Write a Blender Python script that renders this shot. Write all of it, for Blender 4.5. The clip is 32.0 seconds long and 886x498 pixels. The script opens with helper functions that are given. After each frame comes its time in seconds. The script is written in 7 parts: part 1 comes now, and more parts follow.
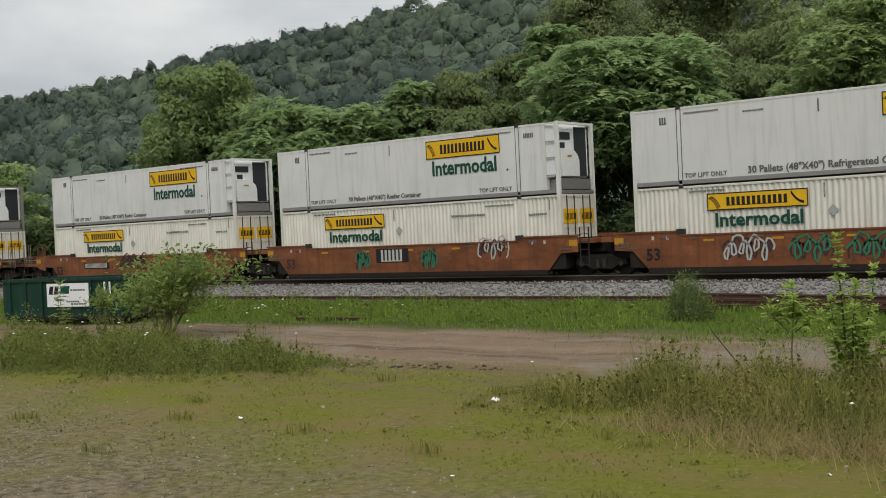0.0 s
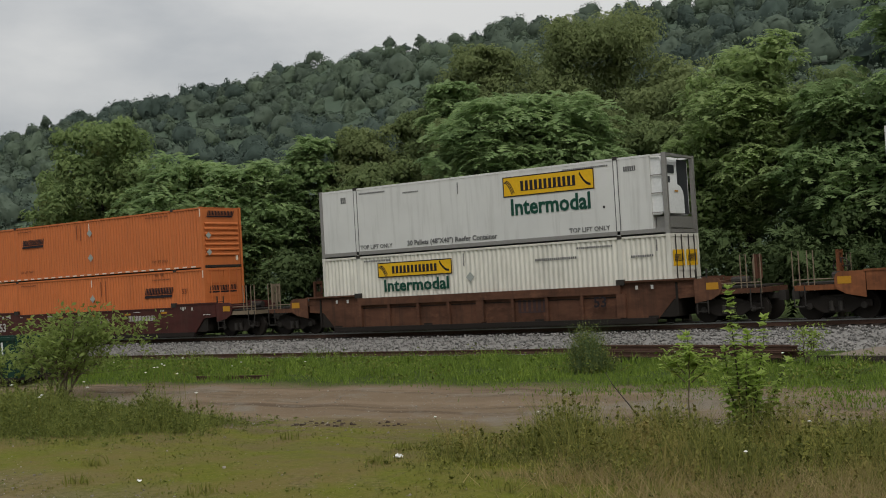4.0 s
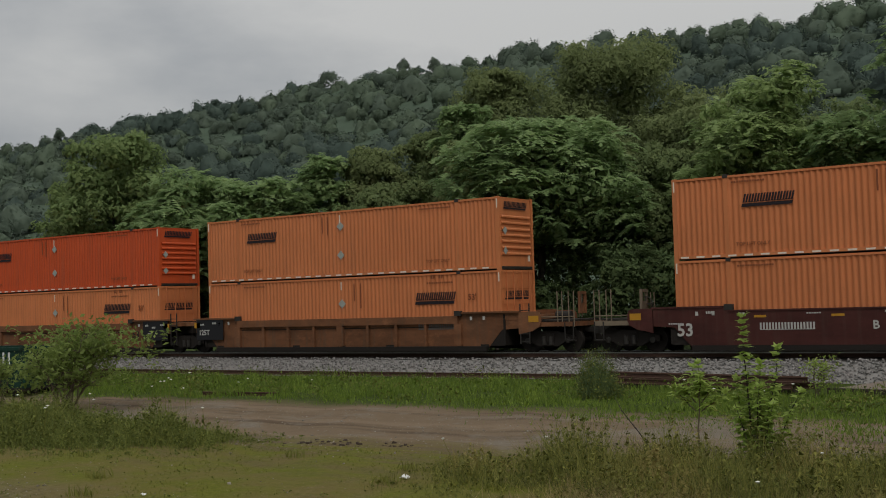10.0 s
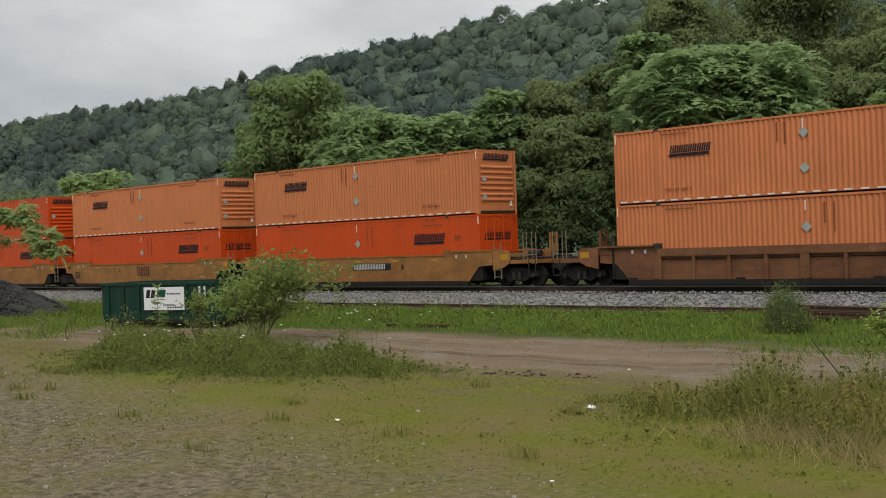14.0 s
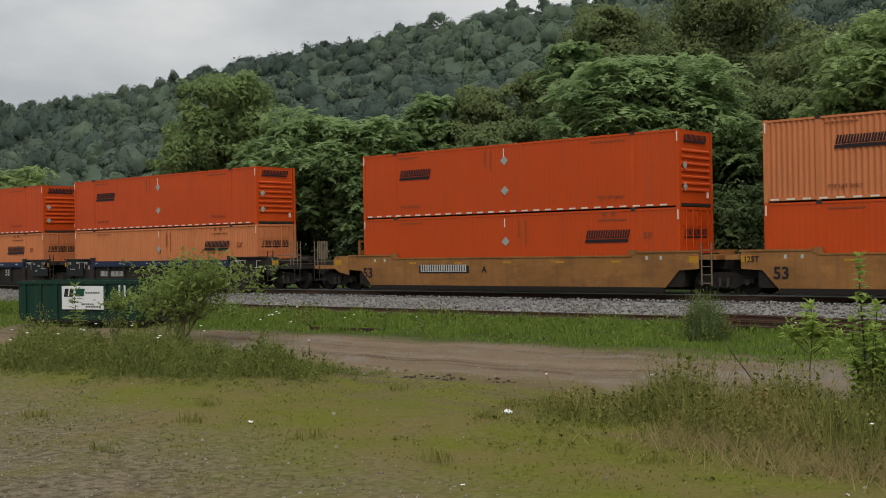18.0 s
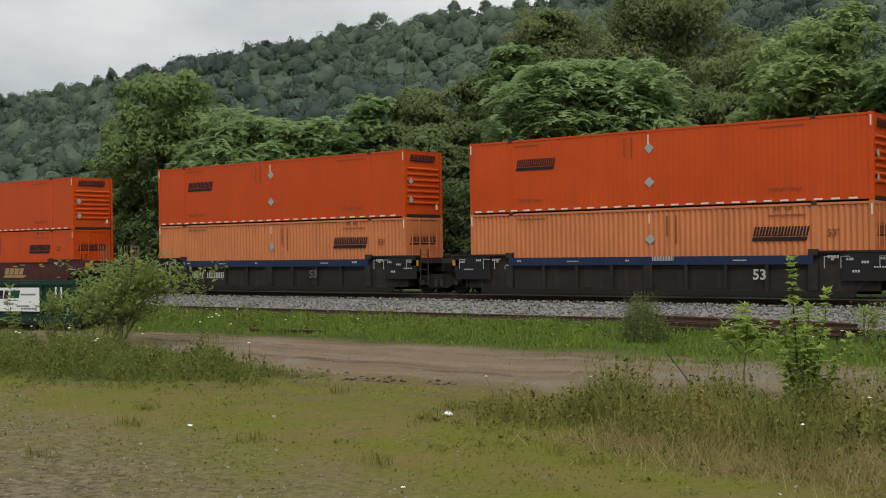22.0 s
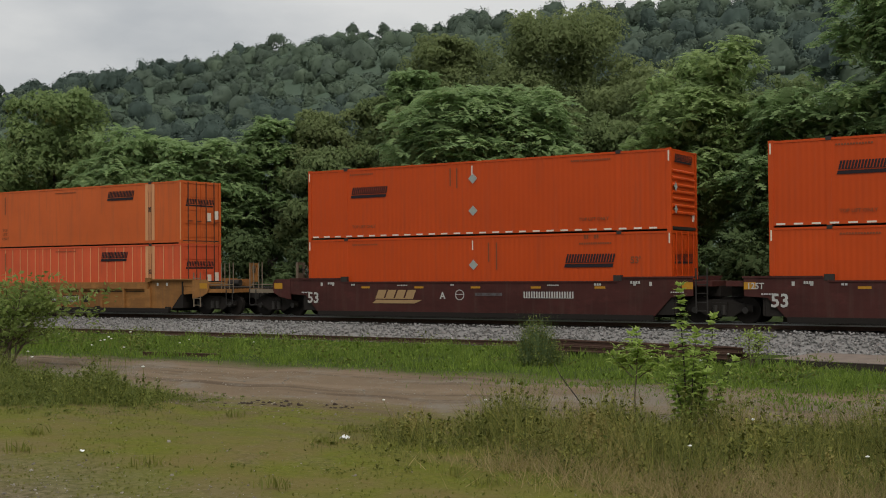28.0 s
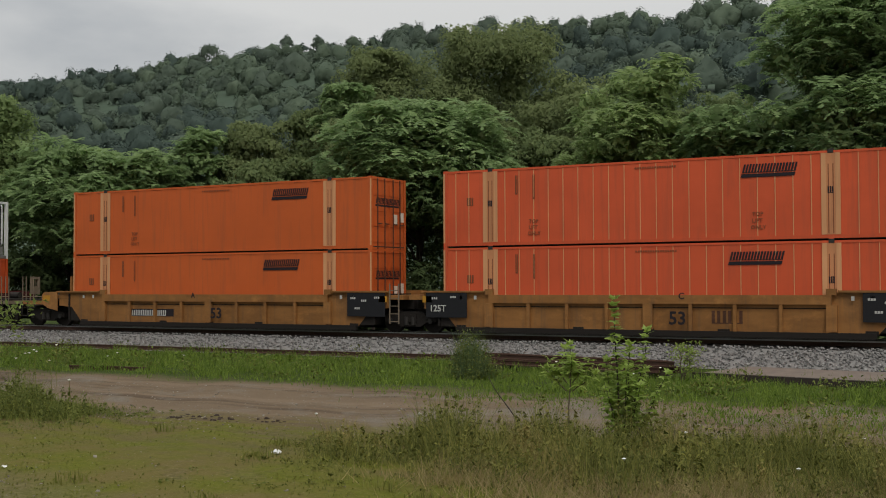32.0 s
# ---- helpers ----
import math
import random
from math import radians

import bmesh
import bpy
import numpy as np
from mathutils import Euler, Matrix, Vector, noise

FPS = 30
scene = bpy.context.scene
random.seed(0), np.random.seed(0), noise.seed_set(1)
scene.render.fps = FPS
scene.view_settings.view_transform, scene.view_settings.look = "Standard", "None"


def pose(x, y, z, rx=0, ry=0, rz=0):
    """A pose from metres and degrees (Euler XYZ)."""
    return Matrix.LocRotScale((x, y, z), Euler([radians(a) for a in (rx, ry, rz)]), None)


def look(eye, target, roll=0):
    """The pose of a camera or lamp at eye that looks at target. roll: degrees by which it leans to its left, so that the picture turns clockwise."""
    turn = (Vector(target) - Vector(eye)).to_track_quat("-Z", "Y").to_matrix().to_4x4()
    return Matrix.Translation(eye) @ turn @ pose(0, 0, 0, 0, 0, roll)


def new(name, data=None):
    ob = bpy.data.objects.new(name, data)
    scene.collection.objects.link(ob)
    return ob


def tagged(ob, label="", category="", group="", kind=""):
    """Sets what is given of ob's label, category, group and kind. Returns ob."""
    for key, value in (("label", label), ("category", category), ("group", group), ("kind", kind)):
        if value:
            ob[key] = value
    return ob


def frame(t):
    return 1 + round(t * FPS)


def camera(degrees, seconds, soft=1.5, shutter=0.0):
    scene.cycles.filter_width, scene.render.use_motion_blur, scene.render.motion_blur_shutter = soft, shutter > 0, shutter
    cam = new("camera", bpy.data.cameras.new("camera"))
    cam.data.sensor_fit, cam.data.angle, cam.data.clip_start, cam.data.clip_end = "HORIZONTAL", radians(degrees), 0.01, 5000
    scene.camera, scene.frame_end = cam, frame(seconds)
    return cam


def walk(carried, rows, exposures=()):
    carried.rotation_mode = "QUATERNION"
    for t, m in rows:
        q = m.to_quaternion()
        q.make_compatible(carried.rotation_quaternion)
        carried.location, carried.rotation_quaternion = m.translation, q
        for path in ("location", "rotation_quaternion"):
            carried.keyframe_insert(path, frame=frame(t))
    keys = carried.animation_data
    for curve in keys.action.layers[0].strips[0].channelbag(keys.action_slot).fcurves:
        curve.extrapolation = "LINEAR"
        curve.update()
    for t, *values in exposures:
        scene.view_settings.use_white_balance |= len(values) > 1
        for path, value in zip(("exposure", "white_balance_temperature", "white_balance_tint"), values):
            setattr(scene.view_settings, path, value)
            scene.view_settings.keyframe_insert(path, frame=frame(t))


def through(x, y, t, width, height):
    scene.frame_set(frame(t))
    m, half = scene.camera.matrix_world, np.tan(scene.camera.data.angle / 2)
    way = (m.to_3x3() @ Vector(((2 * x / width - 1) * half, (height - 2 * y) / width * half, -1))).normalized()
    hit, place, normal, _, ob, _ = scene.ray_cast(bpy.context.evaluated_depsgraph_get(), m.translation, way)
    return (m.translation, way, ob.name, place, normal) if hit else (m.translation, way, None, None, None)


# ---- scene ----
cam = camera(41.70, 32.0, soft=1.0)
EYE_Z = 2.8
# time, sway in x, y and z, turn, tilt, lean; the track runs along x, y is the distance towards it
PATH = [
    (0.0, 0.002, 0.002, 0.005, 39.25, -0.85, 2.63), (0.5, -0.017, 0.010, -0.001, 38.70, -0.40, 2.36),
    (1.0, 0.014, -0.025, 0.005, 38.54, -0.21, 2.45), (1.5, 0.028, -0.047, 0.019, 37.56, -0.26, 2.82),
    (2.0, 0.040, -0.067, 0.034, 36.52, 0.12, 3.13), (2.5, 0.048, -0.046, 0.027, 35.45, 0.54, 3.26),
    (3.0, 0.034, -0.062, 0.004, 34.56, 0.88, 3.30), (3.5, 0.061, -0.061, 0.035, 33.97, 1.09, 3.26),
    (4.0, 0.088, -0.078, 0.029, 34.47, 1.59, 3.27), (4.5, 0.094, -0.095, 0.034, 35.51, 2.09, 3.10),
    (6.5, 0.116, -0.148, 0.037, 35.27, 2.48, 3.17), (7.0, 0.068, -0.074, 0.030, 34.93, 2.46, 3.04),
    (7.5, 0.058, -0.071, 0.029, 34.72, 2.48, 2.86), (8.0, 0.037, -0.054, 0.018, 34.91, 2.41, 2.53),
    (8.5, 0.039, -0.053, 0.017, 35.14, 2.34, 2.25), (9.0, -0.029, -0.007, 0.000, 34.90, 2.50, 1.90),
    (9.5, -0.013, -0.016, 0.007, 34.76, 2.55, 1.83), (10.0, -0.027, -0.040, -0.004, 34.82, 2.72, 1.70),
    (10.5, 0.002, -0.048, 0.003, 34.65, 2.77, 1.67), (11.0, 0.026, -0.052, 0.011, 34.46, 2.86, 1.77),
    (11.5, 0.040, -0.082, 0.017, 34.15, 2.91, 1.73), (12.0, 0.001, -0.101, 0.011, 36.37, 2.91, 1.39),
    (12.5, -0.064, -0.116, 0.002, 40.30, 0.09, 0.63), (13.0, -0.098, -0.153, -0.015, 42.35, 0.92, 0.79),
    (13.5, -0.090, -0.148, -0.025, 43.11, 0.57, 1.75), (14.0, -0.143, -0.131, -0.064, 43.44, -0.18, 2.04),
    (14.5, -0.070, -0.175, -0.053, 43.05, 1.14, 2.59), (16.5, -0.164, 0.131, -0.121, 41.15, 0.53, 2.53),
    (17.0, -0.141, 0.097, -0.130, 42.33, 0.10, 1.77), (17.5, -0.141, 0.130, -0.131, 40.76, -0.07, 1.21),
    (18.0, -0.109, 0.115, -0.129, 40.05, 0.00, 1.00), (18.5, -0.114, 0.111, -0.126, 39.73, 0.11, 1.20),
    (19.0, -0.099, 0.086, -0.131, 39.59, 0.01, 1.27), (19.5, -0.095, 0.076, -0.124, 39.29, -0.26, 1.24),
    (20.0, -0.098, 0.115, -0.131, 38.77, -0.26, 1.35), (20.5, -0.092, 0.089, -0.125, 38.21, -0.43, 1.34),
    (21.0, -0.079, 0.095, -0.120, 37.45, -0.55, 1.22), (21.5, -0.018, 0.041, -0.109, 36.64, -0.73, 0.89),
    (22.0, -0.042, 0.052, -0.095, 37.17, -0.00, 0.88), (22.5, -0.030, 0.057, -0.093, 37.76, 0.66, 0.82),
    (23.0, -0.018, 0.043, -0.087, 37.24, 0.68, 1.15), (23.5, -0.057, 0.087, -0.105, 36.91, 0.65, 0.70),
    (24.0, -0.053, 0.077, -0.117, 36.83, 0.46, 0.45), (24.5, -0.043, 0.074, -0.105, 36.72, 0.29, 0.35),
    (25.0, -0.040, 0.076, -0.116, 36.48, 0.10, 0.37), (25.5, -0.104, 0.025, -0.082, 35.65, 0.17, 0.12),
    (27.5, -0.017, -0.100, -0.071, 32.31, 0.59, -0.30), (28.0, 0.046, -0.129, -0.066, 32.07, 1.06, 0.49),
    (28.5, -0.001, -0.089, -0.071, 32.27, 1.60, 0.78), (29.0, -0.012, -0.072, -0.084, 31.84, 1.81, 0.94),
    (29.5, -0.011, -0.083, -0.074, 31.30, 1.88, 0.93), (30.0, 0.009, -0.094, -0.073, 30.84, 1.90, 0.94),
    (30.5, -0.004, -0.088, -0.080, 30.38, 1.94, 0.86), (31.0, 0.001, -0.090, -0.081, 29.89, 1.91, 0.71),
    (31.5, -0.014, -0.078, -0.093, 29.25, 1.83, 0.59), (32.0, -0.037, -0.036, -0.091, 28.78, 1.73, 0.22),
]
EXPOSURES = [(0.0, 0.40), (3.0, 0.22), (4.0, 0.06), (7.0, -0.13), (8.0, 0.04), (9.0, -0.12), (11.0, -0.36), (12.1, -0.33), (12.6, 0.14), (13.0, 0.16), (14.0, 0.33), (17.0, 0.12), (18.5, 0.3), (20.0, 0.52), (21.0, 0.45), (22.0, 0.36), (23.0, 0.2), (24.0, 0.38), (25.5, 0.42), (28.0, 0.1), (29.0, 0.03), (32.0, 0.02)]
walk(cam, [(t, pose(x, y, EYE_Z + z, 90 + p, r, w)) for t, x, y, z, w, p, r in PATH], EXPOSURES)

# ---- light: a bright overcast sky, the hidden sun behind thin cloud ----
SUN_UP, SUN_ROUND = radians(52), radians(145)
world = bpy.data.worlds.new("overcast_sky")
scene.world = world
world.use_nodes = True
wn, wl = world.node_tree.nodes, world.node_tree.links
wback = wn["Background"]
sky = wn.new("ShaderNodeTexSky")
sky.sky_type, sky.sun_disc, sky.sun_elevation, sky.sun_rotation = "NISHITA", False, SUN_UP, SUN_ROUND
skystr = wn.new("ShaderNodeVectorMath"); skystr.operation = "SCALE"; skystr.inputs["Scale"].default_value = 0.06
wl.new(sky.outputs[0], skystr.inputs[0])
wco = wn.new("ShaderNodeTexCoord")
wmap = wn.new("ShaderNodeMapping"); wmap.inputs["Scale"].default_value = (1.3, 1.3, 3.4); wmap.inputs["Rotation"].default_value = (0, 0, 0.7)
wl.new(wco.outputs["Generated"], wmap.inputs["Vector"])
wno = wn.new("ShaderNodeTexNoise"); wno.inputs["Scale"].default_value = 1.5; wno.inputs["Detail"].default_value = 7; wno.inputs["Roughness"].default_value = 0.52
wl.new(wmap.outputs[0], wno.inputs["Vector"])
wramp = wn.new("ShaderNodeValToRGB")
wramp.color_ramp.elements[0].position, wramp.color_ramp.elements[0].color = 0.33, (0.58, 0.61, 0.64, 1)
wramp.color_ramp.elements[1].position, wramp.color_ramp.elements[1].color = 0.53, (0.98, 0.98, 0.96, 1)
# the cloud thins towards one side
wdot = wn.new("ShaderNodeVectorMath"); wdot.operation = "DOT_PRODUCT"; wdot.inputs[1].default_value = (0.36, 0.30, 0.0)
wl.new(wco.outputs["Generated"], wdot.inputs[0])
wadd = wn.new("ShaderNodeMath"); wadd.operation = "ADD"
wl.new(wno.outputs[0], wadd.inputs[0]); wl.new(wdot.outputs["Value"], wadd.inputs[1])
wl.new(wadd.outputs[0], wramp.inputs[0])
wmix = wn.new("ShaderNodeMix"); wmix.data_type = "RGBA"; wmix.inputs[0].default_value = 0.88
wl.new(skystr.outputs[0], wmix.inputs[6]); wl.new(wramp.outputs[0], wmix.inputs[7])
wl.new(wmix.outputs[2], wback.inputs["Color"])
# an overcast sky grows brighter from the horizon to the zenith
wup = wn.new("ShaderNodeSeparateXYZ"); wl.new(wco.outputs["Generated"], wup.inputs[0])
wzen = wn.new("ShaderNodeMapRange")
wzen.inputs["From Min"].default_value, wzen.inputs["From Max"].default_value = 0.0, 1.0
wzen.inputs["To Min"].default_value, wzen.inputs["To Max"].default_value = 0.61, 1.11
wl.new(wup.outputs[2], wzen.inputs["Value"]); wl.new(wzen.outputs[0], wback.inputs["Strength"])
sun_data = bpy.data.lights.new("sun", "SUN")
sun_data.energy, sun_data.angle, sun_data.color = 1.2, radians(25), (1.0, 0.96, 0.9)
sun = new("sun", sun_data)
sun.matrix_world = look((0, 0, 80), (0 - 40 * math.sin(SUN_ROUND) * math.cos(SUN_UP), 0 - 40 * math.cos(SUN_ROUND) * math.cos(SUN_UP), 80 - 40 * math.sin(SUN_UP)))


# ---- materials ----
def links(m):
    return m.node_tree.nodes, m.node_tree.links


def material(name):
    m = bpy.data.materials.new(name)
    m.use_nodes = True
    return m, m.node_tree.nodes["Principled BSDF"]


def noise_node(m, scale, detail=4, rough=0.55, stretch=(1, 1, 1), coords="Object"):
    n, l = links(m)
    co = n.new("ShaderNodeTexCoord")
    mp = n.new("ShaderNodeMapping"); mp.inputs["Scale"].default_value = stretch
    l.new(co.outputs[coords], mp.inputs["Vector"])
    tx = n.new("ShaderNodeTexNoise"); tx.inputs["Scale"].default_value = scale; tx.inputs["Detail"].default_value = detail; tx.inputs["Roughness"].default_value = rough
    l.new(mp.outputs[0], tx.inputs["Vector"])
    return tx.outputs[0]


def ramp(m, fac, lo, hi, a, b):
    n, l = links(m)
    r = n.new("ShaderNodeValToRGB")
    r.color_ramp.elements[0].position, r.color_ramp.elements[1].position = lo, hi
    r.color_ramp.elements[0].color, r.color_ramp.elements[1].color = (*a, 1), (*b, 1)
    l.new(fac, r.inputs[0])
    return r.outputs[0]


def mix(m, fac, a, b, mode="MIX"):
    n, l = links(m)
    x = n.new("ShaderNodeMix"); x.data_type = "RGBA"; x.blend_type = mode
    for k, v in ((0, fac), (6, a), (7, b)):
        if isinstance(v, (int, float)):
            x.inputs[k].default_value = v
        elif isinstance(v, tuple):
            x.inputs[k].default_value = (*v, 1)
        else:
            l.new(v, x.inputs[k])
    return x.outputs[2]


def calc(m, op, a, b=0.0):
    n, l = links(m)
    x = n.new("ShaderNodeMath"); x.operation = op; x.use_clamp = op in ("MULTIPLY_ADD",)
    for k, v in enumerate((a, b)):
        if isinstance(v, (int, float)):
            x.inputs[k].default_value = v
        else:
            l.new(v, x.inputs[k])
    return x.outputs[0]


def bump(m, bsdf, height, strength=0.3, dist=0.02):
    n, l = links(m)
    b = n.new("ShaderNodeBump"); b.inputs["Strength"].default_value = strength; b.inputs["Distance"].default_value = dist
    l.new(height, b.inputs["Height"]); l.new(b.outputs[0], bsdf.inputs["Normal"])


def scale3(c, k):
    return tuple(min(1.0, x * k) for x in c)


def paint(name, rgb, dirt=(0.09, 0.07, 0.05), dirty=0.35, rust=0.15, rough=0.5, metal=0.0, clouds=0.0):
    """Weathered paint on steel: tone drift, streaks that run down, grime and rust spots."""
    m, p = material(name)
    n, l = links(m)
    info = n.new("ShaderNodeObjectInfo")
    base = mix(m, info.outputs["Random"], scale3(rgb, 0.92), scale3(rgb, 1.06))
    drift = noise_node(m, 0.6, 3)
    base = mix(m, ramp(m, drift, 0.3, 0.7, (0, 0, 0), (1, 1, 1)), base, scale3(rgb, 0.86))
    if clouds:
        worn = ramp(m, noise_node(m, 0.8, 7, 0.68, (0.7, 1.0, 1.5)), 0.42, 0.64, (0, 0, 0), (1, 1, 1))
        base = mix(m, calc(m, "MULTIPLY", worn, clouds), base, scale3(rgb, 0.42))
        faded = ramp(m, noise_node(m, 1.7, 6, 0.7, (0.8, 1.0, 1.3)), 0.54, 0.70, (0, 0, 0), (1, 1, 1))
        base = mix(m, calc(m, "MULTIPLY", faded, clouds * 0.6), base, scale3(rgb, 1.7))
    streak = noise_node(m, 1.0, 5, 0.6, (5.0, 5.0, 0.35))
    st = ramp(m, streak, 0.5, 0.78, (0, 0, 0), (1, 1, 1))
    base = mix(m, calc(m, "MULTIPLY", st, dirty), base, dirt)
    spots = noise_node(m, 7.0, 6, 0.7)
    sp = ramp(m, spots, 0.60, 0.74, (0, 0, 0), (1, 1, 1))
    base = mix(m, calc(m, "MULTIPLY", sp, rust), base, (0.12, 0.045, 0.02))
    l.new(base, p.inputs["Base Color"])
    p.inputs["Roughness"].default_value = rough
    p.inputs["Metallic"].default_value = metal
    p.inputs["Specular IOR Level"].default_value = 0.22
    bump(m, p, spots, 0.12, 0.01)
    return m


def plain(name, rgb, rough=0.6, metal=0.0, vary=0.18, size=12.0):
    m, p = material(name)
    n, l = links(m)
    nz = noise_node(m, size, 5)
    l.new(mix(m, nz, scale3(rgb, 1 - vary), scale3(rgb, 1 + vary)), p.inputs["Base Color"])
    p.inputs["Roughness"].default_value, p.inputs["Metallic"].default_value = rough, metal
    p.inputs["Specular IOR Level"].default_value = 0.25
    bump(m, p, nz, 0.15, 0.01)
    return m


def leafy(name, dark, light, dry=None, through=0.35, rough=0.55, patch=0.45):
    """Leaves: each differs, a little light comes through them."""
    m, p = material(name)
    n, l = links(m)
    geo = n.new("ShaderNodeNewGeometry")
    col = mix(m, geo.outputs["Random Per Island"], dark, light)
    big = noise_node(m, patch, 3)
    col = mix(m, ramp(m, big, 0.35, 0.65, (0, 0, 0), (0.5, 0.5, 0.5)), col, scale3(dark, 0.95))
    if dry:
        pick = ramp(m, noise_node(m, 0.9, 3), 0.55, 0.73, (0, 0, 0), (1, 1, 1))
        col = mix(m, pick, col, dry)
    l.new(col, p.inputs["Base Color"])
    p.inputs["Roughness"].default_value = rough
    p.inputs["Specular IOR Level"].default_value = 0.15
    tr = n.new("ShaderNodeBsdfTranslucent")
    l.new(col, tr.inputs["Color"])
    ms = n.new("ShaderNodeMixShader"); ms.inputs[0].default_value = through
    out = n["Material Output"]
    l.new(p.outputs[0], ms.inputs[1]); l.new(tr.outputs[0], ms.inputs[2]); l.new(ms.outputs[0], out.inputs["Surface"])
    return m


ORANGE_PALE = paint("faded_orange_paint", (0.610, 0.208, 0.080), dirty=0.22, rust=0.2)
ORANGE_MID = paint("orange_paint", (0.585, 0.174, 0.055), dirty=0.2, rust=0.2)
ORANGE_RED = paint("red_orange_paint", (0.560, 0.088, 0.025), dirty=0.3, rust=0.12)
ORANGE_NEW = paint("bright_orange_paint", (0.590, 0.074, 0.010), dirty=0.18, rust=0.05, rough=0.42)
CORAL = paint("coral_orange_paint", (0.670, 0.108, 0.040), dirty=0.25, rust=0.1)
CORAL_PALE = paint("pale_coral_paint", (0.68, 0.34, 0.16), dirty=0.3, rust=0.1)
CORAL_PLAIN = paint("plain_orange_box_paint", (0.610, 0.122, 0.028), dirty=0.3, rust=0.12)
CORAL_POST = paint("tan_post_paint", (0.60, 0.255, 0.115), dirty=0.35, rust=0.15)
WHITE_PAINT = paint("white_container_paint", (0.70, 0.70, 0.67), dirty=0.22, rust=0.08, rough=0.45)
CREAM_PAINT = paint("cream_white_paint", (0.72, 0.70, 0.62), dirty=0.3, rust=0.12)
CAR_RUSTY = paint("rusty_orange_brown_paint", (0.225, 0.082, 0.034), dirt=(0.07, 0.035, 0.022), dirty=0.75, rust=0.65, rough=0.7, clouds=0.75)
CAR_BROWN = paint("worn_brown_paint", (0.128, 0.058, 0.034), dirt=(0.045, 0.026, 0.017), dirty=0.8, rust=0.8, rough=0.75, clouds=0.8)
CAR_MAROON = paint("dark_maroon_paint", (0.075, 0.022, 0.018), dirty=0.35, rust=0.2, rough=0.55, clouds=0.55)
CAR_TAN = paint("dirty_yellow_brown_paint", (0.21, 0.090, 0.042), dirty=0.6, rust=0.4, rough=0.7, clouds=0.7)
CAR_YELLOW = paint("ochre_yellow_paint", (0.335, 0.152, 0.046), dirty=0.5, rust=0.3, rough=0.6, clouds=0.55)
CAR_BLACK = paint("black_grime_paint", (0.030, 0.024, 0.022), dirty=0.4, rust=0.3, rough=0.6, clouds=0.5)
CAR_BLUE = paint("dark_blue_paint", (0.018, 0.030, 0.075), dirty=0.3, rust=0.1)
PANEL_BLACK = plain("black_stencil_panel", (0.015, 0.015, 0.017), 0.6)
GRIME = plain("grimy_cast_steel", (0.022, 0.018, 0.015), 0.8, 0.2)
STEEL_DARK = plain("dark_steel", (0.05, 0.045, 0.04), 0.6, 0.5)
GALV = plain("dull_galvanised_steel", (0.30, 0.29, 0.27), 0.5, 0.5)
RAIL_TOP = plain("polished_rail_head", (0.35, 0.34, 0.33), 0.3, 0.9)
RAIL_RUST = plain("rusted_rail", (0.09, 0.05, 0.035), 0.8, 0.2)
INK = plain("dark_lettering", (0.02, 0.015, 0.018), 0.6)
INK_SOFT = plain("faded_lettering", (0.22, 0.07, 0.03), 0.7)
INK_GREY = plain("grey_lettering", (0.12, 0.12, 0.12), 0.7)
INK_WHITE = plain("white_lettering", (0.46, 0.45, 0.42), 0.6)
INK_GREEN = plain("green_lettering", (0.008, 0.062, 0.040), 0.5)
YELLOW = plain("yellow_panel", (0.72, 0.42, 0.012), 0.5)
YELLOW_DULL = plain("dull_yellow_reflector", (0.45, 0.22, 0.02), 0.5)
PLACARD = plain("grey_placard", (0.34, 0.36, 0.33), 0.5)
TAPE = plain("white_reflective_tape", (0.75, 0.66, 0.55), 0.4)
REEFER_DARK = plain("dark_grille", (0.03, 0.032, 0.036), 0.5)
REEFER_WHITE = plain("white_unit_housing", (0.70, 0.71, 0.70), 0.4)
SPRAY_WHITE = plain("white_spray_paint", (0.42, 0.41, 0.38), 0.6)
SPRAY_PALE = paint("faded_pale_spray", (0.33, 0.31, 0.285), dirt=(0.06, 0.02, 0.018), dirty=0.8, rust=0.5, rough=0.7, clouds=0.6)
SPRAY_GREEN = plain("green_spray_paint", (0.03, 0.17, 0.09), 0.6)
SPRAY_DARK = plain("dark_spray_paint", (0.05, 0.03, 0.03), 0.6)
GOLD_LOGO = plain("tan_logo_paint", (0.36, 0.23, 0.11), 0.6)
DUMP_GREEN = paint("dark_green_paint", (0.008, 0.040, 0.026), dirty=0.35, rust=0.25, rough=0.5)
SIGN_WHITE = plain("white_sign", (0.72, 0.73, 0.72), 0.5, vary=0.05)
HOOP = plain("dusty_tan_steel", (0.21, 0.165, 0.115), 0.7, 0.2)
CONCRETE = plain("weathered_concrete", (0.20, 0.165, 0.135), 0.9, 0.0, 0.35, 3.0)
TIMBER = plain("old_creosoted_timber", (0.045, 0.035, 0.028), 0.9, 0.0, 0.35, 6.0)
BARK = plain("grey_brown_bark", (0.11, 0.085, 0.06), 0.9, 0.0, 0.3, 9.0)
BARK_DARK = plain("dark_bark", (0.05, 0.04, 0.032), 0.9, 0.0, 0.3, 9.0)
PAPER = plain("crumpled_white_paper", (0.8, 0.8, 0.78), 0.7, vary=0.05)
WHITE_BLOOM = plain("white_blossom", (0.78, 0.78, 0.72), 0.7, vary=0.05)
CLOD = plain("dark_earth_clod", (0.05, 0.035, 0.025), 0.95, 0.0, 0.4, 8.0)

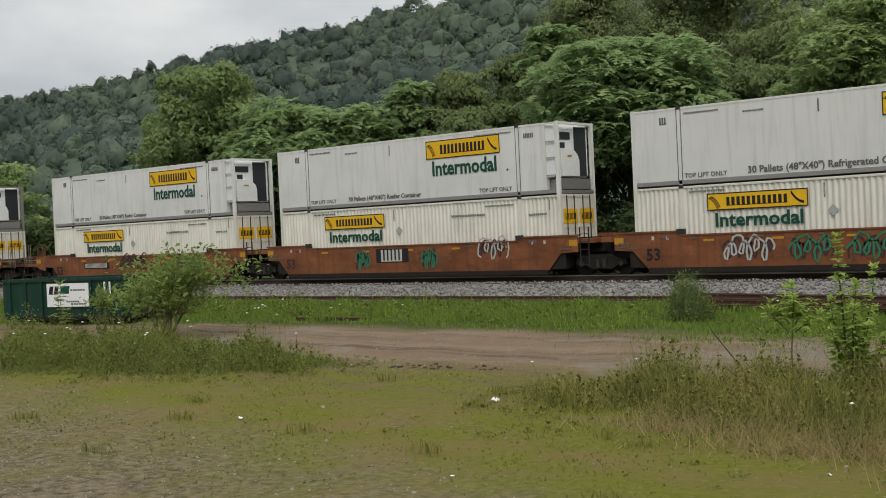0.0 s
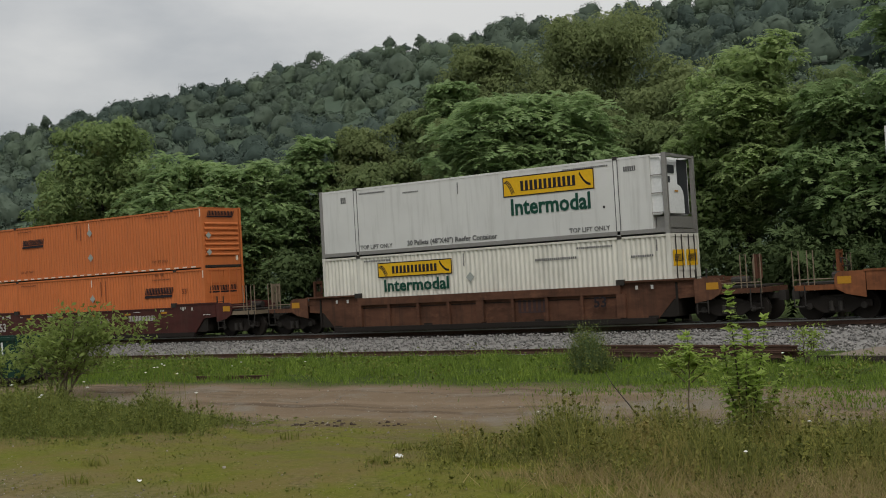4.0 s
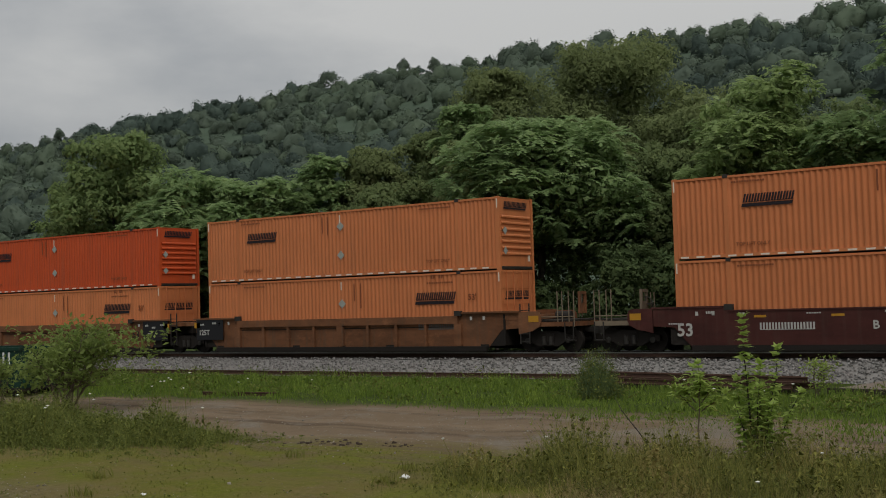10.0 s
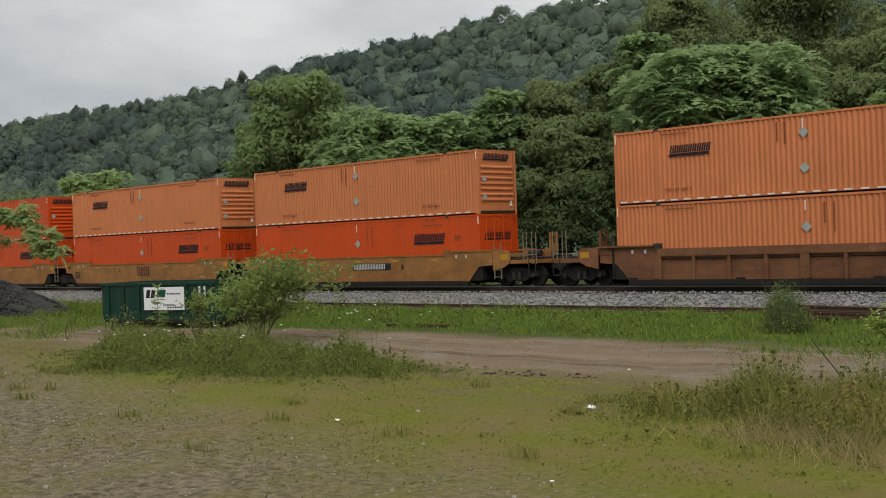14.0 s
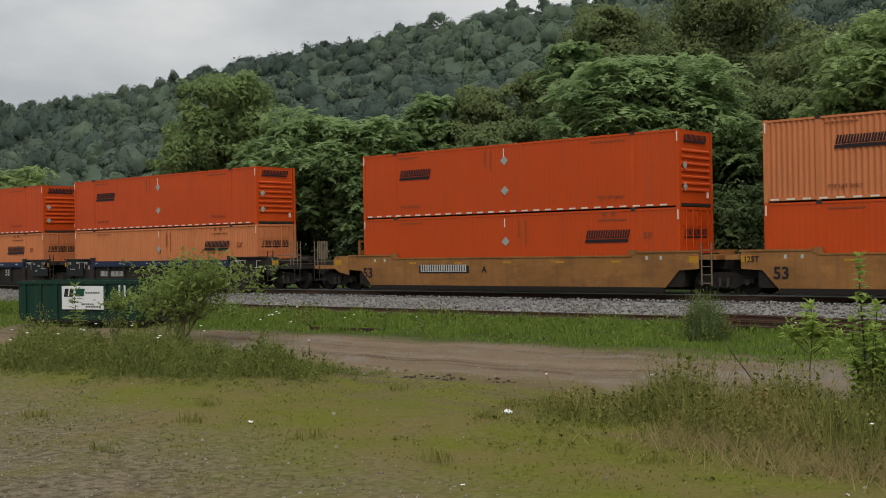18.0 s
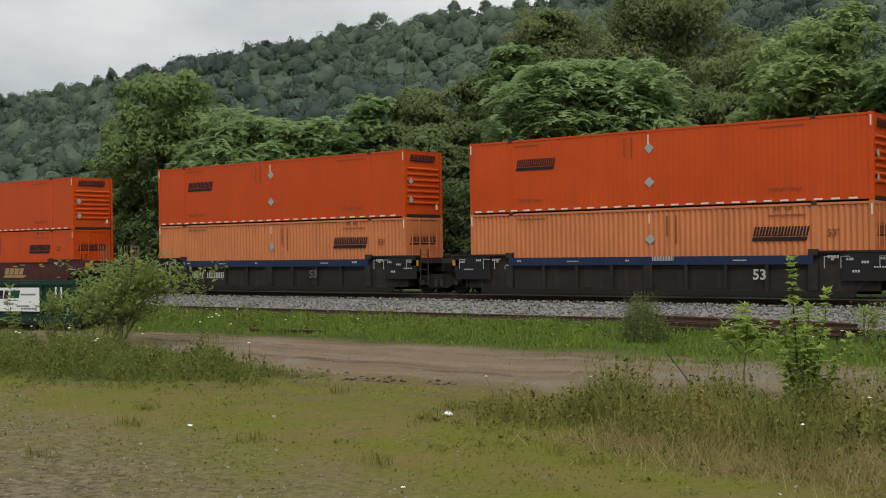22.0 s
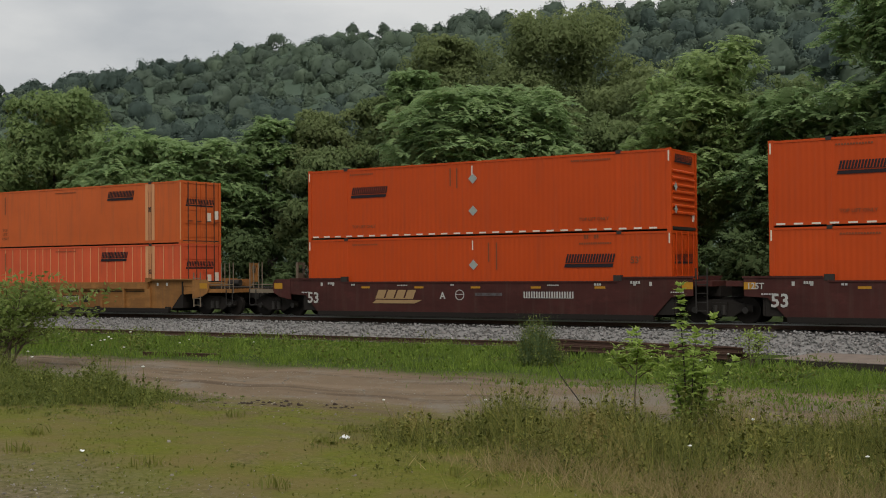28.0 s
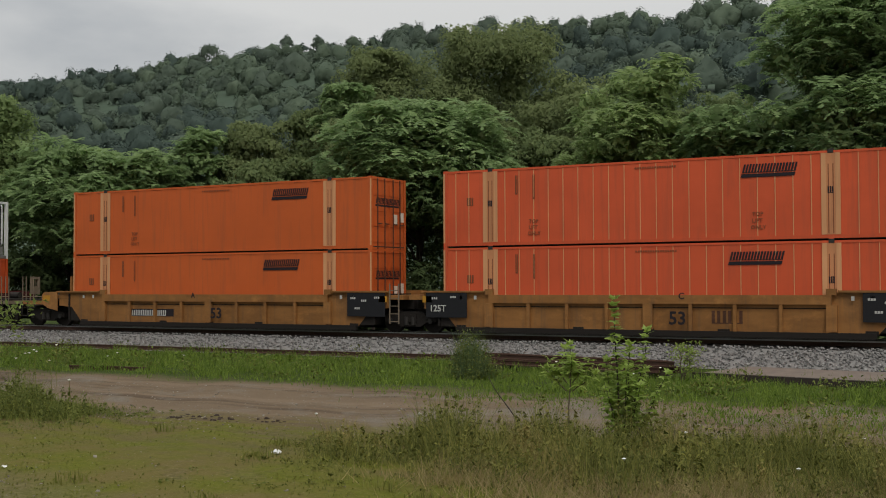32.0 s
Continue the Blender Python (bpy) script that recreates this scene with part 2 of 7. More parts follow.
# distance haze is put into the hill's leaf colours as a greyish-blue tint
LEAF_HILL = leafy("haze_tinted_hill_leaves", (0.090, 0.120, 0.090), (0.128, 0.164, 0.120), through=0.2, rough=1.0, patch=0.16)
LEAF_HILL_DARK = leafy("dark_haze_tinted_hill_leaves", (0.068, 0.096, 0.080), (0.096, 0.130, 0.105), through=0.2, rough=1.0, patch=0.16)
LEAF_HILL_PALE = leafy("pale_haze_tinted_hill_leaves", (0.108, 0.146, 0.102), (0.150, 0.194, 0.130), through=0.2, rough=1.0, patch=0.16)
LEAF_UNDER = leafy("dark_undergrowth_leaves", (0.085, 0.125, 0.050), (0.135, 0.185, 0.072), through=0.4, rough=0.8)
LEAF_OAK = leafy("dark_green_leaves", (0.150, 0.200, 0.082), (0.240, 0.295, 0.122), through=0.5, rough=0.8)
LEAF_OLIVE = leafy("olive_green_leaves", (0.175, 0.218, 0.092), (0.258, 0.305, 0.130), through=0.5, rough=0.85)
LEAF_FROND = leafy("compound_leaves", (0.205, 0.305, 0.125), (0.350, 0.460, 0.195), through=0.5, rough=0.7)
LEAF_LIGHT = leafy("light_green_leaves", (0.235, 0.325, 0.120), (0.420, 0.525, 0.215), through=0.5, rough=0.75)
LEAF_BROAD = leafy("large_tree_leaves", (0.165, 0.235, 0.088), (0.290, 0.375, 0.145), through=0.5, rough=0.75)
LEAF_SHRUB = leafy("shrub_leaves", (0.135, 0.190, 0.045), (0.33, 0.41, 0.12), through=0.5)
LEAF_YOUNG = leafy("young_sapling_leaves", (0.25, 0.35, 0.065), (0.42, 0.53, 0.15), through=0.5)
GRASS_LUSH = leafy("lush_grass", (0.065, 0.112, 0.012), (0.214, 0.294, 0.043), through=0.3, patch=1.1)
GRASS_WEED = leafy("weed_leaves", (0.067, 0.083, 0.014), (0.304, 0.294, 0.072), dry=(0.31, 0.25, 0.085), through=0.3, patch=1.4)
GRASS_DRY = leafy("dry_straw_grass", (0.221, 0.166, 0.069), (0.460, 0.368, 0.175), through=0.3)
GRASS_SHORT = leafy("short_yellow_green_grass", (0.121, 0.133, 0.024), (0.219, 0.214, 0.049), through=0.25)


def stone_material(name, a, b, c):
    m, p = material(name)
    n, l = links(m)
    geo = n.new("ShaderNodeNewGeometry")
    r = n.new("ShaderNodeValToRGB")
    r.color_ramp.elements[0].color, r.color_ramp.elements[1].color = (*a, 1), (*c, 1)
    e = r.color_ramp.elements.new(0.5); e.color = (*b, 1)
    l.new(geo.outputs["Random Per Island"], r.inputs[0])
    nz = noise_node(m, 30, 4)
    l.new(mix(m, nz, scale3(a, 0.8), r.outputs[0]), p.inputs["Base Color"])
    p.inputs["Roughness"].default_value = 0.9
    return m


BALLAST = stone_material("ballast_stone", (0.15, 0.145, 0.135), (0.36, 0.34, 0.32), (0.56, 0.53, 0.50))
GRAVEL = stone_material("dark_gravel", (0.028, 0.028, 0.027), (0.07, 0.07, 0.066), (0.17, 0.165, 0.155))
PEBBLE = stone_material("lot_gravel", (0.15, 0.13, 0.10), (0.30, 0.26, 0.20), (0.50, 0.46, 0.38))


def ground_material():
    """Mossy lot, a worn dirt road along the line, and soil under the grass beyond it."""
    m, p = material("ground")
    n, l = links(m)
    co = n.new("ShaderNodeTexCoord")
    sep = n.new("ShaderNodeSeparateXYZ"); l.new(co.outputs["Object"], sep.inputs[0])
    x, y = sep.outputs[0], sep.outputs[1]
    wob = noise_node(m, 0.25, 3)
    fine = noise_node(m, 9.0, 8, 0.7)
    mid = noise_node(m, 1.3, 6, 0.65)
    far = noise_node(m, 0.16, 4, 0.6)
    yy = calc(m, "ADD", y, calc(m, "MULTIPLY", calc(m, "SUBTRACT", wob, 0.5), 3.0))
    yy = calc(m, "ADD", yy, calc(m, "MULTIPLY", calc(m, "SUBTRACT", mid, 0.5), 2.0))
    # moss and thin grass, with bare brown and grey gravel showing through
    moss = mix(m, fine, (0.066, 0.085, 0.007), (0.192, 0.199, 0.021))
    moss = mix(m, ramp(m, noise_node(m, 0.55, 5, 0.6), 0.42, 0.62, (0, 0, 0), (1, 1, 1)), moss, (0.165, 0.135, 0.042))
    bare = mix(m, ramp(m, fine, 0.36, 0.64, (0, 0, 0), (1, 1, 1)), (0.068, 0.051, 0.025), (0.245, 0.194, 0.108))
    cover = ramp(m, calc(m, "ADD", calc(m, "MULTIPLY", far, 0.6), calc(m, "MULTIPLY", mid, 0.4)), 0.31, 0.44, (0, 0, 0), (1, 1, 1))
    near_bare = ramp(m, calc(m, "ADD", calc(m, "MULTIPLY", x, 0.018), calc(m, "MULTIPLY", yy, 0.085)), 0.46, 0.80, (1, 1, 1), (0, 0, 0))
    lot = mix(m, calc(m, "MULTIPLY", cover, 0.9), bare, moss)
    lot = mix(m, calc(m, "MULTIPLY", near_bare, 0.62), lot, bare)
    speck = noise_node(m, 15.0, 5, 0.7)
    lot = mix(m, calc(m, "MULTIPLY", ramp(m, speck, 0.60, 0.68, (0, 0, 0), (1, 1, 1)), 0.38), lot, (0.06, 0.052, 0.022))
    lot = mix(m, calc(m, "MULTIPLY", ramp(m, noise_node(m, 17.0, 3, 0.6), 0.64, 0.70, (0, 0, 0), (1, 1, 1)), 0.5), lot, (0.34, 0.29, 0.19))
    # rough broken ground nearest the lot's entrance: dark clods and pale grit
    rough = calc(m, "MULTIPLY", near_bare, ramp(m, noise_node(m, 0.7, 5, 0.62), 0.34, 0.54, (0, 0, 0), (1, 1, 1)))
    grit = noise_node(m, 6.0, 7, 0.74)
    lot = mix(m, calc(m, "MULTIPLY", rough, 0.85), lot, ramp(m, grit, 0.36, 0.60, (0.050, 0.041, 0.026), (0.275, 0.226, 0.158)))
    # churned bare soil towards the road
    edge = ramp(m, calc(m, "MULTIPLY", yy, 0.01), 0.132, 0.186, (0, 0, 0), (1, 1, 1))
    clods = ramp(m, noise_node(m, 0.9, 6, 0.68, (0.45, 1.6, 1.0)), 0.44, 0.56, (0, 0, 0), (1, 1, 1))
    lot = mix(m, calc(m, "MULTIPLY", calc(m, "MULTIPLY", edge, clods), 0.9), lot, mix(m, fine, (0.055, 0.040, 0.024), (0.215, 0.160, 0.100)))
    # dirt road: reddish brown, paler in the wheel tracks
    dirt = mix(m, mid, (0.112, 0.081, 0.052), (0.215, 0.158, 0.106))
    dirt = mix(m, calc(m, "MULTIPLY", fine, 0.5), dirt, (0.29, 0.215, 0.15))
    wheel = calc(m, "SINE", calc(m, "MULTIPLY", yy, 2.6))
    dirt = mix(m, calc(m, "MULTIPLY", ramp(m, wheel, 0.2, 0.9, (0, 0, 0), (1, 1, 1)), 0.4), dirt, (0.28, 0.205, 0.145))
    rut = noise_node(m, 1.0, 5, 0.6, (0.09, 1.5, 1.0))
    dirt = mix(m, ramp(m, rut, 0.50, 0.66, (0, 0, 0), (0.75, 0.75, 0.75)), dirt, (0.075, 0.052, 0.036))
    stony = ramp(m, calc(m, "ADD", calc(m, "MULTIPLY", far, 0.6), calc(m, "MULTIPLY", mid, 0.4)), 0.50, 0.58, (0, 0, 0), (0.8, 0.8, 0.8))
    dirt = mix(m, stony, dirt, mix(m, fine, (0.10, 0.085, 0.068), (0.33, 0.29, 0.24)))
    soil = mix(m, fine, (0.03, 0.05, 0.012), (0.08, 0.11, 0.025))
    on_road = ramp(m, calc(m, "MULTIPLY", yy, 0.01), 0.182, 0.204, (0, 0, 0), (1, 1, 1))
    # the road is grown over beyond the dumpster
    grown = ramp(m, calc(m, "MULTIPLY", calc(m, "ADD", x, calc(m, "ADD", calc(m, "MULTIPLY", mid, 9.0), 100.0)), 0.01), 0.60, 0.67, (1, 1, 1), (0, 0, 0))
    on_road = calc(m, "MULTIPLY", on_road, calc(m, "SUBTRACT", 1.0, calc(m, "MULTIPLY", grown, 0.75)))
    past_road = ramp(m, calc(m, "MULTIPLY", yy, 0.01), 0.254, 0.270, (0, 0, 0), (1, 1, 1))
    col = mix(m, past_road, mix(m, on_road, lot, dirt), soil)
    col = mix(m, 1.0, col, (0.9, 0.9, 0.87), "MULTIPLY")
    l.new(col, p.inputs["Base Color"])
    p.inputs["Roughness"].default_value = 0.95
    p.inputs["Specular IOR Level"].default_value = 0.08
    bump(m, p, calc(m, "ADD", calc(m, "ADD", calc(m, "MULTIPLY", fine, 0.6), calc(m, "MULTIPLY", calc(m, "MULTIPLY", rough, grit), 1.2)), calc(m, "MULTIPLY", mid, 2.0)), 0.8, 0.06)
    return m


GROUND = ground_material()
HILL_SOIL = plain("shrubby_forest_floor", (0.065, 0.095, 0.062), 0.95, 0.0, 0.3, 0.2)


# ---- mesh helpers ----
class Shape:
    """Collects faces; each call adds one solid."""

    def __init__(self):
        self.v, self.f = [], []

    def box(self, x0, x1, y0, y1, z0, z1):
        b = len(self.v)
        self.v += [(x, y, z) for z in (z0, z1) for y in (y0, y1) for x in (x0, x1)]
        self.f += [tuple(b + i for i in q) for q in ((0, 2, 3, 1), (4, 5, 7, 6), (0, 1, 5, 4), (2, 6, 7, 3), (0, 4, 6, 2), (1, 3, 7, 5))]
        return self

    def poly(self, pts, y0, y1):
        """An outline in x and z, drawn out from y0 to y1."""
        b, n = len(self.v), len(pts)
        self.v += [(x, y0, z) for x, z in pts] + [(x, y1, z) for x, z in pts]
        self.f += [tuple(range(b, b + n)), tuple(range(b + 2 * n - 1, b + n - 1, -1))]
        self.f += [(b + i, b + n + i, b + n + (i + 1) % n, b + (i + 1) % n) for i in range(n)]
        return self

    def tube(self, pts, r, sides=6, r1=None):
        """A round bar through the points, tapering to r1."""
        r1 = r if r1 is None else r1
        pts = [Vector(p) for p in pts]
        b = len(self.v)
        for i, p in enumerate(pts):
            d = (pts[min(i + 1, len(pts) - 1)] - pts[max(i - 1, 0)]).normalized()
            a = d.orthogonal().normalized() if i == 0 else (a - d * a.dot(d)).normalized()
            c = d.cross(a)
            rr = r + (r1 - r) * i / (len(pts) - 1)
            self.v += [tuple(p + (a * math.cos(k * 2 * math.pi / sides) + c * math.sin(k * 2 * math.pi / sides)) * rr) for k in range(sides)]
        for i in range(len(pts) - 1):
            o = b + i * sides
            self.f += [(o + k, o + (k + 1) % sides, o + sides + (k + 1) % sides, o + sides + k) for k in range(sides)]
        self.f += [tuple(b + k for k in reversed(range(sides))), tuple(b + (len(pts) - 1) * sides + k for k in range(sides))]
        return self

    def strip(self, pts, w, y):
        """A flat painted band of width w along points in x and z, facing -y."""
        b = len(self.v)
        for i, (x, z) in enumerate(pts):
            x0, z0 = pts[max(i - 1, 0)]
            x1, z1 = pts[min(i + 1, len(pts) - 1)]
            q = math.hypot(x1 - x0, z1 - z0) or 1
            nx, nz = -(z1 - z0) / q * w / 2, (x1 - x0) / q * w / 2
            self.v += [(x + nx, y, z + nz), (x - nx, y, z - nz)]
        self.f += [(b + 2 * i, b + 2 * i + 1, b + 2 * i + 3, b + 2 * i + 2) for i in range(len(pts) - 1)]
        return self

    def mesh(self, name):
        me = bpy.data.meshes.new(name)
        me.from_pydata(self.v, [], self.f)
        me.update()
        return me


def part(name, mesh, mat, parent, label="", at=None):
    """One mesh object under a thing; the paint belongs to the object, so that alike parts share a mesh."""
    if isinstance(mesh, Shape):
        mesh = mesh.mesh(name)
    if not mesh.materials:
        mesh.materials.append(mat)
    ob = new(name, mesh)
    ob.material_slots[0].link = "OBJECT"
    ob.material_slots[0].material = mat
    ob.parent = parent
    if at is not None:
        ob.matrix_local = at
    return tagged(ob, label) if label else ob


def thing(name, m, label, category, group="", kind=""):
    ob = new(name)
    ob.empty_display_size = 0.3
    ob.matrix_world = m
    return tagged(ob, label, category, group, kind)


def np_mesh(name, verts, faces, normals=None):
    """A mesh from arrays; faces all have the same number of corners. normals: soft shading of foliage, vertex by vertex."""
    verts, faces = np.asarray(verts, np.float32), np.asarray(faces, np.int32)
    me = bpy.data.meshes.new(name)
    k = faces.shape[1]
    me.vertices.add(len(verts)); me.vertices.foreach_set("co", verts.ravel())
    me.loops.add(faces.size); me.loops.foreach_set("vertex_index", faces.ravel())
    me.polygons.add(len(faces)); me.polygons.foreach_set("loop_start", np.arange(0, faces.size, k, dtype=np.int32))
    me.polygons.foreach_set("loop_total", np.full(len(faces), k, np.int32))
    me.update(calc_edges=True)
    if normals is not None:
        n = np.asarray(normals, np.float32)
        n = n / (np.linalg.norm(n, axis=1, keepdims=True) + 1e-9)
        me.attributes.new("custom_normal", "FLOAT_VECTOR", "POINT").data.foreach_set("vector", n.ravel())
    return me


TEXTS = {}


def letters(text, size, bold=0.0):
    """The mesh of a word in the built-in font, standing upright and facing -y."""
    if (text, size, bold) not in TEXTS:
        cu = bpy.data.curves.new("word", "FONT")
        cu.body, cu.size, cu.extrude, cu.resolution_u, cu.align_x, cu.offset = text, size, 0.003, 2, "LEFT", bold
        ob = bpy.data.objects.new("word", cu)
        me = bpy.data.meshes.new_from_object(ob)
        me.transform(pose(0, 0, 0, 90))
        bpy.data.objects.remove(ob)
        TEXTS[text, size, bold] = me
    return TEXTS[text, size, bold]


def write(text, size, x, y, z, mat, parent, name="lettering"):
    return part(name, letters(text, size, 0.022 * size if size > 0.25 else 0.012 * size), mat, parent, at=pose(x, y, z))


# ---- the ground, the line and its bed ----
RAIL_Z, LINE_Y = 0.835, 39.891


def axis(fine0, fine1, step, far0, far1):
    a = list(np.arange(fine0, fine1, step))
    g, lo, hi = step, [], []
    x = fine0
    while x > far0:
        g *= 1.5; x -= g; lo.append(x)
    g, x = step, a[-1]
    while x < far1:
        g *= 1.5; x += g; hi.append(x)
    return np.array(lo[::-1] + a + hi)


def ground_height(x, y):
    """Gentle unevenness of the lot, with the road worn in."""
    z = 0.035 * np.sin(x * 0.9 + 0.7 * np.sin(y * 0.6)) * np.cos(y * 0.75 + 0.3 * x) + 0.02 * np.sin(x * 2.3 + y * 1.7)
    road = np.exp(-((y - 21.0) / 2.6) ** 2)
    z = z - 0.07 * road + 0.03 * np.cos(y * 2.6) * road
    fade = np.clip((36.0 - y) / 2.0, 0, 1) * np.clip((y + 2) / 4.0, 0, 1)
    return z * fade


def build_ground():
    xs, ys = axis(-62, 12, 0.45, -2600, 2600), axis(4, 37, 0.35, -2600, 2600)
    gx, gy = np.meshgrid(xs, ys)
    v = np.stack([gx, gy, ground_height(gx, gy)], -1).reshape(-1, 3)
    i = np.arange(len(xs) * len(ys)).reshape(len(ys), len(xs))
    f = np.stack([i[:-1, :-1], i[:-1, 1:], i[1:, 1:], i[1:, :-1]], -1).reshape(-1, 4)
    me = np_mesh("ground", v, f)
    me.polygons.foreach_set("use_smooth", np.ones(len(f), bool))
    me.materials.append(GROUND)
    return tagged(new("ground", me), "mossy gravel lot with a worn dirt road beside the line", "ground", kind="structure")


build_ground()

ROCK = [(-1, -0.8, -0.6), (0.9, -1, -0.5), (1.1, 0.8, -0.6), (-0.8, 1, -0.5), (-0.6, -0.5, 0.7), (0.7, -0.6, 0.8), (0.5, 0.7, 0.6), (-0.7, 0.5, 0.9)]
ROCK_F = [(0, 3, 2, 1), (4, 5, 6, 7), (0, 1, 5, 4), (1, 2, 6, 5), (2, 3, 7, 6), (3, 0, 4, 7)]


def stones(name, places, sizes, mat, parent, label, rng):
    """Loose angular stones, one mesh."""
    n = len(places)
    base = np.array(ROCK)[None] + rng.uniform(-0.3, 0.3, (n, 8, 3))
    base = base * sizes[:, None, None] * rng.uniform(0.6, 1.2, (n, 1, 3)) * 0.5
    a = rng.uniform(0, 6.28, n); b = rng.uniform(-0.7, 0.7, n)
    ca, sa, cb, sb = np.cos(a)[:, None], np.sin(a)[:, None], np.cos(b)[:, None], np.sin(b)[:, None]
    x, y, z = base[..., 0], base[..., 1], base[..., 2]
    y, z = y * cb - z * sb, y * sb + z * cb
    x, y = x * ca - y * sa, x * sa + y * ca
    v = np.stack([x, y, z], -1) + places[:, None]
    f = np.array(ROCK_F)[None] + (np.arange(n) * 8)[:, None, None]
    me = np_mesh(name, v.reshape(-1, 3), f.reshape(-1, 4))
    me.materials.append(mat)
    ob = new(name, me)
    if parent:
        ob.parent = parent
    return tagged(ob, label, kind="stuff") if not parent else tagged(ob, label, kind="stuff")


BED = [(-3.6, 0.0), (-1.75, 0.60), (-1.1, 0.65), (1.1, 0.65), (1.75, 0.60), (3.6, 0.0)]   # across the line, from its middle


def bed_height(y):
    return np.interp(y - LINE_Y, [p[0] for p in BED], [p[1] for p in BED])


def build_line():
    rng = np.random.default_rng(3)
    bed = Shape()
    bed.v = [(x, LINE_Y + a, z - 0.03) for x in (-900.0, 400.0) for a, z in BED]
    k = len(BED)
    bed.f = [(i, i + 1, i + k + 1, i + k) for i in range(k - 1)]
    ob = new("ballast_bed", bed.mesh("ballast_bed"))
    ob.data.materials.append(BALLAST_SHEET)
    # top darkened: oil between the rails, with the train's shade put into the colour
    ob.data.materials.append(OILY_SHADED)
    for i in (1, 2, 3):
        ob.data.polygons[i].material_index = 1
    tagged(ob, "grey crushed-stone ballast bed under the line", "ballast", kind="structure")
    n = 17000
    u = rng.uniform(0, 1, n)
    x = 14 - 100 * u ** 1.35
    y = LINE_Y - 3.65 + rng.uniform(0, 1, n) * 2.1 - (rng.uniform(0, 1, n) < 0.03) * rng.uniform(0, 0.6, n)
    z = bed_height(y) + rng.uniform(-0.01, 0.03, n)
    stones("ballast_stones", np.stack([x, y, z], -1), rng.uniform(0.045, 0.10, n), BALLAST, ob, "loose grey ballast stones", rng)
    for side in (-0.7175, 0.7175):
        r = thing("rail", pose(0, LINE_Y + side, RAIL_Z), "steel rail with a polished head on the line", "rail", "rails of the line", "structure")
        part("rail_head", Shape().box(-900, 400, -0.036, 0.036, -0.045, 0), RAIL_TOP, r, "shiny worn rail head")
        part("rail_web", Shape().box(-900, 400, -0.009, 0.009, -0.16, -0.045), RAIL_RUST, r)
        part("rail_foot", Shape().box(-900, 400, -0.07, 0.07, -0.18, -0.16), RAIL_RUST, r)
    sleeper = Shape().box(-0.12, 0.12, -1.3, 1.3, -0.17, 0).mesh("sleeper")
    rack = thing("sleepers", pose(0, LINE_Y, RAIL_Z - 0.18), "dark timber sleepers under the rails", "sleeper", kind="structure")
    for i in range(170):
        part("sleeper", sleeper, TIMBER, rack, at=pose(12 - i * 0.53, rng.uniform(-0.03, 0.03), 0))


OILY_SHADED = plain("oily_shaded_track_ballast", (0.045, 0.04, 0.036), 0.8, 0.0, 0.5, 10.0)
BALLAST_SHEET = plain("ballast_bed_stone", (0.24, 0.23, 0.215), 0.95, 0.0, 0.55, 14.0)


# ---- the train ----
CL, CH, CW = 16.154, 2.896, 2.591
HALF, SIDE = CL / 2, CW / 2
POST = 6.096                       # the lifting posts stand twelve metres apart
NEAR = -SIDE


def corrugated(x0, x1, z0, z1, y, depth, pitch, share=0.5):
    """A pressed steel wall with upright folds, facing -y at y."""
    s = Shape()
    n = max(1, round((x1 - x0) / pitch))
    p = (x1 - x0) / n
    xs, ds = [x0], [0.0]
    for i in range(n):
        a = x0 + i * p
        e = p * (1 - share) / 2
        xs += [a + e * 0.35, a + e * 1.65, a + p - e * 1.65, a + p - e * 0.35]
        ds += [0.0, depth, depth, 0.0]
    xs.append(x1); ds.append(0.0)
    s.v = [(x, y + d, z) for z in (z0, z1) for x, d in zip(xs, ds)]
    k = len(xs)
    s.f = [(i, i + 1, k + i + 1, k + i) for i in range(k - 1)]
    return s


SHAPES = {}


def once(key, make):
    """Alike parts share one mesh."""
    if key not in SHAPES:
        SHAPES[key] = make().mesh(key if isinstance(key, str) else key[0])
    return SHAPES[key]


def mirror(s):
    s.v = [(-x, -y, z) for x, y, z in s.v]
    return s


